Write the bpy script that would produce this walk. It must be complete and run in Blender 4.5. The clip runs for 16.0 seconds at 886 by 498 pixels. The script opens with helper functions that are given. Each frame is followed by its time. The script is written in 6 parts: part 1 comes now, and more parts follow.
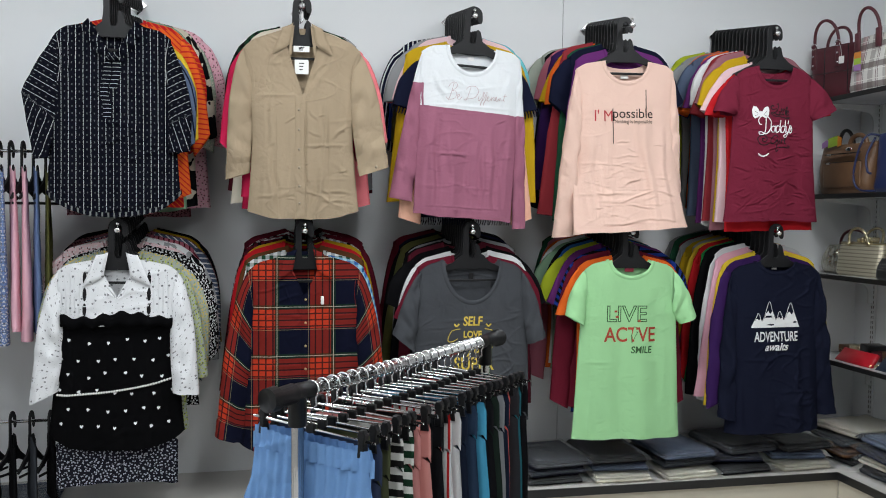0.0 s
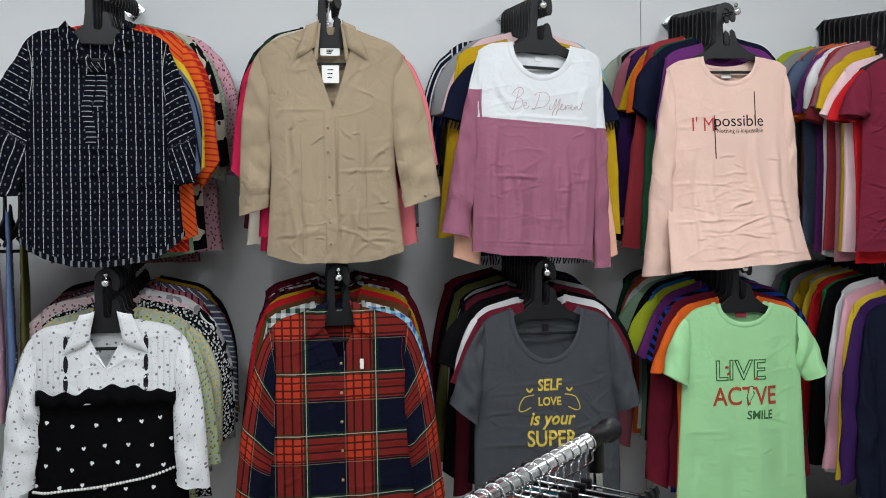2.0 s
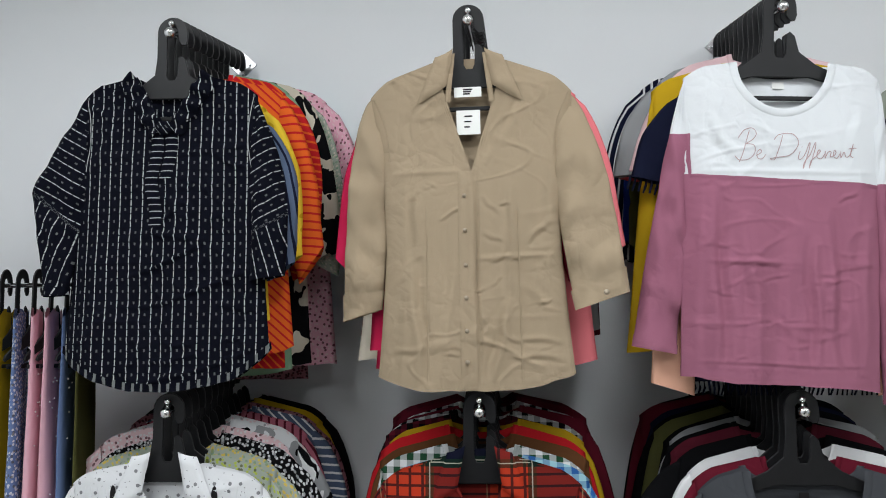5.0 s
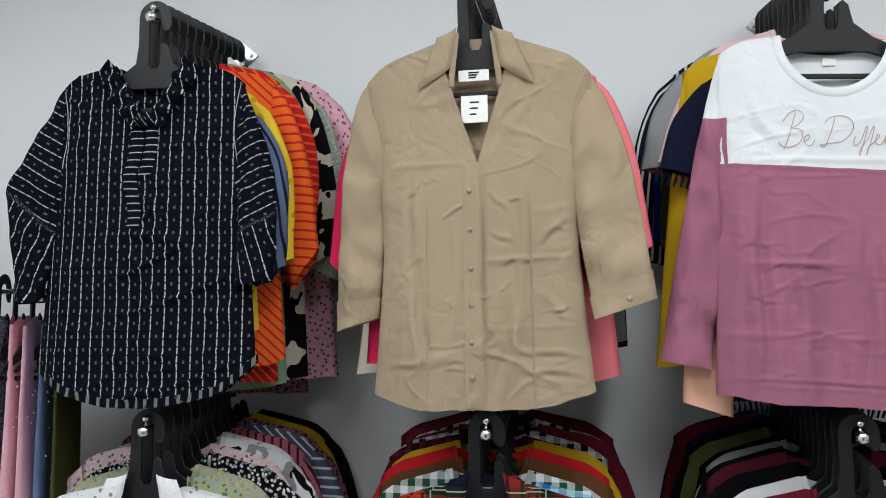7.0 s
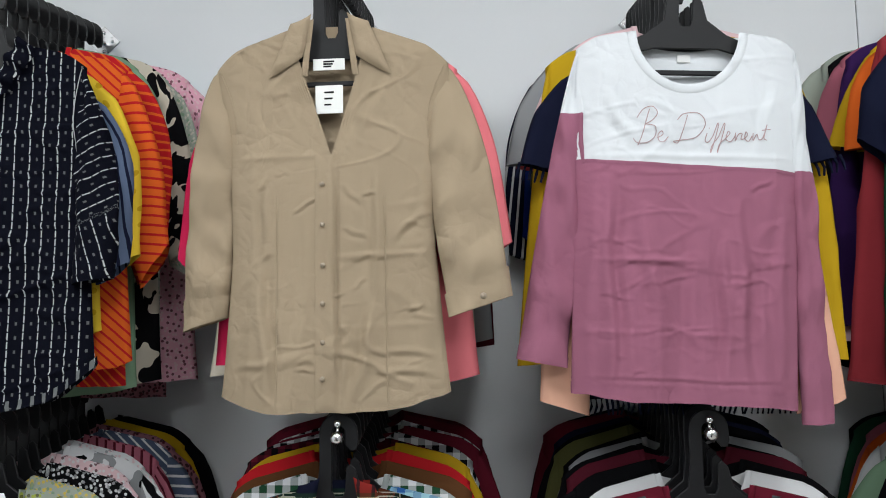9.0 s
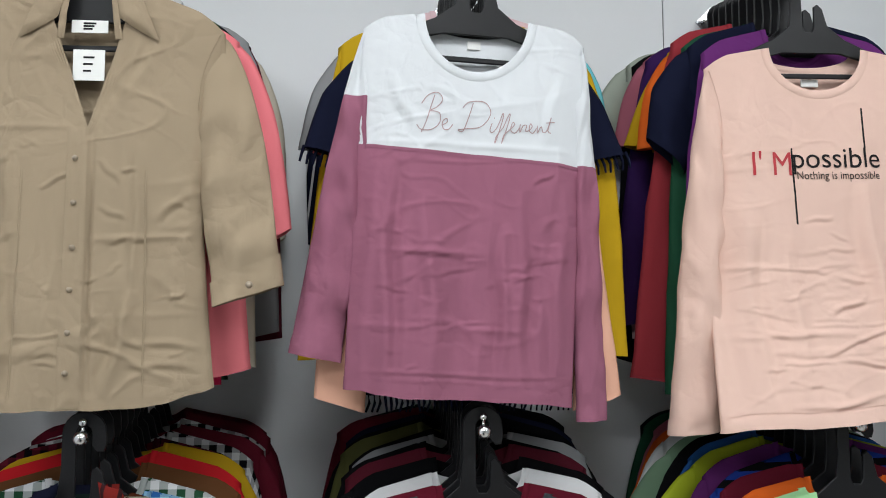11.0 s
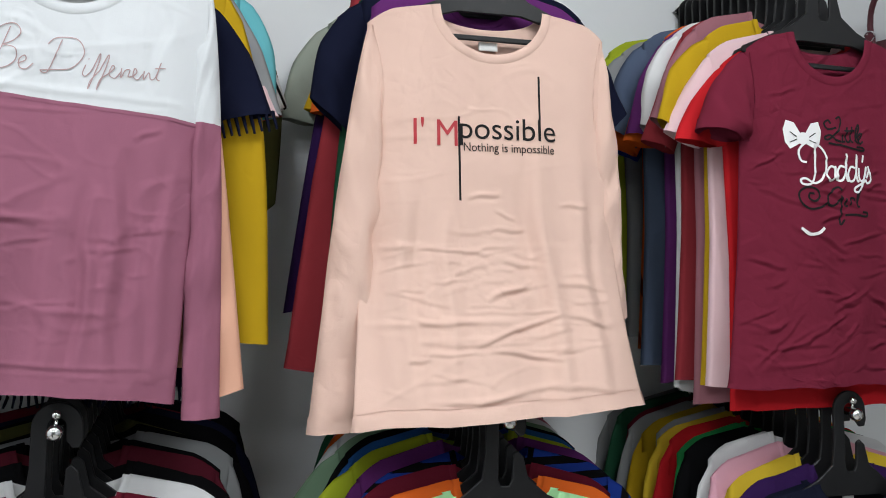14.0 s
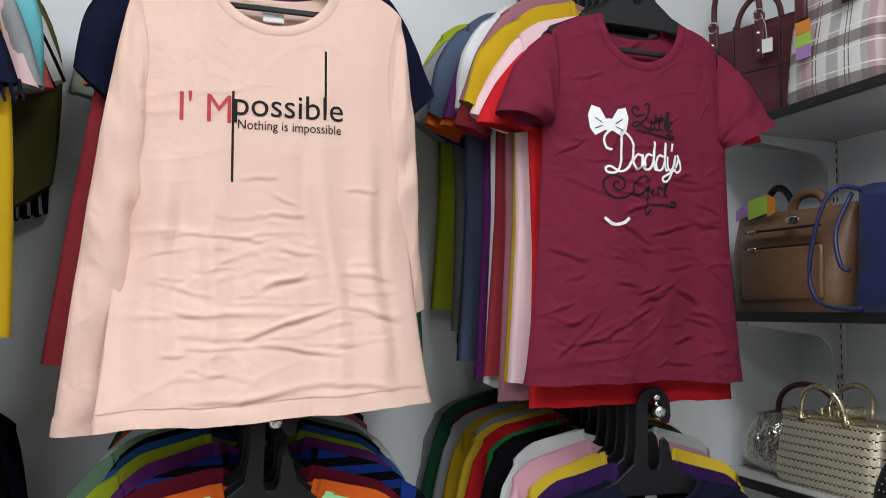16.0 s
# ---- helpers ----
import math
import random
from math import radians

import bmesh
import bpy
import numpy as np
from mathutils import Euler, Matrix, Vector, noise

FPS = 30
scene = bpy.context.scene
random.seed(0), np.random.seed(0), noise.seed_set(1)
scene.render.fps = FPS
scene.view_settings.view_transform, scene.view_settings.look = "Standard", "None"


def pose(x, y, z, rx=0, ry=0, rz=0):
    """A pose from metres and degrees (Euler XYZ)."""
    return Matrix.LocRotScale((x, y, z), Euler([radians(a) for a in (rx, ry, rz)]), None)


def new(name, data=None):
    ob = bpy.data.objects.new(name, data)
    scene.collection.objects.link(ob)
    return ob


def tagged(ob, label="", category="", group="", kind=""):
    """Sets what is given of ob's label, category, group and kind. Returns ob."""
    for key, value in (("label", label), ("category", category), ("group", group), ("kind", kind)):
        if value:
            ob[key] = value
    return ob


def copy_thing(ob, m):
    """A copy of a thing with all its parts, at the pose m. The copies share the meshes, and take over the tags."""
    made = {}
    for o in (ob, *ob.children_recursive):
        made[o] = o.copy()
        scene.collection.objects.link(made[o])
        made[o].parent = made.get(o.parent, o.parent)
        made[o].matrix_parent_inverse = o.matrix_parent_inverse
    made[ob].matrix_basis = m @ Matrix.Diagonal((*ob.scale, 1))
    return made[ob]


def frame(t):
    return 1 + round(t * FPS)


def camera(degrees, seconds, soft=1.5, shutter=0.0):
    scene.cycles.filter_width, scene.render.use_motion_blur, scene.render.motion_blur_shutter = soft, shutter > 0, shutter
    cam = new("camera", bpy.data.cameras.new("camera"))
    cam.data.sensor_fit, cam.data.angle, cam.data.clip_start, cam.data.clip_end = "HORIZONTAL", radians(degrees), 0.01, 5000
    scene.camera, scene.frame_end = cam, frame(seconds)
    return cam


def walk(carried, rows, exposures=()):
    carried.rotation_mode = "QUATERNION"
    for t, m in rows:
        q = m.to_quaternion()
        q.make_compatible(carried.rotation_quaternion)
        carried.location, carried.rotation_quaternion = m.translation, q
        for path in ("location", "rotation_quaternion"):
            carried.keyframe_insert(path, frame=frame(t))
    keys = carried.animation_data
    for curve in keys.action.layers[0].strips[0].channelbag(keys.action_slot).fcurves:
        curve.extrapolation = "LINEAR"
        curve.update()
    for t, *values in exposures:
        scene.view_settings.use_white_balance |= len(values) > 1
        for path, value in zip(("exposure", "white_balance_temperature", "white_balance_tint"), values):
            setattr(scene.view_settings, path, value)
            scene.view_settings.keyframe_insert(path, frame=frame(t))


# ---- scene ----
from mathutils.bvhtree import BVHTree

cam = camera(58.0, 16.0, soft=1.0)
METRES, EYE, TILT, LEAN, TURN = 2.8, 1.5, -2.4, -0.5, -11.1
ROWS = [
    (0.0, 0.0, 0.0, 0.0, 0.0, 0.0, -0.0),
    (0.5, -0.0173, 0.0538, 0.0037, 0.21, 0.38, 0.04),
    (1.0, -0.041, 0.112, 0.0132, 0.4, 0.81, 0.39),
    (1.5, -0.0484, 0.1601, 0.0168, 0.82, 1.02, 0.71),
    (2.0, -0.0421, 0.223, 0.0286, 2.12, 1.63, 1.32),
    (2.5, -0.0338, 0.2781, 0.0327, 5.38, 2.57, 1.24),
    (3.0, -0.0477, 0.3324, 0.0353, 7.28, 3.94, 1.1),
    (3.5, -0.0644, 0.3875, 0.0472, 8.2, 5.89, 1.2),
    (4.0, -0.0663, 0.4214, 0.0518, 9.04, 6.54, 1.14),
    (4.5, -0.0567, 0.4696, 0.0591, 12.41, 7.9, 0.81),
    (5.0, -0.0469, 0.5013, 0.0639, 15.94, 7.93, 0.46),
    (7.5, -0.0309, 0.5809, 0.07, 19.24, 8.5, 0.17),
    (8.0, -0.0212, 0.5866, 0.0696, 18.86, 8.56, 0.15),
    (8.5, -0.0104, 0.5957, 0.0689, 16.85, 8.46, 0.45),
    (9.0, 0.0037, 0.605, 0.0692, 13.93, 8.36, 0.84),
    (9.5, 0.0198, 0.6132, 0.069, 12.28, 8.28, 0.93),
    (10.0, 0.0401, 0.6222, 0.0678, 10.28, 8.25, 0.84),
    (12.5, 0.1149, 0.6896, 0.0678, -0.79, 7.57, 0.06),
    (13.0, 0.1536, 0.7058, 0.0692, -1.48, 7.37, 0.09),
    (13.5, 0.1882, 0.7131, 0.0691, -2.37, 7.31, 0.08),
    (14.0, 0.2172, 0.7167, 0.0666, -3.25, 7.2, 0.01),
    (14.5, 0.2308, 0.7272, 0.0646, -5.35, 7.27, -0.02),
    (15.0, 0.2514, 0.7376, 0.0651, -7.71, 7.1, -0.08),
    (15.5, 0.2878, 0.7425, 0.0652, -7.98, 7.04, -0.2),
    (16.0, 0.3149, 0.7413, 0.0646, -7.57, 7.03, -0.05),
]
walk(cam, [(t, pose(0, 0, EYE, TILT, LEAN, TURN) @ pose(METRES * x, METRES * y, METRES * z, 90 + pitch, roll, yaw)) for t, x, y, z, yaw, pitch, roll in ROWS], ((0, -0.05), (3.0, -0.22), (5.0, -0.16), (9.0, -0.12), (12.5, -0.22), (16, 0.0)))
LAMPS = ((1.85, 2.12), (0.50, 2.12), (-0.85, 2.00), (1.85, 0.45), (0.50, 0.45), (-0.85, 0.45))
LAMP_WATTS, LAMP_GLOW = 15.8, 4.2

# ---- light and exposure ----
world = bpy.data.worlds.new("shop_world")
scene.world = world
world.use_nodes = True
world.node_tree.nodes["Background"].inputs[0].default_value = (0.9, 0.95, 1.0, 1)
world.node_tree.nodes["Background"].inputs[1].default_value = 0.05
scene.view_settings.exposure = 0.0

# ---- plan of the shop corner, in metres ----
WALL_Y, LEFT_X, RIGHT_X, BACK_Y, CEIL_Z = 3.62, -1.62, 2.88, -4.6, 3.0
COLS = (-0.62, 0.06, 0.735, 1.402, 2.065)
LOW_COLS = (-0.61, 0.072, 0.735, 1.420, 2.095)
TOP_Z, LOW_Z, ARM_Y, ARM_SLOPE = 2.295, 1.44, 3.125, 0.17


# ---- materials ----
def nodes_of(name, rough=0.8, metal=0.0):
    m = bpy.data.materials.new(name)
    m.use_nodes = True
    t = m.node_tree
    b = t.nodes["Principled BSDF"]
    b.inputs["Roughness"].default_value = rough
    b.inputs["Metallic"].default_value = metal
    return m, t, b


def link(t, a, b):
    t.links.new(a, b)


def mixc(t, fac, a, b, mode="MIX"):
    n = t.nodes.new("ShaderNodeMix")
    n.data_type = "RGBA"
    n.blend_type = mode
    for sock, v in ((n.inputs[0], fac), (n.inputs[6], a), (n.inputs[7], b)):
        if isinstance(v, bpy.types.NodeSocket):
            link(t, v, sock)
        elif isinstance(v, (tuple, list)):
            sock.default_value = (*v[:3], 1)
        else:
            sock.default_value = v
    return n.outputs[2]


def mth(t, op, a, b=0.0, c=0.0):
    n = t.nodes.new("ShaderNodeMath")
    n.operation = op
    for sock, v in zip(n.inputs, (a, b, c)):
        if isinstance(v, bpy.types.NodeSocket):
            link(t, v, sock)
        else:
            sock.default_value = v
    return n.outputs[0]


def noise_tex(t, vec, scale, detail=4.0, rough=0.55):
    n = t.nodes.new("ShaderNodeTexNoise")
    n.inputs["Scale"].default_value = scale
    n.inputs["Detail"].default_value = detail
    n.inputs["Roughness"].default_value = rough
    link(t, vec, n.inputs["Vector"])
    return n.outputs["Fac"]


def bump(t, b, height, strength, dist):
    n = t.nodes.new("ShaderNodeBump")
    n.inputs["Strength"].default_value = strength
    n.inputs["Distance"].default_value = dist
    link(t, height, n.inputs["Height"])
    link(t, n.outputs[0], b.inputs["Normal"])


def uv_split(t):
    """Cloth coordinates in metres: across and along."""
    n = t.nodes.new("ShaderNodeUVMap")
    n.uv_map = "cloth"
    s = t.nodes.new("ShaderNodeSeparateXYZ")
    link(t, n.outputs[0], s.inputs[0])
    return n.outputs[0], s.outputs[0], s.outputs[1]


def band(t, v, period, start, width):
    """1 inside a repeating band, else 0."""
    f = mth(t, "FRACT", mth(t, "DIVIDE", mth(t, "ADD", v, 50 * period - start), period))
    return mth(t, "LESS_THAN", f, width / period)


def dots(t, vec, scale, size, jitter=0.6):
    n = t.nodes.new("ShaderNodeTexVoronoi")
    n.voronoi_dimensions = "2D"
    n.inputs["Scale"].default_value = scale
    n.inputs["Randomness"].default_value = jitter
    link(t, vec, n.inputs["Vector"])
    return mth(t, "LESS_THAN", n.outputs["Distance"], size), n.outputs["Color"]


CLOTH = {}


def cloth(name, col, pattern="", col2=(0.8, 0.8, 0.8), col3=(0.1, 0.1, 0.1), wear=0.10, rough=0.88, weave=1.0, crease=1.0, crumple=0.45):
    """Woven or knitted cloth in real colour, with fine weave, pilling and soft creases."""
    if name in CLOTH:
        return CLOTH[name]
    m, t, b = nodes_of(name, rough)
    uv, u, v = uv_split(t)
    base = col
    if pattern == "pinstripe":
        line = band(t, u, 0.0255, 0.0, 0.0022)
        broken = mth(t, "GREATER_THAN", mth(t, "FRACT", mth(t, "DIVIDE", mth(t, "ADD", v, 9), 0.016)), 0.18)
        line = mth(t, "MULTIPLY", line, broken)
        dot = mth(t, "MULTIPLY", band(t, u, 0.0255, 0.0118, 0.0038), band(t, v, 0.026, 0.0, 0.0060))
        base = mixc(t, mth(t, "MAXIMUM", line, mth(t, "MULTIPLY", dot, 0.26)), col, col2)
    elif pattern == "hstripe":
        base = mixc(t, band(t, v, 0.03, 0, 0.015), col, col2)
    elif pattern == "hline":
        base = mixc(t, band(t, v, 0.0150, 0, 0.0020), col, col2)
    elif pattern == "star":
        d, _ = dots(t, uv, 30, 0.115, 0.9)
        d2, _ = dots(t, uv, 52, 0.060, 1.0)
        base = mixc(t, mth(t, "MULTIPLY", mth(t, "MAXIMUM", d, d2), 0.75), col, col2)
    elif pattern == "vstripe":
        base = mixc(t, band(t, u, 0.02, 0, 0.006), col, col2)
    elif pattern == "diagonal":
        base = mixc(t, band(t, mth(t, "ADD", u, v), 0.022, 0, 0.006), col, col2)
    elif pattern == "gingham":
        a = band(t, u, 0.03, 0, 0.015)
        c = band(t, v, 0.03, 0, 0.015)
        base = mixc(t, mth(t, "MULTIPLY", mth(t, "ADD", a, c), 0.5), col, col2)
    elif pattern == "plaid":
        red, redv = band(t, u, 0.215, 0.02, 0.080), band(t, v, 0.190, 0.0, 0.072)
        sumr = mth(t, "MULTIPLY", mth(t, "ADD", red, redv), 0.5)
        c1 = mixc(t, mth(t, "MULTIPLY", sumr, 1.15), col, col2)
        both = mth(t, "MULTIPLY", red, redv)
        c1 = mixc(t, mth(t, "MULTIPLY", both, 0.8), c1, (0.48, 0.045, 0.018))
        thin_d = mth(t, "MAXIMUM", mth(t, "MULTIPLY", band(t, u, 0.0268, 0.010, 0.006), red), mth(t, "MULTIPLY", band(t, v, 0.024, 0.008, 0.0055), redv))
        c1 = mixc(t, mth(t, "MULTIPLY", thin_d, 0.85), c1, (0.010, 0.010, 0.012))
        gr = mth(t, "MAXIMUM", band(t, u, 0.215, 0.100, 0.018), band(t, v, 0.190, 0.072, 0.018))
        c1 = mixc(t, mth(t, "MULTIPLY", gr, 0.5), c1, (0.012, 0.035, 0.014))
        wl = mth(t, "MAXIMUM", band(t, u, 0.215, 0.108, 0.0024), band(t, v, 0.190, 0.080, 0.0024))
        yl = mth(t, "MAXIMUM", band(t, u, 0.215, 0.012, 0.0020), band(t, v, 0.190, 0.183, 0.0020))
        c1 = mixc(t, mth(t, "MULTIPLY", wl, 0.6), c1, (0.60, 0.58, 0.46))
        base = mixc(t, mth(t, "MULTIPLY", yl, 0.35), c1, (0.45, 0.38, 0.20))
    elif pattern == "dots":
        d, _ = dots(t, uv, 26, 0.16, 0.55)
        base = mixc(t, d, col, col2)
    elif pattern == "floral":
        d, _ = dots(t, uv, 95, 0.28, 1.0)
        d2, _ = dots(t, uv, 62, 0.20, 1.0)
        base = mixc(t, mth(t, "MULTIPLY", d2, 0.8), mixc(t, mth(t, "MULTIPLY", d, 0.8), col, col2), col3)
    elif pattern == "camo":
        n1 = mth(t, "GREATER_THAN", noise_tex(t, uv, 14, 1.5), 0.52)
        n2 = mth(t, "GREATER_THAN", noise_tex(t, uv, 23, 1.5), 0.60)
        base = mixc(t, n2, mixc(t, n1, col, col2), col3)
    elif pattern == "denim":
        f = noise_tex(t, uv, 900, 2.0)
        base = mixc(t, mth(t, "MULTIPLY", f, 0.5), col, col2)
    coord = t.nodes.new("ShaderNodeTexCoord")
    big = noise_tex(t, coord.outputs["Object"], 7.0, 5.0, 0.6)
    fine = noise_tex(t, uv, 650, 2.0, 0.7)
    shade = mth(t, "ADD", mth(t, "MULTIPLY", big, 0.6), mth(t, "MULTIPLY", fine, 0.4))
    dark = mixc(t, mth(t, "MULTIPLY", shade, wear * 4), (1, 1, 1), (0.62, 0.60, 0.58))
    out = mixc(t, 1.0, base if isinstance(base, bpy.types.NodeSocket) else base, dark, "MULTIPLY")
    link(t, out, b.inputs["Base Color"])
    b.inputs["Specular IOR Level"].default_value = 0.04
    stretch = t.nodes.new("ShaderNodeMapping")
    stretch.inputs["Scale"].default_value = (1.5, 1.0, 0.75)
    stretch.inputs["Rotation"].default_value = (0.0, 0.2, 0.0)
    link(t, coord.outputs["Object"], stretch.inputs[0])
    soft = noise_tex(t, stretch.outputs[0], 11, 1.5, 0.45)
    # crumpled creases: ridges between irregular flat facets
    warp = t.nodes.new("ShaderNodeTexNoise")
    warp.inputs["Scale"].default_value = 7.0
    warp.inputs["Detail"].default_value = 2.0
    link(t, coord.outputs["Object"], warp.inputs["Vector"])
    add = t.nodes.new("ShaderNodeVectorMath")
    add.operation = "MULTIPLY_ADD"
    link(t, warp.outputs["Color"], add.inputs[0])
    add.inputs[1].default_value = (0.10, 0.10, 0.10)
    link(t, coord.outputs["Object"], add.inputs[2])
    vor = t.nodes.new("ShaderNodeTexVoronoi")
    vor.feature = "DISTANCE_TO_EDGE"
    vor.inputs["Scale"].default_value = 15.0
    link(t, add.outputs[0], vor.inputs["Vector"])
    vor2 = t.nodes.new("ShaderNodeTexVoronoi")
    vor2.feature = "DISTANCE_TO_EDGE"
    vor2.inputs["Scale"].default_value = 34.0
    link(t, add.outputs[0], vor2.inputs["Vector"])
    where = mth(t, "MAXIMUM", mth(t, "MULTIPLY_ADD", noise_tex(t, coord.outputs["Object"], 5.0, 1.0), 3.0, -1.0), 0.0)
    facets = mth(t, "ADD", mth(t, "MINIMUM", vor.outputs["Distance"], 0.35), mth(t, "MULTIPLY", mth(t, "MINIMUM", vor2.outputs["Distance"], 0.3), 0.4))
    h = mth(t, "ADD", mth(t, "MULTIPLY", soft, 0.60 * crease), mth(t, "ADD", mth(t, "MULTIPLY", mth(t, "MULTIPLY", facets, where), crumple), mth(t, "MULTIPLY", fine, 0.05 * weave)))
    bump(t, b, h, 0.6, 0.010)
    CLOTH[name] = m
    return m


def plain(name, col, rough=0.5, metal=0.0, var=0.15, scale=20.0, bmp=0.1, bscale=120.0, bdist=0.001, coat=0.0, spec=0.5):
    """A painted, moulded or cast surface with slight mottling and relief."""
    m, t, b = nodes_of(name, rough, metal)
    c = t.nodes.new("ShaderNodeTexCoord")
    f = noise_tex(t, c.outputs["Object"], scale, 5.0, 0.6)
    lo = tuple(x * (1 - var) for x in col)
    hi = tuple(min(1, x * (1 + var)) for x in col)
    link(t, mixc(t, f, lo, hi), b.inputs["Base Color"])
    r = mth(t, "MULTIPLY_ADD", f, 0.16, rough - 0.08)
    link(t, r, b.inputs["Roughness"])
    b.inputs["Coat Weight"].default_value = coat
    b.inputs["Specular IOR Level"].default_value = spec
    bump(t, b, noise_tex(t, c.outputs["Object"], bscale, 3.0), bmp, bdist)
    return m


M_WALL = plain("wall_paint", (0.82, 0.835, 0.85), 0.5, 0, 0.03, 1.6, 0.10, 90, 0.0015, spec=0.35)
M_GREYW = plain("grey_wall_paint", (0.42, 0.41, 0.40), 0.6, 0, 0.05, 2.0)
M_CEIL = plain("ceiling_paint", (0.82, 0.82, 0.80), 0.8, 0, 0.03, 2.0)
M_FLOOR = plain("floor_tile", (0.52, 0.50, 0.46), 0.25, 0, 0.06, 3.0)
M_LEDGE = plain("ledge_laminate", (0.60, 0.58, 0.55), 0.35, 0, 0.05, 6.0)
M_CREAM = plain("cream_panel", (0.62, 0.57, 0.47), 0.5, 0, 0.04, 5.0)
M_EDGE = plain("black_edge", (0.012, 0.012, 0.013), 0.35, 0, 0.3, 30)
M_HANGER = plain("hanger_plastic", (0.007, 0.007, 0.008), 0.45, 0, 0.3, 25, 0.25, 300, 0.0006, spec=0.3)
M_CHROME = plain("chrome", (0.70, 0.70, 0.71), 0.16, 1.0, 0.05, 6, 0.0, 60)
M_STEEL = plain("zinc_plate", (0.55, 0.55, 0.56), 0.28, 1.0, 0.15, 30)
M_SHELF = plain("shelf_board", (0.46, 0.46, 0.465), 0.22, 0, 0.1, 8)
M_BRACKET = plain("bracket_paint", (0.70, 0.71, 0.71), 0.4, 0, 0.04, 10)
M_SLOT = plain("slot_dark", (0.03, 0.03, 0.03), 0.8)
M_TAG = plain("paper_tag", (0.80, 0.80, 0.77), 0.6, 0, 0.03, 30)
M_INK = plain("ink", (0.012, 0.011, 0.012), 0.7, spec=0.15)



# ---- mesh helpers ----
def finish(ob, smooth=True):
    for p in ob.data.polygons:
        p.use_smooth = smooth
    return ob


def part(name, bm, material, parent, label="", smooth=True):
    """One mesh object under a thing or part (or a thing itself with no parent)."""
    me = bpy.data.meshes.new(name)
    bm.normal_update()
    bm.to_mesh(me)
    bm.free()
    me.materials.append(material)
    ob = new(name, me)
    if parent:
        ob.parent = parent
    if label:
        tagged(ob, label)
    return finish(ob, smooth)


def empty(name, m, label, category, group=""):
    e = new(name)
    e.empty_display_size = 0.05
    e.matrix_world = m
    return tagged(e, label, category, group)


def box(bm, x0, x1, y0, y1, z0, z1, bevel=0.0):
    made = bmesh.ops.create_cube(bm, size=1.0)["verts"]
    bmesh.ops.transform(bm, verts=made, matrix=Matrix.LocRotScale(((x0 + x1) / 2, (y0 + y1) / 2, (z0 + z1) / 2), None, (x1 - x0, y1 - y0, z1 - z0)))
    if bevel:
        edges = list({e for v in made for e in v.link_edges})
        bmesh.ops.bevel(bm, geom=edges, offset=bevel, segments=2, affect="EDGES", profile=0.5)
    return bm


def tube(bm, points, r, n=10, closed=False):
    """A round bar along points."""
    pts = [Vector(p) for p in points]
    rings = []
    up = Vector((0, 0, 1))
    for i, p in enumerate(pts):
        a = pts[(i - 1) % len(pts)] if (closed or i) else p
        b = pts[(i + 1) % len(pts)] if (closed or i < len(pts) - 1) else p
        d = (b - a).normalized()
        side = d.cross(up)
        if side.length < 0.05:
            side = d.cross(Vector((1, 0, 0)))
        side.normalize()
        other = side.cross(d).normalized()
        rr = r[i] if isinstance(r, (list, tuple)) else r
        rings.append([bm.verts.new(p + rr * (math.cos(k * math.tau / n) * side + math.sin(k * math.tau / n) * other)) for k in range(n)])
    m = len(rings)
    for i in range(m if closed else m - 1):
        a, b = rings[i], rings[(i + 1) % m]
        for k in range(n):
            bm.faces.new((a[k], a[(k + 1) % n], b[(k + 1) % n], b[k]))
    if not closed:
        bm.faces.new(rings[0])
        bm.faces.new(rings[-1][::-1])
    return bm


def ball(bm, c, r, seg=14):
    bmesh.ops.create_uvsphere(bm, u_segments=seg, v_segments=seg // 2 + 2, radius=r, matrix=Matrix.Translation(c))
    return bm


def plate(bm, pts, y0, y1, bevel=0.0):
    """A flat outline in x and z, given thickness along y."""
    a = [bm.verts.new((x, y0, z)) for x, z in pts]
    b = [bm.verts.new((x, y1, z)) for x, z in pts]
    n = len(pts)
    bm.faces.new(a)
    bm.faces.new(b[::-1])
    for i in range(n):
        bm.faces.new((a[(i + 1) % n], a[i], b[i], b[(i + 1) % n]))
    bmesh.ops.recalc_face_normals(bm, faces=bm.faces)
    if bevel:
        bmesh.ops.bevel(bm, geom=[e for e in bm.edges if abs(e.verts[0].co.y - e.verts[1].co.y) < 1e-6], offset=bevel, segments=1, affect="EDGES")
    return bm


def structure(name, bm, material, label, category):
    ob = part(name, bm, material, None, smooth=False)
    return tagged(ob, label, category, kind="structure")


# ---- the room ----
structure("floor", box(bmesh.new(), LEFT_X - 0.1, RIGHT_X + 0.1, BACK_Y - 0.1, WALL_Y + 0.1, -0.1, 0.0), M_FLOOR, "pale polished tile floor of the shop", "floor")
structure("ceiling", box(bmesh.new(), LEFT_X - 0.1, RIGHT_X + 0.1, BACK_Y - 0.1, WALL_Y + 0.1, CEIL_Z, CEIL_Z + 0.1), M_CEIL, "plain white shop ceiling", "ceiling")
JOINT = 1.277
wall_n = structure("wall_north", box(bmesh.new(), LEFT_X - 0.1, RIGHT_X + 0.1, WALL_Y + 0.004, WALL_Y + 0.12, 0, CEIL_Z), M_SLOT, "white panelled back wall behind the garments", "wall")
for a, b in ((LEFT_X, JOINT - 0.0015), (JOINT + 0.0015, RIGHT_X)):
    part("panel", box(bmesh.new(), a, b, WALL_Y, WALL_Y + 0.02, 0, CEIL_Z), M_WALL, wall_n, smooth=False)
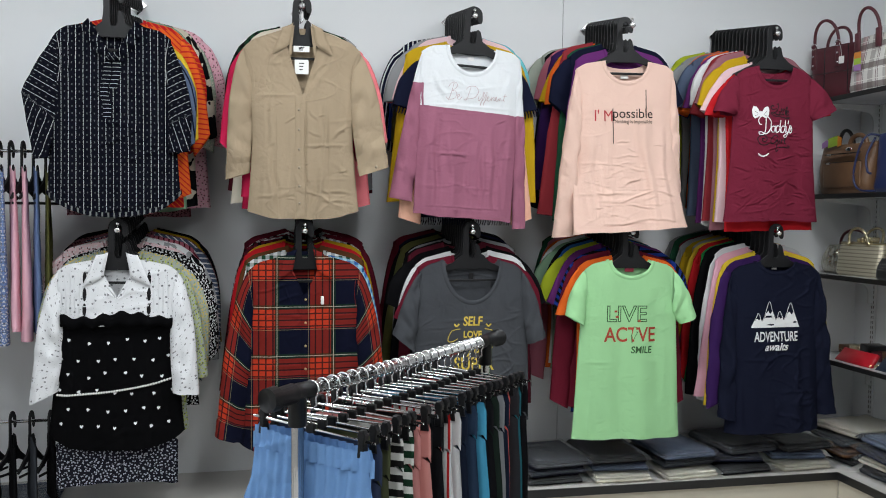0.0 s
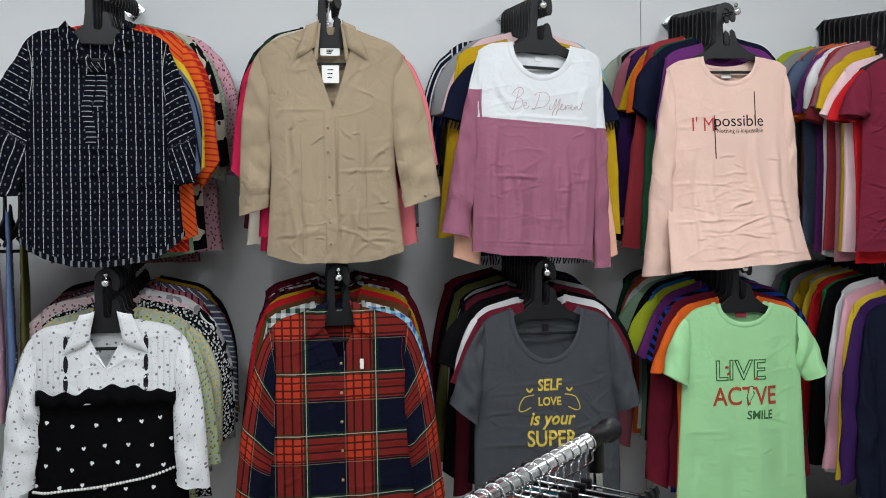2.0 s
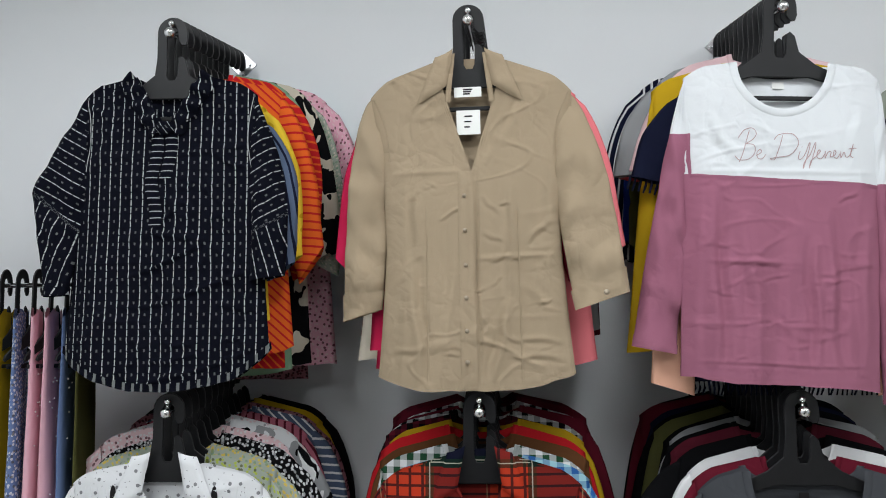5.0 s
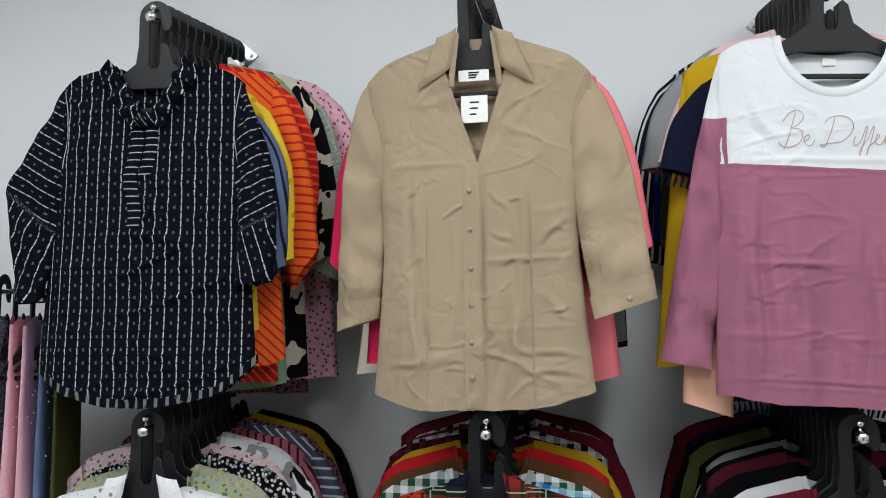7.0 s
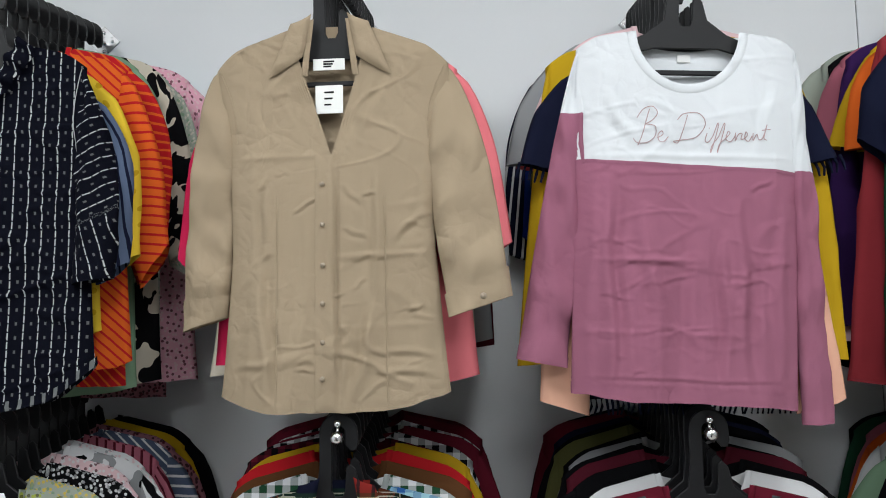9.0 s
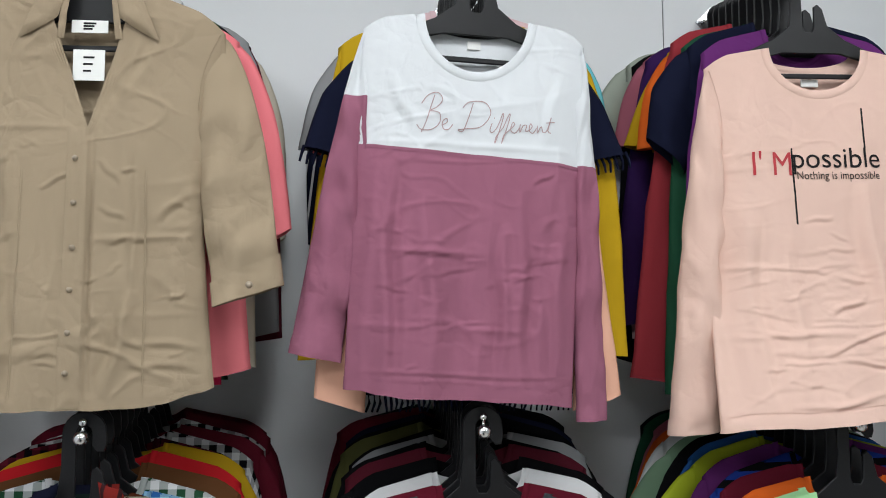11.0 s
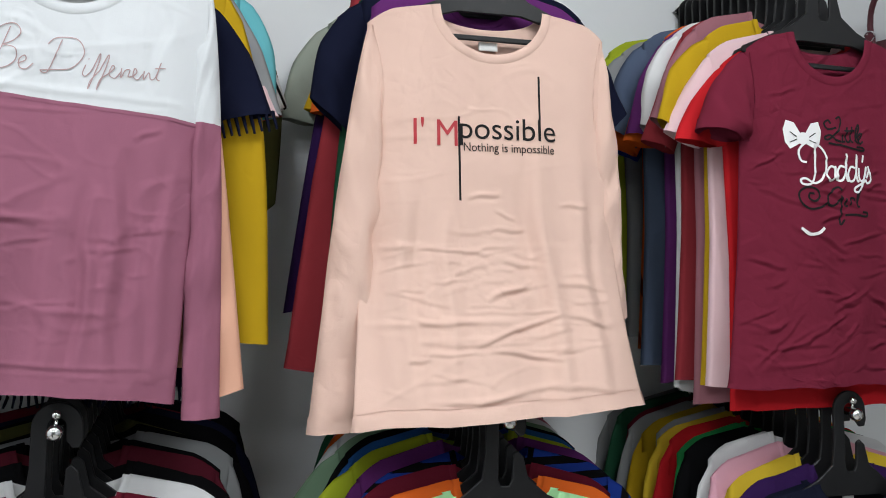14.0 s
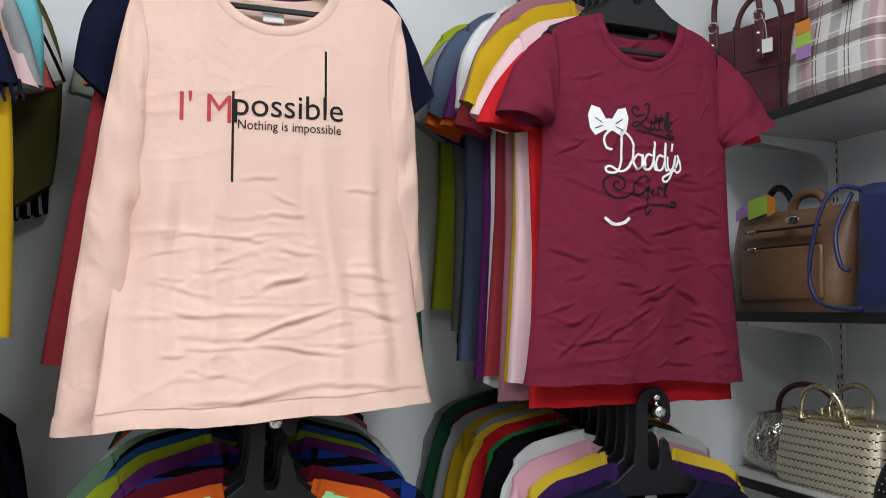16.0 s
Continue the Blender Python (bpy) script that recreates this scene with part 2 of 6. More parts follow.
structure("wall_east", box(bmesh.new(), RIGHT_X, RIGHT_X + 0.1, BACK_Y, WALL_Y, 0, CEIL_Z), M_WALL, "white painted side wall behind the bag shelves", "wall")
structure("wall_west", box(bmesh.new(), LEFT_X - 0.1, LEFT_X, BACK_Y, WALL_Y, 0, CEIL_Z), M_WALL, "white painted side wall with hanging clothes", "wall")
structure("wall_south", box(bmesh.new(), LEFT_X, RIGHT_X, BACK_Y - 0.1, BACK_Y, 0, CEIL_Z), M_GREYW, "plain grey wall closing the shop", "wall")

# display ledge that turns the corner
LEDGE_Z, LEDGE_Y, LEDGE_X = 0.36, 3.145, 2.44
ledge = empty("display_ledge", pose(0, 0, 0), "low grey display ledge with black edge along the walls", "ledge")
part("top_board", box(bmesh.new(), LEFT_X + 0.002, RIGHT_X - 0.002, LEDGE_Y, WALL_Y - 0.002, LEDGE_Z - 0.03, LEDGE_Z, 0.002), M_LEDGE, ledge, smooth=False)
part("top_board", box(bmesh.new(), LEDGE_X, RIGHT_X - 0.002, 0.6, LEDGE_Y - 0.001, LEDGE_Z - 0.03, LEDGE_Z, 0.002), M_LEDGE, ledge, smooth=False)
part("edge_strip", box(bmesh.new(), LEFT_X + 0.002, LEDGE_X - 0.008, LEDGE_Y - 0.008, LEDGE_Y - 0.0005, LEDGE_Z - 0.032, LEDGE_Z + 0.002), M_EDGE, ledge, "black edge strip", smooth=False)
part("edge_strip", box(bmesh.new(), LEDGE_X - 0.008, LEDGE_X - 0.0005, 0.6, LEDGE_Y - 0.0005, LEDGE_Z - 0.032, LEDGE_Z + 0.002), M_EDGE, ledge, "black edge strip", smooth=False)
part("front_panel", box(bmesh.new(), LEFT_X + 0.002, LEDGE_X + 0.01, LEDGE_Y + 0.01, LEDGE_Y + 0.028, 0, LEDGE_Z - 0.032), M_CREAM, ledge, "cream front panel", smooth=False)
part("front_panel", box(bmesh.new(), LEDGE_X + 0.012, LEDGE_X + 0.03, 0.6, LEDGE_Y + 0.008, 0, LEDGE_Z - 0.032), M_CREAM, ledge, "cream front panel", smooth=False)

# ceiling panel lights
lampm, lt, lb = nodes_of("lamp_diffuser", 0.4)
lb.inputs["Base Color"].default_value = (0.9, 0.9, 0.9, 1)
lb.inputs["Emission Color"].default_value = (0.925, 0.97, 1.0, 1)
lb.inputs["Emission Strength"].default_value = LAMP_GLOW
light_root = empty("ceiling_light", pose(LAMPS[0][0], LAMPS[0][1], CEIL_Z - 0.02), "square white LED panel light on the ceiling", "light", "ceiling panel lights")
part("frame", box(box(box(box(bmesh.new(), -0.3, 0.3, -0.3, -0.28, -0.02, 0.02), -0.3, 0.3, 0.28, 0.3, -0.02, 0.02), -0.3, -0.28, -0.28, 0.28, -0.02, 0.02), 0.28, 0.3, -0.28, 0.28, -0.02, 0.02), M_BRACKET, light_root, smooth=False)
part("diffuser", box(bmesh.new(), -0.279, 0.279, -0.279, 0.279, -0.012, 0.0), lampm, light_root, smooth=False)
for x, y in LAMPS[1:]:
    copy_thing(light_root, pose(x, y, CEIL_Z - 0.02))
for x, y in LAMPS:
    a = bpy.data.lights.new("panel_glow", "AREA")
    a.shape, a.size, a.energy, a.color = "SQUARE", 0.54, LAMP_WATTS, (0.925, 0.97, 1.0)
    lo = new("panel_glow", a)
    lo.matrix_world = pose(x, y, CEIL_Z - 0.045)

# ---- garments ----
def fold(x, z, seed, soft, crinkle=1.0):
    """How far cloth stands off its even bulge: hanging folds, sags and thin creases."""
    drop = min(1.0, max(0.0, -z / 0.6))
    a = noise.noise((x * 7.5 + seed, z * 0.9, seed * 1.7)) * 0.022 * (0.10 + 0.90 * drop)
    a += noise.noise((x * 17.0 + seed, z * 1.6, seed * 2.3)) * 0.007 * drop
    n3 = noise.noise((x * 4.6 + seed * 0.7 + 0.25 * z, z * 0.55, seed * 0.9))
    a -= 0.0095 * max(0.0, 1.0 - 5.5 * abs(n3)) * (0.12 + 0.88 * drop) * (0.4 + 0.6 * abs(noise.noise((x * 2.0, z * 2.0, seed + 9.0))) * 1.6)
    b = noise.noise((x * 5.0, z * 9.0 + seed, seed)) * 0.0035
    for z0 in (-0.24, -0.43, -0.56):
        w = (z - z0 + 0.012 * noise.noise((x * 3.0, z0, seed))) / 0.0055
        if abs(w) < 2.5:
            b -= 0.0026 * math.exp(-w * w) * max(0.0, min(1.0, 0.35 + 2.2 * noise.noise((x * 5.0, z0 * 7.0, seed + 2.0))))
    near = max(0.0, min(1.0, 0.35 + 0.35 * max(0.0, crinkle - 1.0) + 1.6 * noise.noise((x * 4.0 + 3.0, z * 3.5, seed + 50.0)) + 0.35 * drop))
    q = noise.noise((x * 4.0 + z * 3.0, z * 12.0 - x * 3.5, seed + 7.0))
    c = 0.0042 * max(0.0, 1.0 - 12.0 * abs(q)) * near
    q2 = noise.noise((x * 12.0 - z * 5.0, z * 17.0 + x * 7.0, seed + 3.0))
    d = 0.0028 * max(0.0, 1.0 - 10.0 * abs(q2)) * near * near
    return (a + b - (c + d) * crinkle) * soft


def crease(x, z, lines):
    """Pressed creases and drape folds: each a line from one place to another, with width and height."""
    y = 0.0
    for x0, z0, x1, z1, w, h in lines:
        dx, dz = x1 - x0, z1 - z0
        q = dx * dx + dz * dz
        k = ((x - x0) * dx + (z - z0) * dz) / q
        if k < 0.0 or k > 1.0:
            continue
        d = ((x - x0) * dz - (z - z0) * dx) / math.sqrt(q) + 0.35 * w * math.sin(9.0 * k + x0 * 40.0)
        if abs(d) > 4.0 * w:
            continue
        end = math.sin(math.pi * k) ** 0.6
        y -= h * end * (math.exp(-(d / w) ** 2) - 0.7 * math.exp(-((d - 1.7 * w) / w) ** 2))
    return y


def wrinkles(seed, n, wide, z0, z1, tilt=14.0, long=0.07, high=0.0022):
    """Scattered short packing creases."""
    rnd = random.Random(seed)
    out = []
    for _ in range(n):
        a, ln = radians(rnd.gauss(0, tilt)), long * rnd.uniform(0.4, 1.5)
        x, z = rnd.uniform(-wide, wide), z1 + (z0 - z1) * rnd.random() ** 0.8
        dx, dz = math.cos(a) * ln / 2, math.sin(a) * ln / 2
        out.append((x - dx, z - dz, x + dx, z + dz, rnd.uniform(0.0026, 0.0046), high * rnd.uniform(0.4, 1.3)))
    return out


class Shape:
    """The cut of a garment. Metres from the rail point that its hanger hooks over; x across, z up, front towards -y."""

    def __init__(self, top=-0.135, neck=0.09, drop=0.08, back_drop=0.02, shoulder=0.21, slope=0.22, chest=0.22, waist=0.22, hem=0.23, length=0.66, curve=0.0, depth=0.03, vneck=False, seed=1.0, soft=1.0, crinkle=1.0, lines=(), skew=0.0, kick=0.0):
        self.lines, self.tree, self.skew, self.kick = lines, None, skew, kick
        self.top, self.neck, self.drop, self.back_drop, self.shoulder, self.slope = top, neck, drop, back_drop, shoulder, slope
        self.chest, self.waist, self.hem, self.length, self.curve, self.depth = chest, waist, hem, length, curve, depth
        self.vneck, self.seed, self.soft, self.crinkle = vneck, seed, soft, crinkle

    def edge(self, x, front):
        ax = abs(x)
        if ax < self.neck:
            d = self.drop if front else self.back_drop
            f = (1 - ax / self.neck) if (self.vneck and front) else math.sqrt(max(0.0, 1 - (ax / self.neck) ** 2))
            return self.top - d * f
        over = ax - self.neck
        return self.top - self.slope * over - 2.0 * max(0.0, ax - self.shoulder + 0.045) ** 1.5

    def half(self, v):
        """Half width from hem (0) to shoulder (1)."""
        arm = 1 - 0.2 / self.length
        if v < arm * 0.55:
            return self.hem + (self.waist - self.hem) * (v / (arm * 0.55)) ** 0.8
        if v < arm:
            return self.waist + (self.chest - self.waist) * ((v - arm * 0.55) / (arm * 0.45))
        k = (v - arm) / (1 - arm)
        return self.chest + (self.shoulder - self.chest) * min(1, k * 1.6)

    def push(self, v):
        """How far the cloth is pushed forward towards its hem by what hangs below."""
        return -self.kick * max(0.0, (0.42 - v) / 0.42) ** 1.5

    def y_front(self, x, z):
        v = max(0.0, min(1.0, (z - self.top + self.length) / self.length))
        u = max(-1.0, min(1.0, x / self.half(v)))
        return self.push(v) - self.depth * math.sqrt(max(0.0, 1 - u * u)) * (0.55 + 0.45 * (1 - v)) + (fold(x, z - self.top, self.seed, self.soft, self.crinkle) + crease(x, z, self.lines)) * min(1.0, 4 * (1 - abs(u)))

    def skin(self, x, z):
        """The front of the sewn cloth itself, once it is built."""
        if self.tree:
            hit = self.tree.ray_cast(Vector((x, -1.0, z)), Vector((0.0, 1.0, 0.0)))[0]
            if hit and hit.y < self.y_front(x, z) + 0.012:
                return hit.y
        return self.y_front(x, z)

    def point(self, u, v, front):
        hw = self.half(v)
        x = u * hw
        zb = self.top - self.length + self.curve * abs(u) ** 3 + 0.006 * noise.noise((u * 2.2, self.seed, 0.5)) + 0.003 * noise.noise((u * 7.0, self.seed, 1.5))
        z = zb + (self.top - zb) * v
        kink = max(0.3, min(0.68, 1 - max(self.drop, self.back_drop) / self.length - 0.05))
        k = max(0.0, (v - kink) / (1 - kink))
        if k > 0:
            mid = zb + (self.top - zb) * kink
            z = mid + (self.edge(x, front) - mid) * k
        z -= self.skew * x * min(1.0, (1 - v) * 3)
        if front:
            y = self.y_front(x, z)
        else:
            y = self.push(v) + self.depth * 0.8 * math.sqrt(max(0.0, 1 - u * u)) * (0.55 + 0.45 * (1 - v)) + fold(x, z - self.top, self.seed + 20, self.soft, self.crinkle) * min(1.0, 4 * (1 - abs(u)))
        return x, y, z


def set_uv(bm, lookup):
    lay = bm.loops.layers.uv.new("cloth")
    for f in bm.faces:
        for l in f.loops:
            l[lay].uv = lookup[l.vert]


def body_mesh(s, nx, nz, v0=0.0, v1=1.0, push=0.0):
    bm = bmesh.new()
    uv = {}
    us = [-math.cos(math.pi * i / nx) * 0.35 + (-1 + 2 * i / nx) * 0.65 for i in range(nx + 1)]
    vs = [v0 + (v1 - v0) * j / nz for j in range(nz + 1)]
    sheets = []
    for front in (True, False):
        g = []
        for j, v in enumerate(vs):
            row = []
            for i, u in enumerate(us):
                if not front and i in (0, nx) :
                    row.append(sheets[0][j][i])
                    continue
                x, y, z = s.point(u, v, front)
                vert = bm.verts.new((x * (1 + push), y * (1 + push * 4), z))
                uv[vert] = (x, z)
                row.append(vert)
            g.append(row)
        sheets.append(g)
    for k, g in enumerate(sheets):
        for j in range(nz):
            for i in range(nx):
                q = (g[j][i], g[j][i + 1], g[j + 1][i + 1], g[j + 1][i])
                bm.faces.new(q if k == 0 else q[::-1])
    set_uv(bm, uv)
    if nx >= 48 and not push and v1 == 1.0 and v0 == 0.0:
        s.tree = BVHTree.FromBMesh(bm)
    return bm


def sleeve_mesh(s, side, out, inn, fwd=0.0, bow=0.03, depth=0.022, n=14, rings=12, seed=0.0, s0=0.0, s1=1.0, fat=1.0, elbow=None, turn=0.0):
    """A flattened sleeve from the armhole to its open end. out, inn: the end's outer and inner corner (across, up)."""
    bm = bmesh.new()
    uv = {}
    arm_v = 1 - 0.2 / s.length
    S = Vector((s.shoulder - 0.005, s.edge(s.shoulder, False) + 0.001))
    A = Vector((s.chest - 0.022, s.top - 0.205))
    O, I = Vector(out), Vector(inn)
    span = (O - S).length
    rows = []
    for r in range(rings + 1):
        k = s0 + (s1 - s0) * r / rings
        o = S.lerp(O, k) + Vector((bow * math.sin(math.pi * k ** 0.6), -0.25 * bow * math.sin(math.pi * min(1.0, k * 2.2)) if k < 0.45 else 0.0))
        if elbow:
            E, ke = Vector(elbow[:2]), elbow[2]
            o = S.lerp(E, k / ke) if k < ke else E.lerp(O, (k - ke) / (1 - ke))
            o += Vector((0.012 * math.sin(math.pi * min(1.0, k / ke)), 0.0))
        i = A.lerp(I, k) + Vector((-0.2 * bow * math.sin(math.pi * k), 0))
        c, h = (o + i) / 2, (o - i) / 2
        row = []
        for m in range(n):
            a = math.tau * m / n
            px = c + h * math.cos(a) * fat
            d = depth * (0.8 + 0.35 * k) * min(1.0, 0.45 + 3.0 * k)
            w = noise.noise((seed + k * span * 11, math.cos(a) * 1.5 + side * 5, seed)) * 0.014 + noise.noise((seed + k * span * 26, math.cos(a) * 3, seed + 4)) * 0.005
            y = -d * math.sin(a) * fat - fwd * k + w * s.soft
            vert = bm.verts.new((side * px.x, y, px.y))
            uv[vert] = (math.cos(a) * h.length, -k * span)
            if elbow:
                ta = radians(turn if k < elbow[2] else -turn * 0.3) * side
                uv[vert] = (px.x * side * math.cos(ta) - px.y * math.sin(ta), px.x * side * math.sin(ta) + px.y * math.cos(ta))
            row.append(vert)
        rows.append(row)
    for r in range(rings):
        for m in range(n):
            q = (rows[r][m], rows[r][(m + 1) % n], rows[r + 1][(m + 1) % n], rows[r + 1][m])
            bm.faces.new(q if side > 0 else q[::-1])
    set_uv(bm, uv)
    bmesh.ops.recalc_face_normals(bm, faces=bm.faces)
    return bm


def neck_band(s, width=0.017, front=True, n=48, proud=0.0013):
    bm = bmesh.new()
    uv = {}
    rows = []
    for i in range(n + 1):
        x = s.neck * 1.02 * math.sin(-math.pi / 2 + math.pi * i / n)
        z = s.edge(max(-s.neck * 0.999, min(s.neck * 0.999, x)), front)
        cx, cz = x, z - s.top
        out = Vector((x / s.neck, -1.0 * math.sqrt(max(0.02, 1 - (x / s.neck / 1.03) ** 2)))).normalized()
        row = []
        for k, (w, p) in enumerate(((0.0, 0.0), (0.1, 1.0), (0.5, 1.4), (0.9, 1.0), (1.0, 0.0))):
            X, Z = x + out.x * width * w, z + out.y * width * w + 0.003
            y = s.y_front(X, Z) - proud * p if front else s.depth * 0.5 - proud * p
            vert = bm.verts.new((X, y, Z))
            uv[vert] = (i * 0.008, k * 0.004)
            row.append(vert)
        rows.append(row)
    for a, b in zip(rows, rows[1:]):
        for k in range(4):
            bm.faces.new((a[k], a[k + 1], b[k + 1], b[k]))
    set_uv(bm, uv)
    return bm


def on_front(bm, s, x0, x1, z0, z1, proud=0.003, nx=6, nz=6, bend=None):
    """A strip of cloth or print lying on the front of a garment."""
    uv = {}
    g = []
    for j in range(nz + 1):
        row = []
        for i in range(nx + 1):
            x, z = x0 + (x1 - x0) * i / nx, z0 + (z1 - z0) * j / nz
            if bend:
                x, z = bend(x, z)
            e = proud if 0 < i < nx and 0 < j < nz else proud * 0.35
            vert = bm.verts.new((x, s.skin(x, z) - e, z))
            uv[vert] = (x, z)
            row.append(vert)
        g.append(row)
    for j in range(nz):
        for i in range(nx):
            bm.faces.new((g[j][i], g[j][i + 1], g[j + 1][i + 1], g[j + 1][i]))
    lay = bm.loops.layers.uv.get("cloth") or bm.loops.layers.uv.new("cloth")
    for f in bm.faces:
        for l in f.loops:
            if l.vert in uv:
                l[lay].uv = uv[l.vert]
    return bm


def lettering(text, s, x, z, height, material, parent, squeeze=1.0, shear=0.0, align="LEFT", bold=0.0, tilt=0.0, proud=0.0012, name="letter", label="", width=0.0):
    """Printed words lying on the cloth. height: of a capital letter."""
    cu = bpy.data.curves.new("text", "FONT")
    cu.body, cu.size, cu.align_x, cu.shear, cu.offset, cu.resolution_u = text, height / 0.70, align, shear, bold, 5
    tmp = bpy.data.objects.new("text", cu)
    scene.collection.objects.link(tmp)
    me = bpy.data.meshes.new_from_object(tmp.evaluated_get(bpy.context.evaluated_depsgraph_get()))
    bpy.data.objects.remove(tmp)
    bm = bmesh.new()
    bm.from_mesh(me)
    bpy.data.meshes.remove(me)
    for _ in range(3):
        long_e = [e for e in bm.edges if e.calc_length() > 0.007]
        if long_e:
            bmesh.ops.subdivide_edges(bm, edges=long_e, cuts=1)
            bmesh.ops.triangulate(bm, faces=bm.faces)
    xs = [v.co.x for v in bm.verts]
    if width:
        squeeze = width / (max(xs) - min(xs))
    ct, st = math.cos(radians(tilt)), math.sin(radians(tilt))
    for v in bm.verts:
        px, pz = v.co.x * squeeze, v.co.y
        X, Z = x + px * ct - pz * st, z + px * st + pz * ct
        v.co = (X, s.skin(X, Z) - proud, Z)
    bm.verts.index_update()
    left = set(bm.verts)
    out = []
    while left:
        seedv = left.pop()
        isle, todo = {seedv}, [seedv]
        while todo:
            for e in todo.pop().link_edges:
                for w in e.verts:
                    if w in left:
                        left.discard(w)
                        isle.add(w)
                        todo.append(w)
        one = bmesh.new()
        table = {v: one.verts.new(v.co) for v in bm.verts if v in isle}
        done = set()
        for f in bm.faces:
            key = frozenset(v.index for v in f.verts)
            if f.verts[0] in isle and key not in done:
                done.add(key)
                one.faces.new([table[v] for v in f.verts])
        out.append(part(name, one, material, parent, label, smooth=False))
    bm.free()
    return out


def stroke(s, pts, r, material, parent, proud=0.0013, name="print", label="", n=24):
    """A drawn line of the print: a smooth ribbon through points, lying on the cloth."""
    P = []
    k = len(pts)
    for i in range(k - 1):
        p0, p1, p2, p3 = (Vector(pts[max(0, min(k - 1, i + d))]) for d in (-1, 0, 1, 2))
        for j in range(n // 3):
            t = j / (n // 3)
            P.append(0.5 * ((2 * p1) + (p2 - p0) * t + (2 * p0 - 5 * p1 + 4 * p2 - p3) * t * t + (3 * p1 - p0 - 3 * p2 + p3) * t ** 3))
    P.append(Vector(pts[-1]))
    bm = bmesh.new()
    rows = []
    for i, p in enumerate(P):
        d = (P[min(len(P) - 1, i + 1)] - P[max(0, i - 1)])
        nrm = Vector((-d.y, d.x)).normalized() if d.length > 1e-9 else Vector((0, 1))
        row = []
        for w in (-1, 1):
            q = p + nrm * r * w
            row.append(bm.verts.new((q.x, s.skin(q.x, q.y) - proud, q.y)))
        rows.append(row)
    for a, b in zip(rows, rows[1:]):
        bm.faces.new((a[0], b[0], b[1], a[1]))
    return part(name, bm, material, parent, label, smooth=False)


def patch(s, pts, material, parent, proud=0.0011, name="print", label=""):
    """A filled flat shape of the print."""
    bm = bmesh.new()
    f = bm.faces.new([bm.verts.new((x, 0, z)) for x, z in pts])
    bmesh.ops.triangulate(bm, faces=[f])
    bmesh.ops.subdivide_edges(bm, edges=[e for e in bm.edges if e.calc_length() > 0.012], cuts=3, use_grid_fill=True)
    for v in bm.verts:
        v.co.y = s.skin(v.co.x, v.co.z) - proud
    return part(name, bm, material, parent, label, smooth=False)


# hanger shared by every garment
def hanger_outline():
    pts = []
    for i in range(9):
        a = math.pi * i / 8
        pts.append((0.012 * math.cos(a), 0.001 + 0.012 * math.sin(a)))
    pts += [(-0.012, -0.102), (-0.007, -0.112), (0.007, -0.112), (0.012, -0.102), (0.014, -0.060), (0.021, -0.055), (0.031, -0.064), (0.040, -0.100), (0.075, -0.128), (0.180, -0.176), (0.186, -0.186), (0.176, -0.190), (0.06, -0.156), (-0.06, -0.156), (-0.176, -0.190), (-0.186, -0.186), (-0.180, -0.176), (-0.075, -0.128), (-0.040, -0.100), (-0.035, -0.06)]
    for i in range(11):
        a = math.pi - math.pi * i / 10
        pts.append((0.035 * math.cos(a), 0.001 + 0.035 * math.sin(a)))
    pts += [(0.036, -0.018), (0.032, -0.030), (0.022, -0.031), (0.013, -0.020)]
    return pts


hanger_first = empty("clothes_hanger", pose(0, 0, 0), "black moulded plastic hanger with wide flat hook", "hanger", "hangers on the wall arms")
part("hook_frame", plate(bmesh.new(), hanger_outline(), -0.0032, 0.0032, 0.0012), M_HANGER, hanger_first, smooth=False)
part("cross_bar", box(bmesh.new(), -0.165, 0.165, -0.0028, 0.0028, -0.207, -0.197, 0.002), M_HANGER, hanger_first, smooth=False)
hanger_used = [False]


def hang(m):
    if not hanger_used[0]:
        hanger_used[0] = True
        hanger_first.matrix_world = m
        return hanger_first
    return copy_thing(hanger_first, m)


def arm(x, z, label):
    """A chrome arm that slopes down from a plate on the wall, with a ball at its end."""
    e = empty("faceout_rail", pose(x, WALL_Y - 0.0005, z + ARM_SLOPE * (WALL_Y - ARM_Y)), label, "rail", "wall display arms")
    L = WALL_Y - ARM_Y
    part("wall_plate", plate(bmesh.new(), [(0, 0.042), (0.042, 0), (0, -0.042), (-0.042, 0)], -0.004, 0.0, 0.001), M_STEEL, e, "square zinc wall plate", smooth=False)
    part("rod", tube(bmesh.new(), [(0, -0.004, -0.004), (0, -L * 0.5, -ARM_SLOPE * L * 0.5 - 0.004), (0, -L, -ARM_SLOPE * L - 0.004)], 0.0062, 12), M_CHROME, e)
    part("end_ball", ball(bmesh.new(), (0, -L - 0.006, -ARM_SLOPE * L - 0.004), 0.0125), M_CHROME, e, "shiny chrome ball")
    part("stop_pin", ball(tube(bmesh.new(), [(0, -L + 0.004, -ARM_SLOPE * L), (0, -L + 0.002, -ARM_SLOPE * L + 0.018)], 0.003, 8), (0, -L + 0.002, -ARM_SLOPE * L + 0.020), 0.0075, 10), M_CHROME, e)
    for dx, dz in ((0.022, 0), (-0.022, 0), (0, 0.024), (0, -0.026)):
        part("screw", ball(bmesh.new(), (dx, -0.004, dz), 0.0045, 8), M_STEEL, e)
    return e


def rail_pose(col, z, i, gap, yaw=0.0, roll=0.0):
    y = ARM_Y + 0.012 + i * gap
    return pose((COLS if z > 2 else LOW_COLS)[col], y, z + ARM_SLOPE * (y - ARM_Y) + 0.000, 0, roll, yaw)


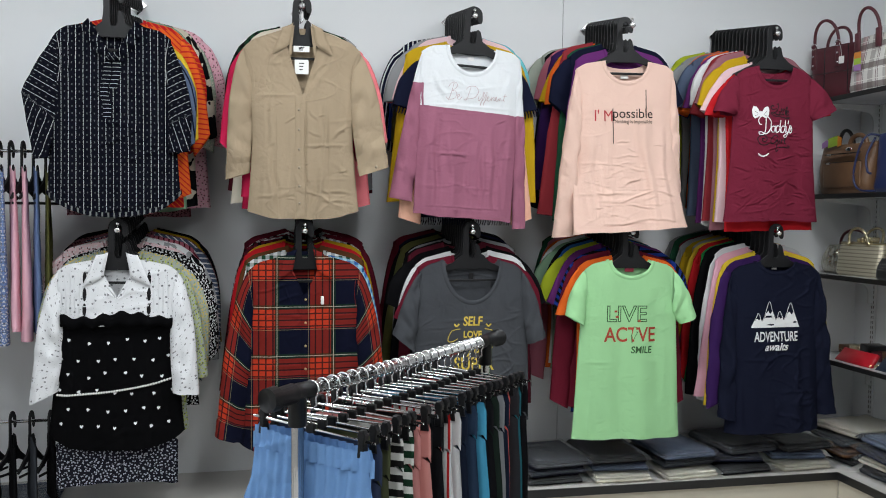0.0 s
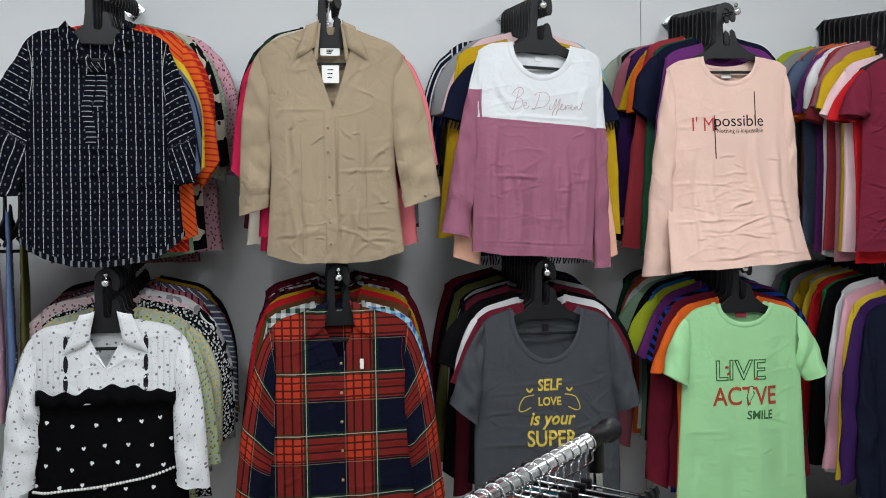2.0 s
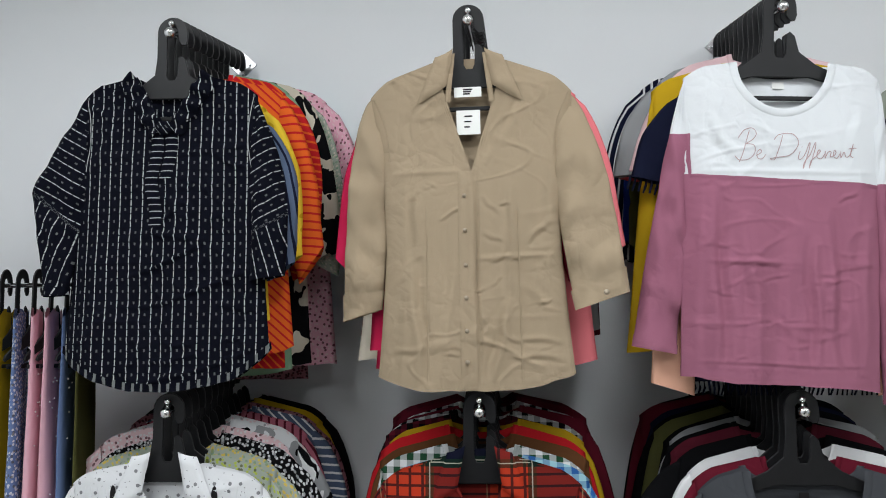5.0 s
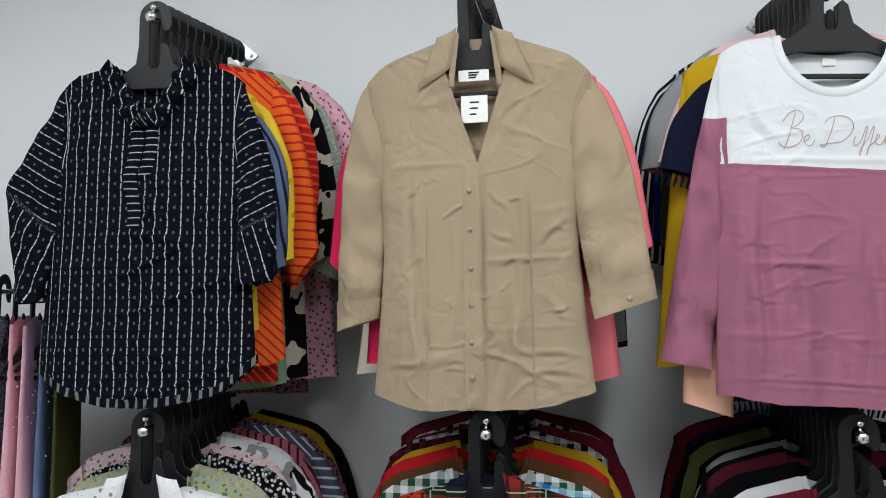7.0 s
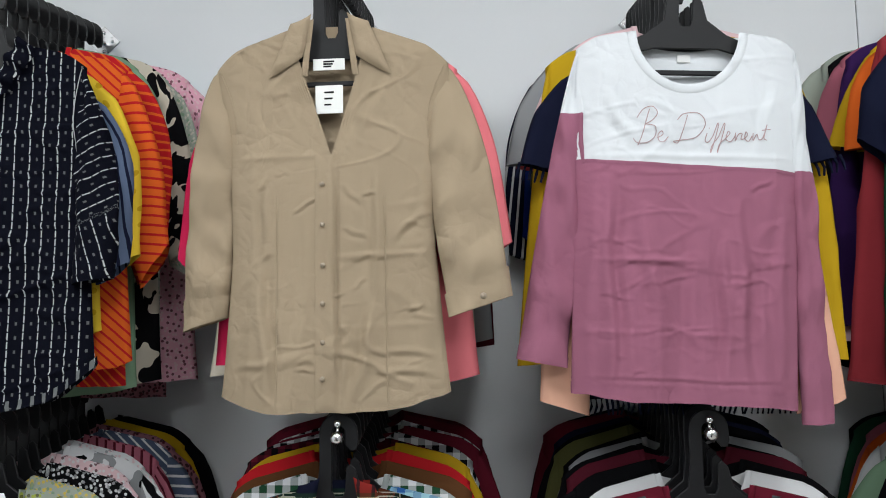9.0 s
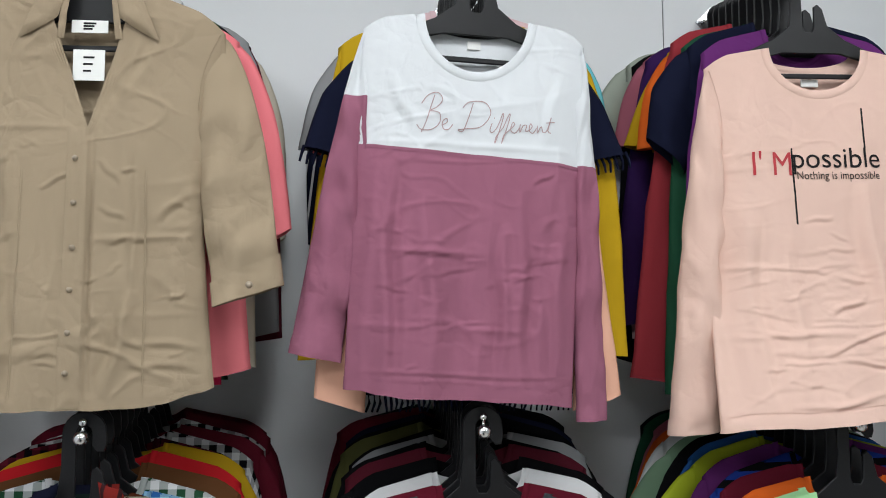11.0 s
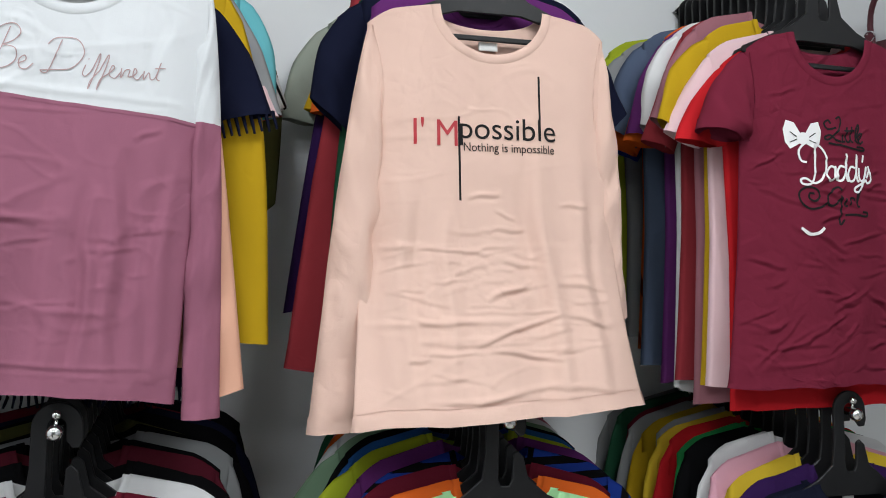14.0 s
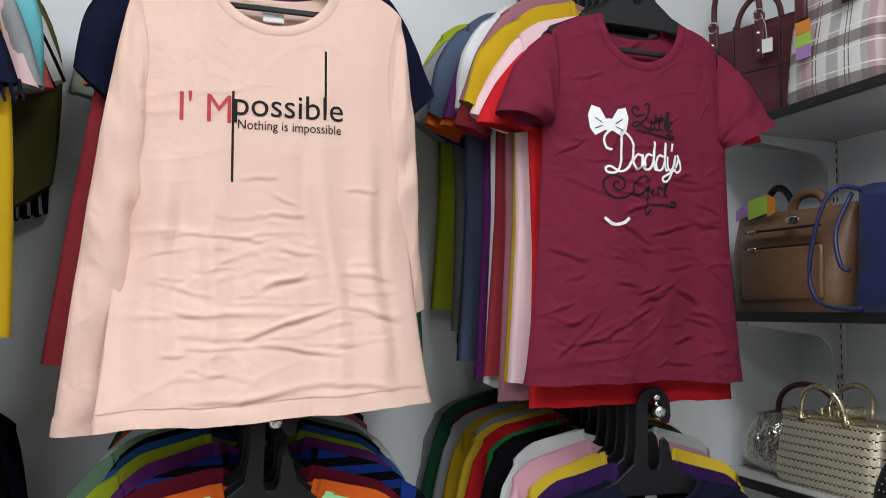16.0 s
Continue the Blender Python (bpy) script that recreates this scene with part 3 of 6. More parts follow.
def simple_top(kind, label, material, m, s, sleeve=None, cuff=None, seed=0.0, group="", category="top", full=0.0):
    """A plain garment of a stack: body, two sleeves, neckband."""
    g = empty(kind, m, label, category, group)
    part("body", body_mesh(s, 24, 18), material, g)
    if sleeve:
        for side in (-1, 1):
            part("sleeve", sleeve_mesh(s, side, *sleeve, fwd=-0.004 + 0.006 * math.sin(seed * 3 + side), bow=0.022 + full + 0.016 * math.sin(seed * 5.1 + side), depth=0.016, n=12, rings=14, seed=seed + side), material, g)
    part("neckband", neck_band(s, 0.012, True, 16), cuff or material, g)
    return g

# colours of plain cloth
def knit(name, r, g, b, **k):
    return cloth("knit_" + name, (r, g, b), **k)


C = {
    "rust": (0.30, 0.035, 0.045), "jeansblue": (0.15, 0.22, 0.42), "black": (0.006, 0.006, 0.007), "navy": (0.009, 0.011, 0.028), "grey": (0.30, 0.31, 0.32), "charcoal": (0.045, 0.050, 0.060),
    "white": (0.74, 0.75, 0.76), "cream": (0.62, 0.56, 0.46), "maroon": (0.13, 0.012, 0.025), "wine": (0.09, 0.012, 0.022), "red": (0.50, 0.016, 0.022), "crimson": (0.55, 0.02, 0.08),
    "coral": (0.72, 0.14, 0.14), "pinkcoral": (0.85, 0.22, 0.25), "rose": (0.42, 0.13, 0.18), "mauve": (0.33, 0.14, 0.17), "pink": (0.80, 0.42, 0.52), "palepink": (0.78, 0.55, 0.58),
    "peach": (0.83, 0.46, 0.33), "orange": (0.72, 0.13, 0.02), "mustard": (0.52, 0.33, 0.015), "yellow": (0.72, 0.50, 0.04), "lime": (0.42, 0.50, 0.03), "olive": (0.10, 0.10, 0.035),
    "green": (0.018, 0.075, 0.040), "darkgreen": (0.02, 0.07, 0.035), "sage": (0.20, 0.32, 0.21), "grass": (0.02, 0.22, 0.06), "cyan": (0.16, 0.52, 0.58), "lightblue": (0.36, 0.62, 0.70),
    "blue": (0.03, 0.12, 0.36), "royal": (0.015, 0.04, 0.25), "slate": (0.09, 0.12, 0.19), "purple": (0.040, 0.015, 0.085), "violet": (0.14, 0.03, 0.16), "greygreen": (0.36, 0.40, 0.34), "brown": (0.12, 0.05, 0.02),
}
WORD = {"jeansblue": "faded blue", "rust": "rust red", "pinkcoral": "coral pink", "palepink": "pale pink", "greygreen": "grey-green", "lightblue": "light blue", "darkgreen": "dark green", "grass": "bright green"}


# garments that hang askew: sideways shift, tip, fringed sleeves
ASIDE = {(0, False, 2): (0.010, -1.0, False), (0, False, 3): (0.022, -1.0, False), (0, False, 4): (0.022, -1.0, False), (0, False, 6): (0.02, -1.0, False), (0, False, 8): (0.02, -1.0, False), (2, False, 1): (-0.025, 1.5, False), (2, False, 2): (0.0, 0.0, True), (2, False, 3): (-0.012, 0.0, False), (1, False, 1): (-0.030, 1.0, False), (1, False, 2): (0.022, -2.0, False), (4, False, 1): (-0.012, 0, False), (2, True, 1): (0.0, 1.0, False), (3, False, 5): (-0.01, 0, False), (3, False, 6): (-0.02, 1.0, False)}


def stack(col, z, gap, items, start=1):
    """A column of garments hung one behind another on an arm. Items: colour, sleeve kind, width factor, extra length, pattern, second colours."""
    n = 0
    for it in items:
        c, kind = it[0], it[1]
        wide, more = it[2], it[3]
        pat = it[4] if len(it) > 4 else ""
        c2 = C[it[5]] if len(it) > 5 else (0.75, 0.75, 0.75)
        c3 = C[it[6]] if len(it) > 6 else (0.03, 0.03, 0.03)
        i = start + n
        n += 1
        seed = col * 31.7 + z * 11 + i * 3.3
        rnd = random.Random(int(seed * 100))
        mat = cloth("_".join((pat or "plain", c, *it[5:])), C[c], pat, c2, c3)
        low = z < 2
        wide *= 1.06 if low else 1.0
        L = 0.62 + more + (0.0 if low else 0.03 if col < 3 else 0.055) + rnd.uniform(-0.025, 0.025) - (0.0 if low else max(0.0, 0.050 - 0.018 * (i - 1)) - min(0.036, 0.008 * i))
        s = Shape(top=-0.120 + min(0.042, 0.011 * i) if low else -0.112 - max(0.0, 0.050 - 0.018 * (i - 1)) + min(0.036, 0.008 * i), neck=0.062 + rnd.uniform(0, 0.02), drop=0.07, shoulder=0.213 * wide, slope=0.24 + rnd.uniform(-0.02, 0.05), chest=0.215 * wide, waist=0.21 * wide, hem=0.222 * wide, length=L, depth=0.013, seed=seed, soft=0.95, crinkle=1.3, curve=rnd.choice((0, 0, 0.02)))
        word = WORD.get(c, c)
        if kind == "S":
            sl = ((0.215 * wide + 0.085 + rnd.uniform(-0.02, 0.025), -0.335 + rnd.uniform(-0.03, 0.02)), (0.215 * wide + 0.012, -0.365 + rnd.uniform(-0.03, 0.02)))
            nm, cat, ln = "short_sleeved_shirt", "t-shirt", "short-sleeved"
        elif kind == "H":
            sl = ((0.215 * wide + 0.085, -0.56 + rnd.uniform(-0.04, 0.04)), (0.215 * wide + 0.02, -0.58 + rnd.uniform(-0.03, 0.03)))
            nm, cat, ln = "blouse", "blouse", "half-sleeved"
        elif kind == "X":
            sl = ((0.215 * wide + 0.075, -0.83 + rnd.uniform(-0.02, 0.02)), (0.215 * wide - 0.015, -0.84))
            nm, cat, ln = "long_sleeved_shirt", "top", "long-sleeved"
        else:
            sl = ((0.215 * wide + 0.075 + rnd.uniform(-0.015, 0.015), -0.74 + rnd.uniform(-0.05, 0.03)), (0.215 * wide - 0.005, -0.75 + rnd.uniform(-0.03, 0.03)))
            nm, cat, ln = "long_sleeved_shirt", "top", "long-sleeved"
        how = {"": "plain", "floral": "flower-printed", "gingham": "checked", "vstripe": "striped", "hstripe": "striped", "diagonal": "diagonally striped", "camo": "blotch-patterned", "dots": "dotted", "plaid": "plaid", "denim": "denim"}[pat]
        dx, tip, fringe = ASIDE.get((col, low, i), (0.0, 0.0, False))
        m = rail_pose(col, z, i, gap, rnd.uniform(-4, 4), rnd.uniform(-1.6, 1.6))
        hang(m)
        dx += rnd.uniform(-0.012, 0.012)
        made = simple_top(nm, f"{how} {word} {ln} top on a black hanger in a row", mat, m @ pose(dx, 0, 0, 0, tip, 0), s, sl, seed=seed, group=("upper" if z > 2 else "lower") + " row of hanging tops", category=cat, full=0.025 if kind == "H" else 0.0)
        if fringe:
            (ox, oz), (ix, iz) = sl
            for sg in (-1, 1):
                for q in range(9):
                    f = q / 8
                    px, pz = sg * (ix + (ox - ix) * f), iz + (oz - iz) * f
                    part("fringe", tube(bmesh.new(), [(px, 0, pz + 0.004), (px + sg * 0.004, -0.006, pz - 0.012), (px + sg * 0.008, -0.002 + 0.008 * (q % 2), pz - 0.026)], [0.0035, 0.003, 0.0022], 6), mat, made)
            for q in range(40):
                px = s.hem * (-0.95 + 1.9 * q / 39)
                pz = s.top - s.length
                part("fringe", tube(bmesh.new(), [(px, -0.006, pz + 0.006), (px + 0.002, -0.007, pz - 0.014), (px + rnd.uniform(-0.005, 0.005), -0.006, pz - 0.030)], [0.003, 0.0026, 0.002], 5), mat, made)


for k in range(5):
    arm(COLS[k], TOP_Z, "sloping chrome display arm on the wall, full of hangers")
    arm(LOW_COLS[k], LOW_Z, "sloping chrome display arm on the wall, full of hangers")

stack(0, TOP_Z, 0.040, [("slate", "H", 0.90, 0.03, "vstripe", "navy"), ("yellow", "H", 0.94, -0.06, "dots", "mustard"), ("orange", "H", 1.00, 0.03, "diagonal", "red"), ("red", "H", 0.98, 0.03, "diagonal", "orange"), ("sage", "S", 1.0, 0.05), ("black", "H", 1.13, 0.05, "camo", "cream", "black"), ("greygreen", "H", 1.16, 0.0, "floral", "cream", "sage"), ("pink", "H", 1.22, 0.07, "floral", "palepink", "wine"), ("mauve", "H", 1.10, 0.1, "floral", "black", "wine"), ("cyan", "H", 1.27, -0.04, "floral", "lightblue", "navy")])
stack(1, TOP_Z, 0.040, [("crimson", "H", 0.97, -0.01), ("pinkcoral", "H", 1.0, 0.02), ("crimson", "S", 1.0, 0.06), ("cream", "L", 0.9, 0.0), ("darkgreen", "H", 0.98, 0.05, "gingham", "black"), ("grey", "L", 1.02, -0.03), ("wine", "L", 1.02, -0.03), ("black", "L", 1.05, -0.02), ("cream", "H", 1.0, 0.0)])
stack(2, TOP_Z, 0.038, [("peach", "X", 0.94, 0.0), ("navy", "S", 0.92, 0.075), ("mustard", "L", 1.12, 0.05), ("palepink", "S", 0.98, 0.06), ("grey", "S", 1.02, 0.07), ("cyan", "S", 1.06, 0.0), ("coral", "S", 0.98, 0.02), ("white", "S", 1.02, -0.02, "vstripe", "black"), ("olive", "H", 1.0, 0.0), ("royal", "H", 0.98, 0.0), ("navy", "H", 1.06, 0.0, "vstripe", "white")])
stack(3, TOP_Z, 0.033, [("violet", "X", 0.95, -0.03), ("navy", "S", 1.02, -0.05), ("green", "X", 1.02, 0.0), ("rust", "X", 1.01, 0.0), ("orange", "S", 0.93, -0.06), ("mustard", "S", 0.95, -0.05), ("purple", "L", 1.10, -0.05), ("palepink", "L", 0.98, -0.01), ("rose", "S", 1.0, -0.05), ("black", "X", 1.14, -0.03), ("greygreen", "S", 1.18, -0.05)], start=3)
stack(4, TOP_Z, 0.031, [("red", "S", 0.96, 0.09), ("palepink", "S", 0.99, 0.06), ("mustard", "S", 0.90, 0.04), ("mauve", "S", 1.0, 0.06), ("rust", "S", 0.96, 0.07), ("white", "S", 1.02, 0.08), ("violet", "S", 1.0, 0.08), ("orange", "S", 0.94, 0.0), ("slate", "S", 1.05, 0.06), ("orange", "S", 0.97, 0.0), ("lightblue", "S", 1.03, 0.0), ("royal", "S", 0.95, 0.0), ("grey", "S", 1.05, 0.0), ("lime", "S", 1.08, 0.0), ("sage", "S", 1.06, 0.0), ("white", "S", 1.06, -0.05), ("maroon", "S", 1.13, 0.02)])
stack(0, LOW_Z, 0.040, [("greygreen", "H", 0.94, 0.10, "floral", "lime", "olive"), ("greygreen", "H", 0.97, 0.06, "floral", "yellow", "sage"), ("black", "H", 1.05, 0.04, "floral", "white", "grey"), ("palepink", "H", 1.03, 0.02, "floral", "white", "wine"), ("grey", "H", 1.05, 0.0, "camo", "white", "black"), ("white", "S", 1.04, -0.02, "floral", "palepink", "grey"), ("rose", "H", 1.06, 0.0, "vstripe", "wine"), ("slate", "H", 1.05, 0.0, "diagonal", "white"), ("mauve", "H", 1.10, 0.0, "floral", "black", "wine"), ("mustard", "H", 1.10, 0.0), ("black", "H", 1.12, 0.0)])
stack(1, LOW_Z, 0.040, [("lightblue", "L", 0.96, 0.0, "gingham", "blue"), ("darkgreen", "L", 1.0, 0.0, "gingham", "white"), ("brown", "L", 1.05, 0.0), ("red", "L", 1.05, 0.0), ("mustard", "L", 1.02, 0.0), ("maroon", "L", 1.03, 0.0, "gingham", "black"), ("white", "L", 1.05, 0.0, "gingham", "black"), ("maroon", "L", 1.08, 0.0), ("black", "L", 1.08, 0.0, "gingham", "white"), ("maroon", "L", 1.10, 0.0), ("maroon", "L", 1.10, 0.0, "gingham", "wine")])
stack(2, LOW_Z, 0.038, [("maroon", "S", 1.0, 0.02), ("white", "S", 1.0, 0.02), ("black", "S", 1.05, 0.02), ("wine", "L", 1.03, 0.0), ("black", "L", 1.05, 0.0), ("grey", "L", 1.05, 0.0), ("black", "L", 1.08, 0.0), ("olive", "L", 1.05, 0.0), ("black", "L", 1.10, 0.0), ("navy", "L", 1.10, 0.0), ("maroon", "L", 1.12, 0.0), ("black", "L", 1.12, 0.0)])
stack(3, LOW_Z, 0.036, [("orange", "S", 0.97, 0.13), ("maroon", "L", 1.0, 0.06), ("royal", "S", 1.02, 0.08, "hstripe", "black"), ("violet", "S", 1.0, 0.02), ("lime", "S", 1.0, 0.0), ("blue", "S", 1.02, 0.0), ("black", "S", 1.03, 0.0), ("sage", "S", 1.06, 0.0), ("white", "S", 1.04, -0.02), ("orange", "S", 1.06, -0.02), ("rose", "L", 1.06, -0.05), ("green", "L", 1.06, -0.05), ("black", "L", 1.08, -0.05)])
stack(4, LOW_Z, 0.034, [("purple", "L", 1.0, 0.04), ("yellow", "L", 1.0, 0.02), ("pink", "L", 1.02, 0.02), ("white", "L", 1.0, -0.02), ("black", "L", 1.0, 0.0), ("grass", "L", 1.03, 0.0), ("red", "L", 1.03, 0.0), ("yellow", "L", 1.05, 0.0), ("grey", "L", 1.06, 0.0), ("mustard", "L", 1.06, 0.0), ("grey", "L", 1.08, 0.0), ("maroon", "L", 1.08, 0.0), ("green", "L", 1.10, 0.0), ("grey", "L", 1.12, 0.0), ("blue", "L", 1.14, 0.0)])


# ---- the ten garments shown at the front ----
def front(kind, label, category, col, z, s, material, out_l, in_l, out_r, in_r, sleeve_mat=None, fwd_l=0.012, fwd_r=0.012, yaw=0.0, roll=0.0, s1=1.0, band=True, nx=120, nz=150, bow=0.02, cuffs=None, depth=0.022, elbows=(None, None), turn=0.0, back=0.0):
    m = rail_pose(col, z, back / 0.03, 0.03, yaw, roll)
    hang(m)
    g = empty(kind, m, label, category, "garments shown at the front")
    part("body", body_mesh(s, nx, nz), material, g)
    sm = sleeve_mat or material
    for side, o, i, fw, el in ((-1, out_l, in_l, fwd_l, elbows[0]), (1, out_r, in_r, fwd_r, elbows[1])):
        part("sleeve", sleeve_mesh(s, side, o, i, fw, bow, depth, 20, 48, s.seed + side * 2, elbow=el, turn=turn), sm, g)
        if cuffs:
            part("cuff", sleeve_mesh(s, side, o, i, fw, bow, depth, 20, 4, s.seed + side * 2, 1 - cuffs, 1.0, 1.06, el, turn), sm, g)
        else:
            part("sleeve_hem", sleeve_mesh(s, side, o, i, fw, bow, depth, 20, 3, s.seed + side * 2, 1 - 0.03 / max(0.1, (Vector(o) - Vector((s.shoulder, s.top))).length), 1.0, 1.035), sm, g)
    for side in (-1, 1):
        S, A = Vector((s.shoulder - 0.004, s.edge(s.shoulder, False) - 0.004)), Vector((s.chest - 0.012, s.top - 0.215))
        pts = []
        for k in range(13):
            p = S.lerp(A, k / 12)
            x = p.x - 0.010 * math.sin(math.pi * k / 12) - 0.004
            pts.append((side * x, s.skin(side * x, p.y) - 0.0006, p.y))
        part("armhole_seam", tube(bmesh.new(), pts, 0.0009, 6), material, g)
    if band:
        part("neckband", neck_band(s), material, g)
        part("back_neckband", neck_band(s, 0.014, False), material, g)
    return g


def hem_seam(s, g, material, z=0.022):
    part("hem_band", body_mesh(s, 40, 2, 0.0, z / s.length, 0.005), material, g)
    part("stitch_line", body_mesh(s, 60, 1, 0.027 / s.length, 0.0290 / s.length, 0.004), material, g)


# dark striped kurti shirt with a tied neck
pin = cloth("navy_pinstripe", (0.004, 0.0045, 0.009), "pinstripe", (0.46, 0.48, 0.48), crease=0.8)
s = Shape(top=-0.108, neck=0.072, drop=0.125, back_drop=0.01, shoulder=0.200, slope=0.20, chest=0.205, waist=0.215, hem=0.232, length=0.705, curve=0.085, depth=0.035, vneck=True, seed=3.1, soft=1.3, crinkle=1.6, lines=wrinkles(3, 24, 0.2, -0.8, -0.3, 30, 0.06, 0.002))
g = front("striped_shirt", "navy pin-striped shirt with tied neck and rolled sleeves", "shirt", 0, TOP_Z, s, pin, (0.272, -0.605), (0.222, -0.600), (0.266, -0.565), (0.192, -0.575), bow=0.02, cuffs=0.05, band=False, yaw=2, elbows=((0.310, -0.370, 0.52), (0.275, -0.430, 0.62)), turn=60)
for sg in (-1, 1):
    ruf = on_front(bmesh.new(), s, 0.0, 1.0, 0.0, 1.0, 0.012, 28, 6, lambda a, b, sg=sg: (sg * (0.080 - 0.072 * a + 0.034 * b * (1 - 0.35 * a)), -0.098 - 0.128 * a - 0.030 * b + 0.006 * b * math.sin(a * 19 + sg)))
    for v in ruf.verts:
        v.co.y -= 0.007 * (1 + math.sin(150 * v.co.z + 60 * v.co.x * sg))
    part("neck_ruffle", ruf, pin, g, "tied striped neck frill")
    part("tie_end", on_front(bmesh.new(), s, 0.002, 0.030, -0.455 if sg < 0 else -0.345, -0.235, 0.008, 4, 14, lambda x, z, sg=sg: (sg * x - 0.008 + 0.006 * math.sin(z * 40), z)), cloth("navy_stripe_across", (0.004, 0.0045, 0.009), "hline", (0.46, 0.48, 0.48)), g, "striped tie end")
kn = ball(bmesh.new(), (0, 0, 0), 1.0, 16)
for v in kn.verts:
    v.co = Vector((v.co.x * 0.022, v.co.y * 0.012, v.co.z * 0.015)) * (1 + 0.25 * noise.noise(v.co * 3)) + Vector((0, s.y_front(0, -0.235) - 0.012, -0.232))
set_uv(kn, {v: (v.co.x * 1.4 + v.co.z + 0.006, v.co.z) for v in kn.verts})
part("knot", kn, pin, g)
part("hem_frill", body_mesh(s, 60, 2, 0.0, 0.025, 0.02), cloth("navy_frill", (0.004, 0.0045, 0.009), "vstripe", (0.16, 0.17, 0.17)), g)

# beige button shirt
beige = cloth("beige_twill", (0.365, 0.285, 0.195), wear=0.08, weave=2.0, crease=0.9, crumple=1.4)
s = Shape(top=-0.100, neck=0.078, drop=0.245, back_drop=0.012, shoulder=0.222, slope=0.36, chest=0.196, waist=0.190, hem=0.212, length=0.715, curve=0.028, depth=0.038, vneck=True, seed=8.4, soft=1.3, crinkle=0.7, lines=[(0.007, -0.345, 0.010, -0.82, 0.0040, -0.0075), (-0.118, -0.37, -0.120, -0.54, 0.008, 0.0045), (-0.118, -0.53, -0.096, -0.80, 0.010, -0.0085), (0.088, -0.37, 0.080, -0.62, 0.008, 0.0045), (0.078, -0.62, 0.040, -0.80, 0.010, 0.0075), (0.065, -0.705, 0.195, -0.715, 0.006, 0.0030), (0.065, -0.742, 0.195, -0.748, 0.006, 0.0028), (-0.190, -0.735, -0.100, -0.722, 0.006, 0.0028), (0.110, -0.505, 0.165, -0.455, 0.006, 0.0030), (0.090, -0.190, 0.020, -0.370, 0.010, 0.0040), (0.125, -0.170, 0.050, -0.330, 0.009, 0.0030), (-0.135, -0.410, -0.115, -0.385, 0.005, 0.0035), (-0.200, -0.30, -0.170, -0.60, 0.012, 0.0045), (0.185, -0.30, 0.165, -0.56, 0.012, 0.0040), (-0.04, -0.45, -0.055, -0.80, 0.012, 0.0035), (0.02, -0.40, 0.06, -0.44, 0.005, 0.0022), (0.02, -0.48, 0.07, -0.50, 0.005, 0.0022)] + wrinkles(8, 14, 0.17, -0.78, -0.36, 18, 0.05, 0.0024))
g = front("button_shirt", "beige button-up shirt with collar and turned-up cuffs", "shirt", 1, TOP_Z, s, beige, (0.290, -0.665), (0.205, -0.64), (0.325, -0.615), (0.215, -0.650), fwd_l=-0.012, fwd_r=0.03, bow=0.03, cuffs=0.12, band=False, roll=-0.5, depth=0.018, nx=130, nz=240)
for sg in (-1, 1):
    part("collar", on_front(bmesh.new(), s, 0.0, 1.0, 0.0, 1.0, 0.013, 8, 10, lambda a, b, sg=sg: (sg * (0.034 + 0.016 * b + a * (0.040 + 0.026 * b)), -0.072 - 0.085 * b - a * (0.028 + 0.020 * b) + 0.010 * a * a)), beige, g, "pointed shirt collar")
    part("collar_stand", on_front(bmesh.new(), s, 0.0, 1.0, 0.0, 1.0, 0.004, 6, 8, lambda a, b, sg=sg: (sg * (0.030 + 0.012 * b + a * 0.012), -0.082 - 0.11 * b)), beige, g)
    part("dart", on_front(bmesh.new(), s, sg * 0.098 - 0.0015, sg * 0.098 + 0.0015, -0.80, -0.42, 0.0025, 2, 20), beige, g)
part("placket", on_front(bmesh.new(), s, -0.030, 0.003, -0.812, -0.345, 0.0035, 6, 60), beige, g, "stitched button placket")
M_BUTTON = plain("button_horn", (0.33, 0.27, 0.20), 0.3)
for z in (-0.40, -0.475, -0.55, -0.62, -0.69, -0.755):
    part("button", bmesh.ops.create_cone and ball(bmesh.new(), (-0.016, s.skin(-0.016, z) - 0.005, z), 0.0048, 10), M_BUTTON, g)
part("button", ball(bmesh.new(), (0.275, -0.058, -0.615), 0.006, 10), M_BUTTON, g)
part("back_neck", on_front(bmesh.new(), Shape(depth=-0.02, neck=0.08, top=-0.1, length=0.7, soft=0.1), -0.055, 0.055, -0.16, -0.085, 0.0, 6, 4), beige, g)
for z0, z1, w in ((-0.178, -0.156, 0.030), (-0.262, -0.208, 0.026)):
    tg = part("label_tag", box(bmesh.new(), -0.004 - w, -0.004 + w, -0.012, -0.010, z0, z1), M_TAG, g, "white paper size label", smooth=False)
    for k in range(3):
        zz = z1 - (z1 - z0) * (0.25 + 0.22 * k)
        part("print_bar", box(bmesh.new(), -0.004 - w * 0.35, -0.004 + w * (0.35 - 0.1 * k), -0.0126, -0.0121, zz - 0.0016, zz + 0.0016), M_INK, tg, smooth=False)

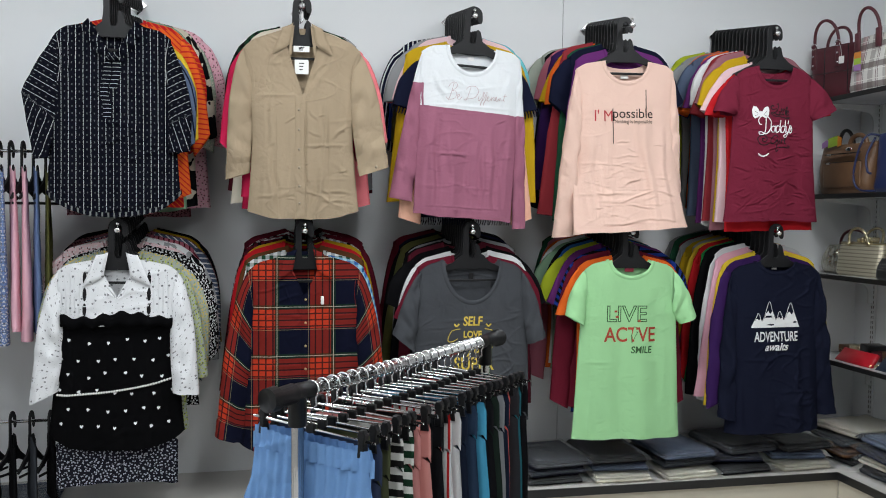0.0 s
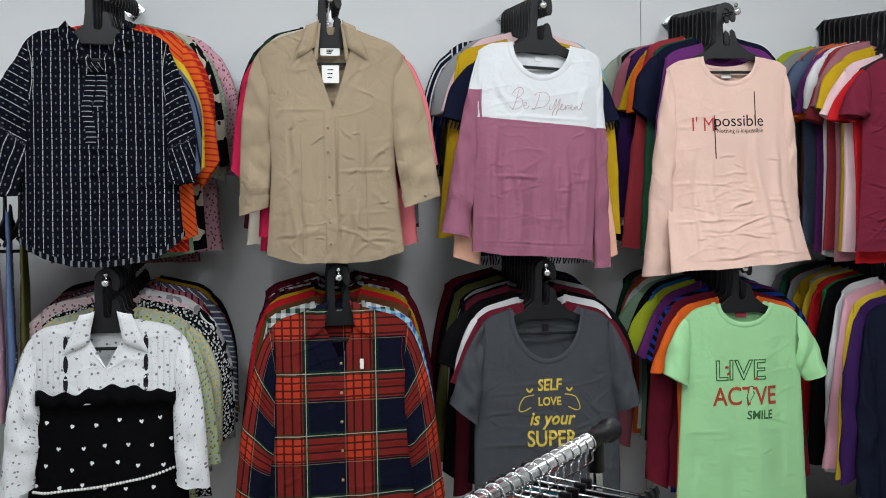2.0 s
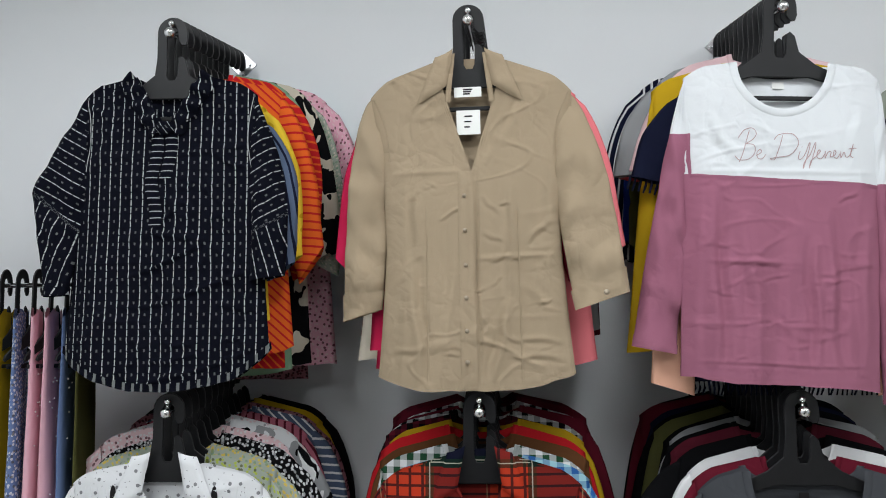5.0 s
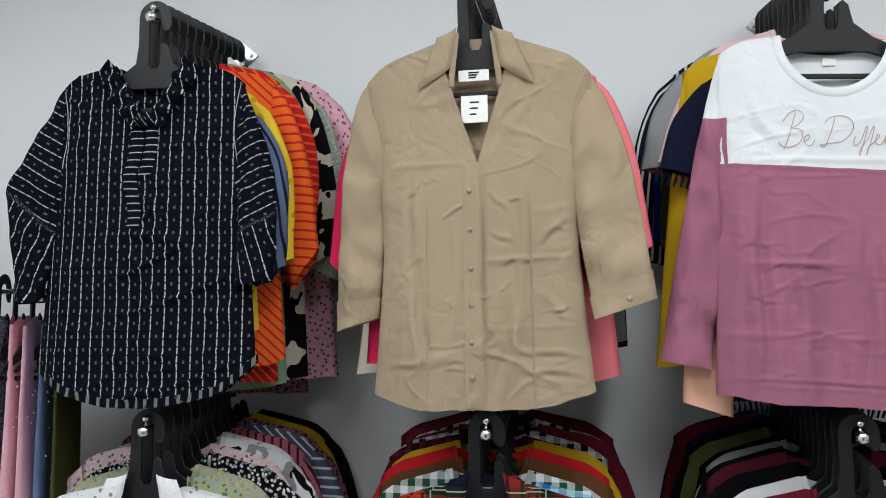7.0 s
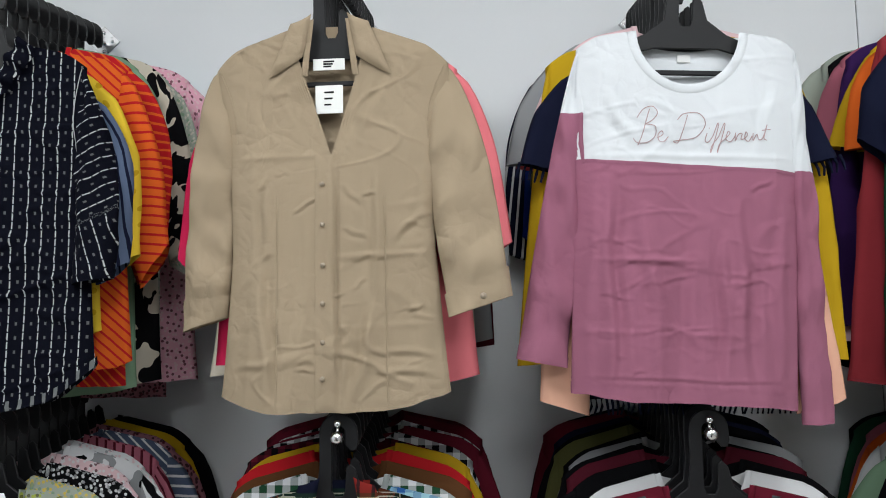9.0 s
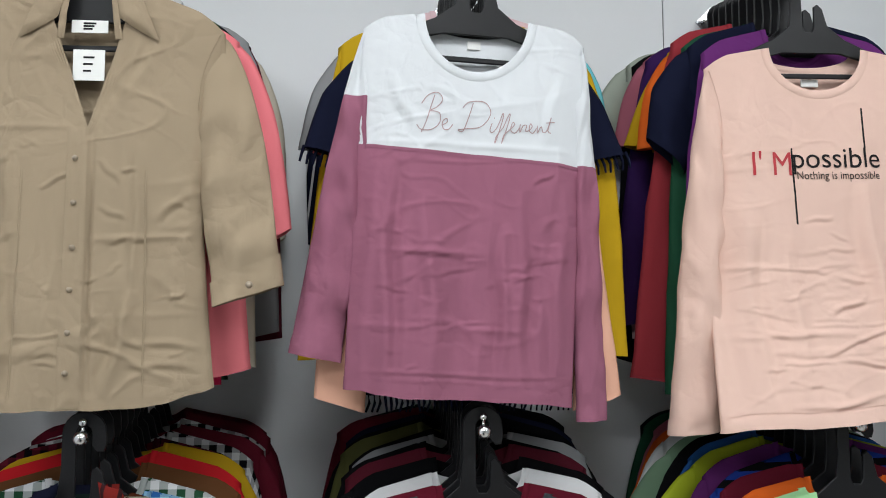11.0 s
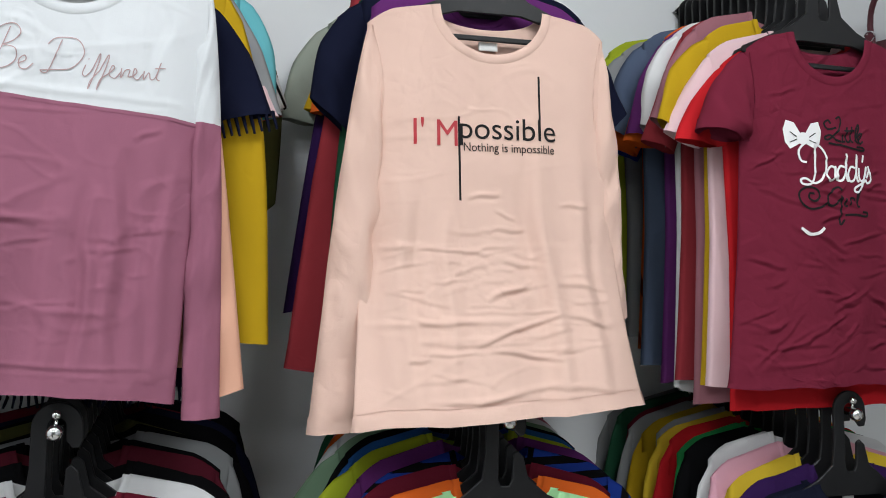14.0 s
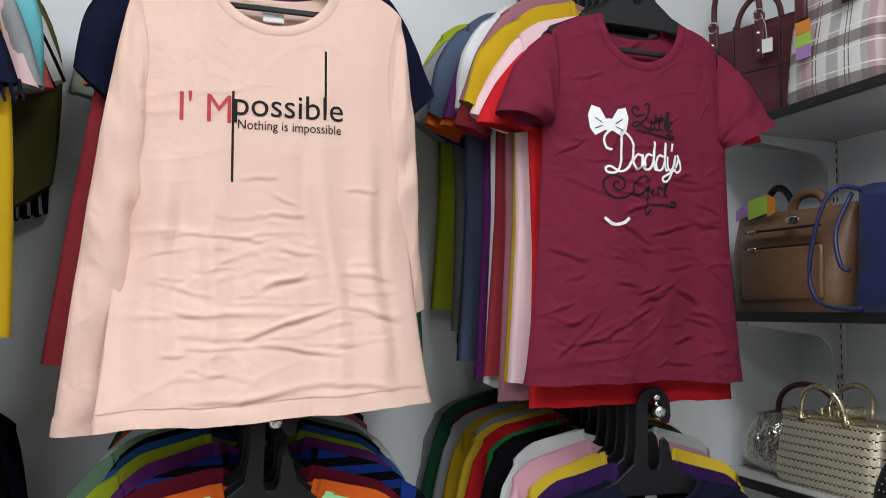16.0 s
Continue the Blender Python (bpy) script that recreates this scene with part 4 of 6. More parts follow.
# white and pink long-sleeved tee
pinkm = cloth("dusty_pink_jersey", (0.325, 0.124, 0.185), wear=0.11, weave=2.0, crumple=0.9)
whitem = cloth("white_jersey", (0.66, 0.68, 0.70), wear=0.05, weave=1.5, crumple=0.7)
s = Shape(top=-0.128, neck=0.094, drop=0.105, back_drop=0.03, shoulder=0.203, slope=0.13, chest=0.205, waist=0.202, hem=0.200, length=0.68, depth=0.034, seed=14.2, soft=1.2, crinkle=0.35, skew=0.040, lines=[(-0.127, -0.40, -0.117, -0.80, 0.011, -0.0100), (-0.170, -0.42, -0.178, -0.80, 0.013, 0.0080), (-0.080, -0.45, -0.040, -0.80, 0.014, 0.0070), (0.010, -0.50, 0.020, -0.80, 0.012, 0.0035), (0.066, -0.50, 0.070, -0.79, 0.009, 0.0075), (0.110, -0.44, 0.122, -0.80, 0.012, -0.0080), (0.175, -0.42, 0.165, -0.80, 0.012, 0.0080), (0.110, -0.425, 0.150, -0.405, 0.004, 0.0025), (-0.185, -0.765, 0.19, -0.765, 0.004, 0.0016), (-0.15, -0.25, -0.10, -0.34, 0.010, 0.0030), (0.16, -0.22, 0.13, -0.36, 0.010, 0.0030)] + wrinkles(14, 22, 0.15, -0.76, -0.46, 10, 0.06, 0.0012))
m = rail_pose(2, TOP_Z, 0, 0.03, 0.0, 2.9)
hang(m)
g = empty("two_tone_tee", m, "white and dusty pink long-sleeved tee with script lettering", "t-shirt", "garments shown at the front")
SPLIT = 0.625
body_mesh(s, 100, 100).free()
part("body", body_mesh(s, 120, 150, 0.0, SPLIT), pinkm, g, "dusty pink lower body")
part("yoke", body_mesh(s, 120, 80, SPLIT, 1.0), whitem, g, "white upper body")
part("yoke_seam", body_mesh(s, 56, 1, SPLIT - 0.004, SPLIT + 0.004, 0.008), pinkm, g)
for side, o, i, fw, zs in ((-1, (0.298, -0.742), (0.208, -0.755), -0.012, -0.285), (1, (0.268, -0.835), (0.213, -0.84), -0.012, -0.385)):
    for nm, mt, upper, lab in (("sleeve", pinkm, False, "dusty pink sleeve"), ("sleeve_top", whitem, True, "white sleeve top")):
        bm = sleeve_mesh(s, side, o, i, fw, 0.012, 0.016, 20, 44, 4 + side)
        bmesh.ops.bisect_plane(bm, geom=bm.verts[:] + bm.edges[:] + bm.faces[:], plane_co=(0, 0, zs), plane_no=(0, 0, 1), clear_outer=not upper, clear_inner=upper)
        part(nm, bm, mt, g, lab)
    part("sleeve_hem", sleeve_mesh(s, side, o, i, fw, 0.012, 0.016, 20, 3, 4 + side, 0.955, 1.0, 1.03), pinkm, g)
part("neckband", neck_band(s), whitem, g)
part("back_neckband", neck_band(s, 0.014, False), whitem, g)
hem_seam(s, g, pinkm)
GOLD = plain("rose_foil", (0.40, 0.27, 0.27), 0.4, 0.2)
# script words drawn in single strokes
def script(s, g, lines, x, z, k, w, mat):
    for ln in lines:
        stroke(s, [(x + a * k, z + b * k) for a, b in ln], w, mat, g)


BE = (
    ((0.82, 1.95), (0.62, 1.2), (0.42, 0.45), (0.2, -0.1)),
    ((0.15, 1.45), (0.5, 1.95), (1.0, 2.1), (1.25, 1.75), (1.0, 1.35), (0.6, 1.1)),
    ((0.6, 1.1), (1.1, 1.0), (1.15, 0.5), (0.75, 0.1), (0.2, 0.05), (-0.05, 0.3)),
    ((1.25, 0.35), (1.55, 0.55), (1.5, 0.75), (1.3, 0.55), (1.35, 0.2), (1.6, 0.15), (1.85, 0.45)),
)
DIFF = (
    ((2.9, 1.7), (2.65, 0.8), (2.4, 0.15), (2.15, 0.2), (2.6, 0.3), (3.4, 0.5), (3.85, 1.2), (3.5, 1.8), (2.7, 1.75), (2.35, 1.4)),
    ((3.95, 0.7), (3.85, 0.3), (4.0, 0.2), (4.25, 0.55), (4.5, 1.25), (4.5, 0.9), (4.15, -0.35), (4.2, 0.0), (4.55, 0.5)),
    ((4.55, 0.5), (4.85, 1.25), (4.85, 0.9), (4.5, -0.35), (4.6, 0.1), (4.9, 0.4), (5.15, 0.7), (5.05, 0.8), (4.95, 0.4), (5.2, 0.25), (5.45, 0.6)),
)
ERENT = (
    ((5.45, 0.75), (5.45, 0.3), (5.6, 0.65), (5.8, 0.7), (5.75, 0.4), (5.95, 0.45), (6.1, 0.65), (6.0, 0.8), (5.95, 0.45), (6.15, 0.3), (6.35, 0.6)),
    ((6.4, 0.75), (6.4, 0.35), (6.6, 0.7), (6.7, 0.4), (6.9, 0.5), (7.1, 1.2), (6.95, 0.5), (7.1, 0.35)), ((6.85, 0.9), (7.3, 0.95)), ((4.05, 0.95), (4.07, 1.0)),
)
for word in (BE, DIFF, ERENT):
    script(s, g, word, -0.098, -0.345, 0.0335, 0.0008, GOLD)
M_LABEL = plain("white_label", (0.7, 0.7, 0.68), 0.6)
part("neck_label", box(bmesh.new(), -0.012, 0.012, 0.010, 0.012, -0.178, -0.163), M_LABEL, g, smooth=False)

# peach tee
peachm = cloth("peach_jersey", (0.77, 0.535, 0.45), wear=0.08, weave=2.0, crumple=0.7)
s = Shape(top=-0.152, neck=0.095, drop=0.088, back_drop=0.03, shoulder=0.221, slope=0.16, chest=0.214, waist=0.233, hem=0.256, length=0.712, depth=0.036, skew=-0.045, kick=0.065, seed=21.7, soft=1.0, crinkle=0.3, lines=[(-0.056, -0.747, 0.111, -0.692, 0.0040, 0.0042), (-0.031, -0.752, 0.106, -0.772, 0.0040, 0.0040), (-0.149, -0.740, -0.012, -0.744, 0.005, 0.0028), (0.111, -0.692, 0.214, -0.720, 0.005, 0.0035), (-0.070, -0.837, 0.106, -0.807, 0.005, 0.0026), (-0.139, -0.837, 0.057, -0.827, 0.005, 0.0026), (-0.031, -0.672, 0.067, -0.637, 0.005, 0.0032), (0.008, -0.604, 0.076, -0.612, 0.005, 0.0028), (-0.051, -0.492, 0.008, -0.487, 0.004, 0.0024), (0.116, -0.502, 0.175, -0.504, 0.004, 0.0026), (-0.012, -0.547, 0.057, -0.550, 0.004, 0.0024), (-0.070, -0.587, -0.012, -0.592, 0.004, 0.0024), (0.067, -0.812, 0.194, -0.822, 0.005, 0.0026), (-0.178, -0.42, -0.198, -0.84, 0.016, 0.0080), (-0.139, -0.47, -0.149, -0.84, 0.013, -0.0065), (-0.090, -0.52, -0.090, -0.84, 0.014, 0.0055), (0.067, -0.42, 0.116, -0.84, 0.015, 0.0065), (0.175, -0.42, 0.194, -0.84, 0.014, -0.0065)] + wrinkles(21, 44, 0.17, -0.82, -0.48, 10, 0.08, 0.0017))
g = front("long_sleeved_tee", "peach long-sleeved tee with red and black slogan", "t-shirt", 3, TOP_Z, s, peachm, (0.318, -0.890), (0.222, -0.885), (0.268, -0.70), (0.215, -0.72), fwd_l=-0.02, fwd_r=-0.03, roll=-1.0, back=0.058, bow=0.012, depth=0.03, nx=130, nz=240)
hem_seam(s, g, peachm)
M_RED = plain("print_red", (0.42, 0.02, 0.03), 0.6)
lettering("I' M", s, -0.150, -0.405, 0.046, M_RED, g, width=0.078)
lettering("possible", s, -0.066, -0.390, 0.040, M_INK, g, width=0.176)
lettering("Nothing is impossible", s, -0.058, -0.4125, 0.0155, M_INK, g, width=0.166)
part("print", on_front(bmesh.new(), s, -0.0665, -0.0625, -0.500, -0.352, 0.0012, 1, 40), M_INK, g, smooth=False)
part("print", on_front(bmesh.new(), s, 0.0815, 0.0855, -0.38, -0.272, 0.0012, 1, 30), M_INK, g, smooth=False)
part("neck_label", box(bmesh.new(), -0.018, 0.018, 0.006, 0.010, -0.222, -0.205, 0.002), M_LABEL, g, smooth=False)

# maroon tee
redm = cloth("maroon_jersey", (0.165, 0.019, 0.040), wear=0.10, weave=2.0, crease=1.2, crumple=1.6)
s = Shape(top=-0.145, neck=0.080, drop=0.085, back_drop=0.03, shoulder=0.178, slope=0.22, chest=0.192, waist=0.200, hem=0.226, length=0.665, depth=0.032, seed=27.3, soft=1.0, crinkle=0.8, lines=wrinkles(27, 70, 0.19, -0.80, -0.42, 22, 0.07, 0.0032) + wrinkles(28, 16, 0.17, -0.44, -0.22, 40, 0.06, 0.0034))
g = front("short_sleeved_tee", "maroon short-sleeved tee with bow and script slogan", "t-shirt", 4, TOP_Z, s, redm, (0.285, -0.345), (0.195, -0.36), (0.292, -0.320), (0.190, -0.370), bow=0.03, depth=0.03, roll=0.0, nx=130, nz=240)
hem_seam(s, g, redm)
M_WHITE = plain("print_white", (0.80, 0.80, 0.80), 0.6, 0, 0.05, 60)
# script words: Daddy's in white, Little and Girl in black
stroke(s, [(-0.0469, -0.3681), (-0.0485, -0.3935), (-0.0502, -0.4202), (-0.0594, -0.4363), (-0.0762, -0.4376), (-0.0804, -0.4303), (-0.0704, -0.4269), (-0.0511, -0.4349), (-0.0343, -0.4256), (-0.0242, -0.4035), (-0.0267, -0.3768), (-0.0452, -0.3601), (-0.0678, -0.3601), (-0.0821, -0.3748), (-0.0787, -0.3922), (-0.0678, -0.3969)], 0.0021, M_WHITE, g, name="letter")
stroke(s, [(-0.0057, -0.4035), (-0.015, -0.4015), (-0.0234, -0.4136), (-0.02, -0.4269), (-0.0108, -0.4256), (-0.0049, -0.4102), (-0.0049, -0.4015), (-0.0057, -0.4202), (0.0001, -0.4269)], 0.0021, M_WHITE, g, name="letter")
stroke(s, [(0.0152, -0.4015), (0.0052, -0.4002), (-0.0015, -0.4136), (0.0018, -0.4269), (0.0119, -0.4236), (0.0186, -0.4035), (0.0203, -0.3748), (0.0178, -0.4069), (0.0203, -0.4256), (0.0253, -0.4256)], 0.0021, M_WHITE, g, name="letter")
stroke(s, [(0.0396, -0.4015), (0.0295, -0.4002), (0.0228, -0.4136), (0.0261, -0.4269), (0.0362, -0.4236), (0.0429, -0.4035), (0.0446, -0.3748), (0.0421, -0.4069), (0.0446, -0.4256), (0.0488, -0.4242)], 0.0021, M_WHITE, g, name="letter")
stroke(s, [(0.0488, -0.4002), (0.0488, -0.4189), (0.0555, -0.4256), (0.0639, -0.4136), (0.0673, -0.3969), (0.0606, -0.4202), (0.0496, -0.4436), (0.0387, -0.447), (0.0371, -0.4403), (0.0538, -0.4303), (0.0673, -0.4216)], 0.0021, M_WHITE, g, name="letter")
stroke(s, [(0.0606, -0.3748), (0.058, -0.3895)], 0.0021, M_WHITE, g, name="letter")
stroke(s, [(0.0673, -0.4189), (0.074, -0.4035), (0.0715, -0.3949), (0.0765, -0.4069), (0.079, -0.4202), (0.0706, -0.4283), (0.0647, -0.4242)], 0.0021, M_WHITE, g, name="letter")
stroke(s, [(-0.0007, -0.31), (0.0077, -0.3054), (0.0102, -0.3167), (-0.0007, -0.3367), (-0.0175, -0.3501), (-0.0259, -0.3468), (-0.0133, -0.3414), (0.0035, -0.3521), (0.0119, -0.3534)], 0.0019, M_INK, g, name="letter")
stroke(s, [(-0.0007, -0.3267), (-0.0175, -0.3301), (-0.0259, -0.3201), (-0.0175, -0.3134), (-0.0116, -0.3201)], 0.0019, M_INK, g, name="letter")
stroke(s, [(0.0152, -0.3388), (0.0119, -0.3521), (0.0186, -0.3521)], 0.0019, M_INK, g, name="letter")
stroke(s, [(0.0253, -0.3234), (0.0203, -0.3468), (0.0253, -0.3534), (0.0303, -0.3481)], 0.0019, M_INK, g, name="letter")
stroke(s, [(0.0169, -0.3321), (0.0421, -0.3294)], 0.0019, M_INK, g, name="letter")
stroke(s, [(0.0371, -0.3214), (0.0312, -0.3468), (0.0371, -0.3534)], 0.0019, M_INK, g, name="letter")
stroke(s, [(0.0421, -0.3501), (0.0522, -0.3267), (0.0522, -0.3167), (0.0463, -0.3267), (0.0438, -0.3468), (0.0496, -0.3534)], 0.0019, M_INK, g, name="letter")
stroke(s, [(0.0505, -0.3468), (0.0589, -0.3388), (0.0555, -0.3334), (0.0496, -0.3434), (0.0538, -0.3534), (0.0622, -0.3481)], 0.0019, M_INK, g, name="letter")
stroke(s, [(-0.0175, -0.3568), (0.0119, -0.3601), (0.0371, -0.3641), (0.0606, -0.3668), (0.0622, -0.3615), (0.0454, -0.3601)], 0.0019, M_INK, g, name="letter")
stroke(s, [(0.0052, -0.447), (-0.0007, -0.4403), (-0.0133, -0.4456), (-0.0234, -0.4603), (-0.0234, -0.4737), (-0.0116, -0.475), (0.0018, -0.4637), (0.0052, -0.457), (0.0035, -0.4803), (-0.0007, -0.5037), (0.0018, -0.5104), (0.0102, -0.5004)], 0.0020, M_INK, g, name="letter")
stroke(s, [(0.0152, -0.4603), (0.0119, -0.4737), (0.0186, -0.475)], 0.0020, M_INK, g, name="letter")
stroke(s, [(0.0236, -0.4737), (0.0253, -0.4603), (0.0337, -0.4603), (0.0337, -0.4643)], 0.0020, M_INK, g, name="letter")
stroke(s, [(0.0387, -0.4703), (0.0488, -0.447), (0.0488, -0.4389), (0.0421, -0.4536), (0.0404, -0.4723), (0.0471, -0.475)], 0.0020, M_INK, g, name="letter")
stroke(s, [(0.0119, -0.4924), (0.0371, -0.4904), (0.0622, -0.4924), (0.0656, -0.4857), (0.0538, -0.4844)], 0.0020, M_INK, g, name="letter")
stroke(s, [(-0.0259, -0.4703), (-0.0385, -0.479), (-0.0636, -0.4837), (-0.0821, -0.4723), (-0.0846, -0.4536), (-0.0678, -0.4429), (-0.0469, -0.447), (-0.0427, -0.4603), (-0.0536, -0.469), (-0.0653, -0.4637), (-0.0636, -0.455), (-0.0536, -0.455)], 0.0020, M_INK, g, name="letter")
stroke(s, [(-0.085, -0.520), (-0.068, -0.531), (-0.048, -0.528), (-0.034, -0.518)], 0.0028, M_WHITE, g)
for sg in (-1, 1):
    patch(s, [(-0.073 + sg * a, -0.352 + b) for a, b in ((0.004, 0.008), (0.018, 0.030), (0.034, 0.034), (0.040, 0.016), (0.036, -0.008), (0.026, -0.020), (0.004, -0.008))], M_WHITE, g, label="white printed bow")
patch(s, [(-0.073 + 0.012 * math.cos(a * 0.6283), -0.352 + 0.012 * math.sin(a * 0.6283)) for a in range(10)], M_WHITE, g, proud=0.0018)
for sg in (-1, 1):
    for b in (0.006, -0.004):
        stroke(s, [(-0.073 + sg * 0.013, -0.352 + b * 0.5), (-0.073 + sg * 0.027, -0.352 + b * 2)], 0.0009, M_INK, g, proud=0.0018)

# ---- lower row ----
# white blouse with black dotted dress over it
starm = cloth("white_star_print", (0.72, 0.73, 0.75), "star", (0.06, 0.06, 0.07), wear=0.05)
blackm = cloth("black_crepe", (0.003, 0.003, 0.0035), wear=0.1, crease=1.3)
s = Shape(top=-0.115, neck=0.075, drop=0.14, back_drop=0.01, shoulder=0.212, slope=0.20, chest=0.208, waist=0.215, hem=0.208, length=0.245, depth=0.030, vneck=True, seed=33.1, soft=1.1)
m = rail_pose(0, LOW_Z, 0, 0.03, 1.0, 0.5)
hang(m)
g = empty("layered_blouse", m, "white star-printed blouse with black heart-dotted skirt part", "blouse", "garments shown at the front")
part("yoke", body_mesh(s, 48, 30), starm, g, "white star-printed yoke")
sk = Shape(top=-0.318, neck=0.20, drop=0.012, back_drop=0.01, shoulder=0.207, slope=0.1, chest=0.205, waist=0.225, hem=0.240, length=0.50, depth=0.045, seed=35.5, soft=1.5, curve=0.055)
part("skirt", body_mesh(sk, 60, 44), blackm, g, "black skirt with white hearts")
part("ruffle", on_front(bmesh.new(), sk, -0.198, 0.198, -0.366, -0.318, 0.024, 70, 4, lambda x, z: (x, z + 0.006 * math.sin(x * 95) + 0.010 * math.sin(x * 21 + 1) * (1 if z > -0.33 else 0.2))), blackm, g, "gathered black edge")
fr = Shape(top=-0.78, neck=0.2, drop=0.0, back_drop=0.0, shoulder=0.215, slope=0.0, chest=0.215, waist=0.218, hem=0.222, length=0.165, depth=0.040, seed=36.5, soft=1.5, curve=-0.02)
part("frill", body_mesh(fr, 60, 10), cloth("black_flower_frill", (0.01, 0.01, 0.016), "floral", (0.42, 0.44, 0.50), (0.012, 0.012, 0.02)), g, "flower-printed black frill")
for side, o, i, fw in ((-1, (0.300, -0.645), (0.205, -0.60), 0.02), (1, (0.292, -0.62), (0.200, -0.61), 0.035)):
    part("sleeve", sleeve_mesh(s, side, o, i, fw, 0.03, 0.028, 20, 34, 9 + side), starm, g)
    part("cuff", sleeve_mesh(s, side, o, i, fw, 0.03, 0.028, 20, 3, 9 + side, 0.88, 1.0, 1.05), starm, g)
for sg in (-1, 1):
    part("collar", on_front(bmesh.new(), s, 0.0, 1.0, 0.0, 1.0, 0.014, 8, 10, lambda a, b, sg=sg: (sg * (0.030 + 0.018 * b + a * (0.042 + 0.030 * b)), -0.088 - 0.095 * b - a * (0.020 + 0.020 * b) + 0.010 * a * a)), starm, g, "pointed white collar")
    for k in range(3):
        zc = -0.185 - 0.058 * k
        patch(s, [(sg * 0.112 + 0.007 * math.sin(a * math.pi / 5) * (1 if a < 10 else 1), zc + 0.026 * math.cos(a * math.pi / 5)) for a in range(10)], M_INK, g, proud=0.0012, name="cutout", label="dark lattice opening")
    for k in range(4):
        part("pleat", on_front(bmesh.new(), s, sg * (0.130 + 0.016 * k) - 0.0012, sg * (0.130 + 0.016 * k) + 0.0012, -0.33, -0.165, 0.003, 2, 12), starm, g)
M_HEART = plain("heart_white", (0.72, 0.72, 0.74), 0.7)
rnd = random.Random(5)
for r in range(7):
    for q in range(7):
        hx, hz = -0.19 + 0.063 * q + (0.03 if r % 2 else 0) + rnd.uniform(-0.008, 0.008), -0.355 - 0.062 * r + rnd.uniform(-0.01, 0.01)
        if abs(hx) < 0.2:
            k, tl = 0.0064, rnd.uniform(-0.4, 0.4)
            patch(sk, [(hx + k * (a * math.cos(tl) - b * math.sin(tl)), hz + k * (a * math.sin(tl) + b * math.cos(tl))) for a, b in ((0, -1.1), (0.9, 0.0), (0.85, 0.7), (0.4, 0.85), (0, 0.4), (-0.4, 0.85), (-0.85, 0.7), (-0.9, 0.0))], M_HEART, g, proud=0.0012, name="heart")
beads = bmesh.new()
for q in range(46):
    bx = -0.205 + 0.41 * q / 45
    bz = -0.60 + 0.16 * (bx / 0.41 + 0.5) ** 2 * 0.35 - 0.012
    bmesh.ops.create_icosphere(beads, subdivisions=1, radius=0.0052, matrix=Matrix.Translation((bx, sk.y_front(bx, bz) - 0.004, bz)))
part("bead_belt", beads, plain("pearl", (0.75, 0.74, 0.72), 0.25), g, "string of white pearl beads")

# plaid shirt
plaidm = cloth("tartan", (0.006, 0.007, 0.018), "plaid", (0.30, 0.026, 0.012), wear=0.08, crease=1.1)
s = Shape(top=-0.100, neck=0.072, drop=0.16, back_drop=0.012, shoulder=0.212, slope=0.28, chest=0.215, waist=0.228, hem=0.245, length=0.78, curve=0.05, depth=0.040, vneck=True, seed=41.3, soft=1.3)
g = front("plaid_shirt", "red, navy and green plaid button shirt", "shirt", 1, LOW_Z, s, plaidm, (0.335, -0.79), (0.235, -0.82), (0.318, -0.70), (0.23, -0.74), bow=0.035, cuffs=0.1, band=False, fwd_l=0.01, depth=0.03)
for sg in (-1, 1):
    part("collar", on_front(bmesh.new(), s, 0.0, 1.0, 0.0, 1.0, 0.014, 8, 10, lambda a, b, sg=sg: (sg * (0.030 + 0.018 * b + a * (0.038 + 0.024 * b)), -0.074 - 0.090 * b - a * (0.024 + 0.024 * b) + 0.010 * a * a)), plaidm, g, "plaid shirt collar")
part("back_neck", on_front(bmesh.new(), Shape(depth=-0.02, neck=0.08, top=-0.1, length=0.7, soft=0.1), -0.055, 0.055, -0.16, -0.085, 0.0, 6, 4), plaidm, g)
part("placket", on_front(bmesh.new(), s, -0.014, 0.014, -0.86, -0.25, 0.004, 4, 40), plaidm, g)
for z in (-0.27, -0.36, -0.45, -0.54, -0.63, -0.72):
    part("button", ball(bmesh.new(), (0.002, s.y_front(0.002, z) - 0.004, z), 0.005, 10), plain("brass_button", (0.5, 0.38, 0.2), 0.3, 0.8) if z == -0.27 else bpy.data.materials["brass_button"], g)
part("security_tag", box(bmesh.new(), 0.060, 0.072, s.y_front(0.066, -0.27) - 0.010, s.y_front(0.066, -0.27) - 0.002, -0.290, -0.258, 0.003), M_TAG, g, "small white plastic tag")

# grey tee
greym = cloth("charcoal_jersey", (0.062, 0.066, 0.074), wear=0.08)
s = Shape(top=-0.120, neck=0.112, drop=0.165, back_drop=0.04, shoulder=0.215, slope=0.30, chest=0.235, waist=0.242, hem=0.245, length=0.66, depth=0.036, seed=47.9, soft=1.2, lines=wrinkles(47, 22, 0.2, -0.75, -0.3, 40, 0.08, 0.002))
g = front("grey_tee", "charcoal grey short-sleeved tee with yellow slogan print", "t-shirt", 2, LOW_Z, s, greym, (0.320, -0.415), (0.235, -0.485), (0.312, -0.430), (0.235, -0.465), bow=0.02, depth=0.03)
hem_seam(s, g, greym)
M_GOLDP = plain("print_yellow", (0.62, 0.46, 0.06), 0.5)
lettering("SELF", s, 0.0, -0.382, 0.036, M_GOLDP, g, 0.80, 0.1, "CENTER", bold=0.0012)
lettering("LOVE", s, 0.0, -0.430, 0.026, M_GOLDP, g, 0.85, 0.0, "CENTER", bold=0.001)
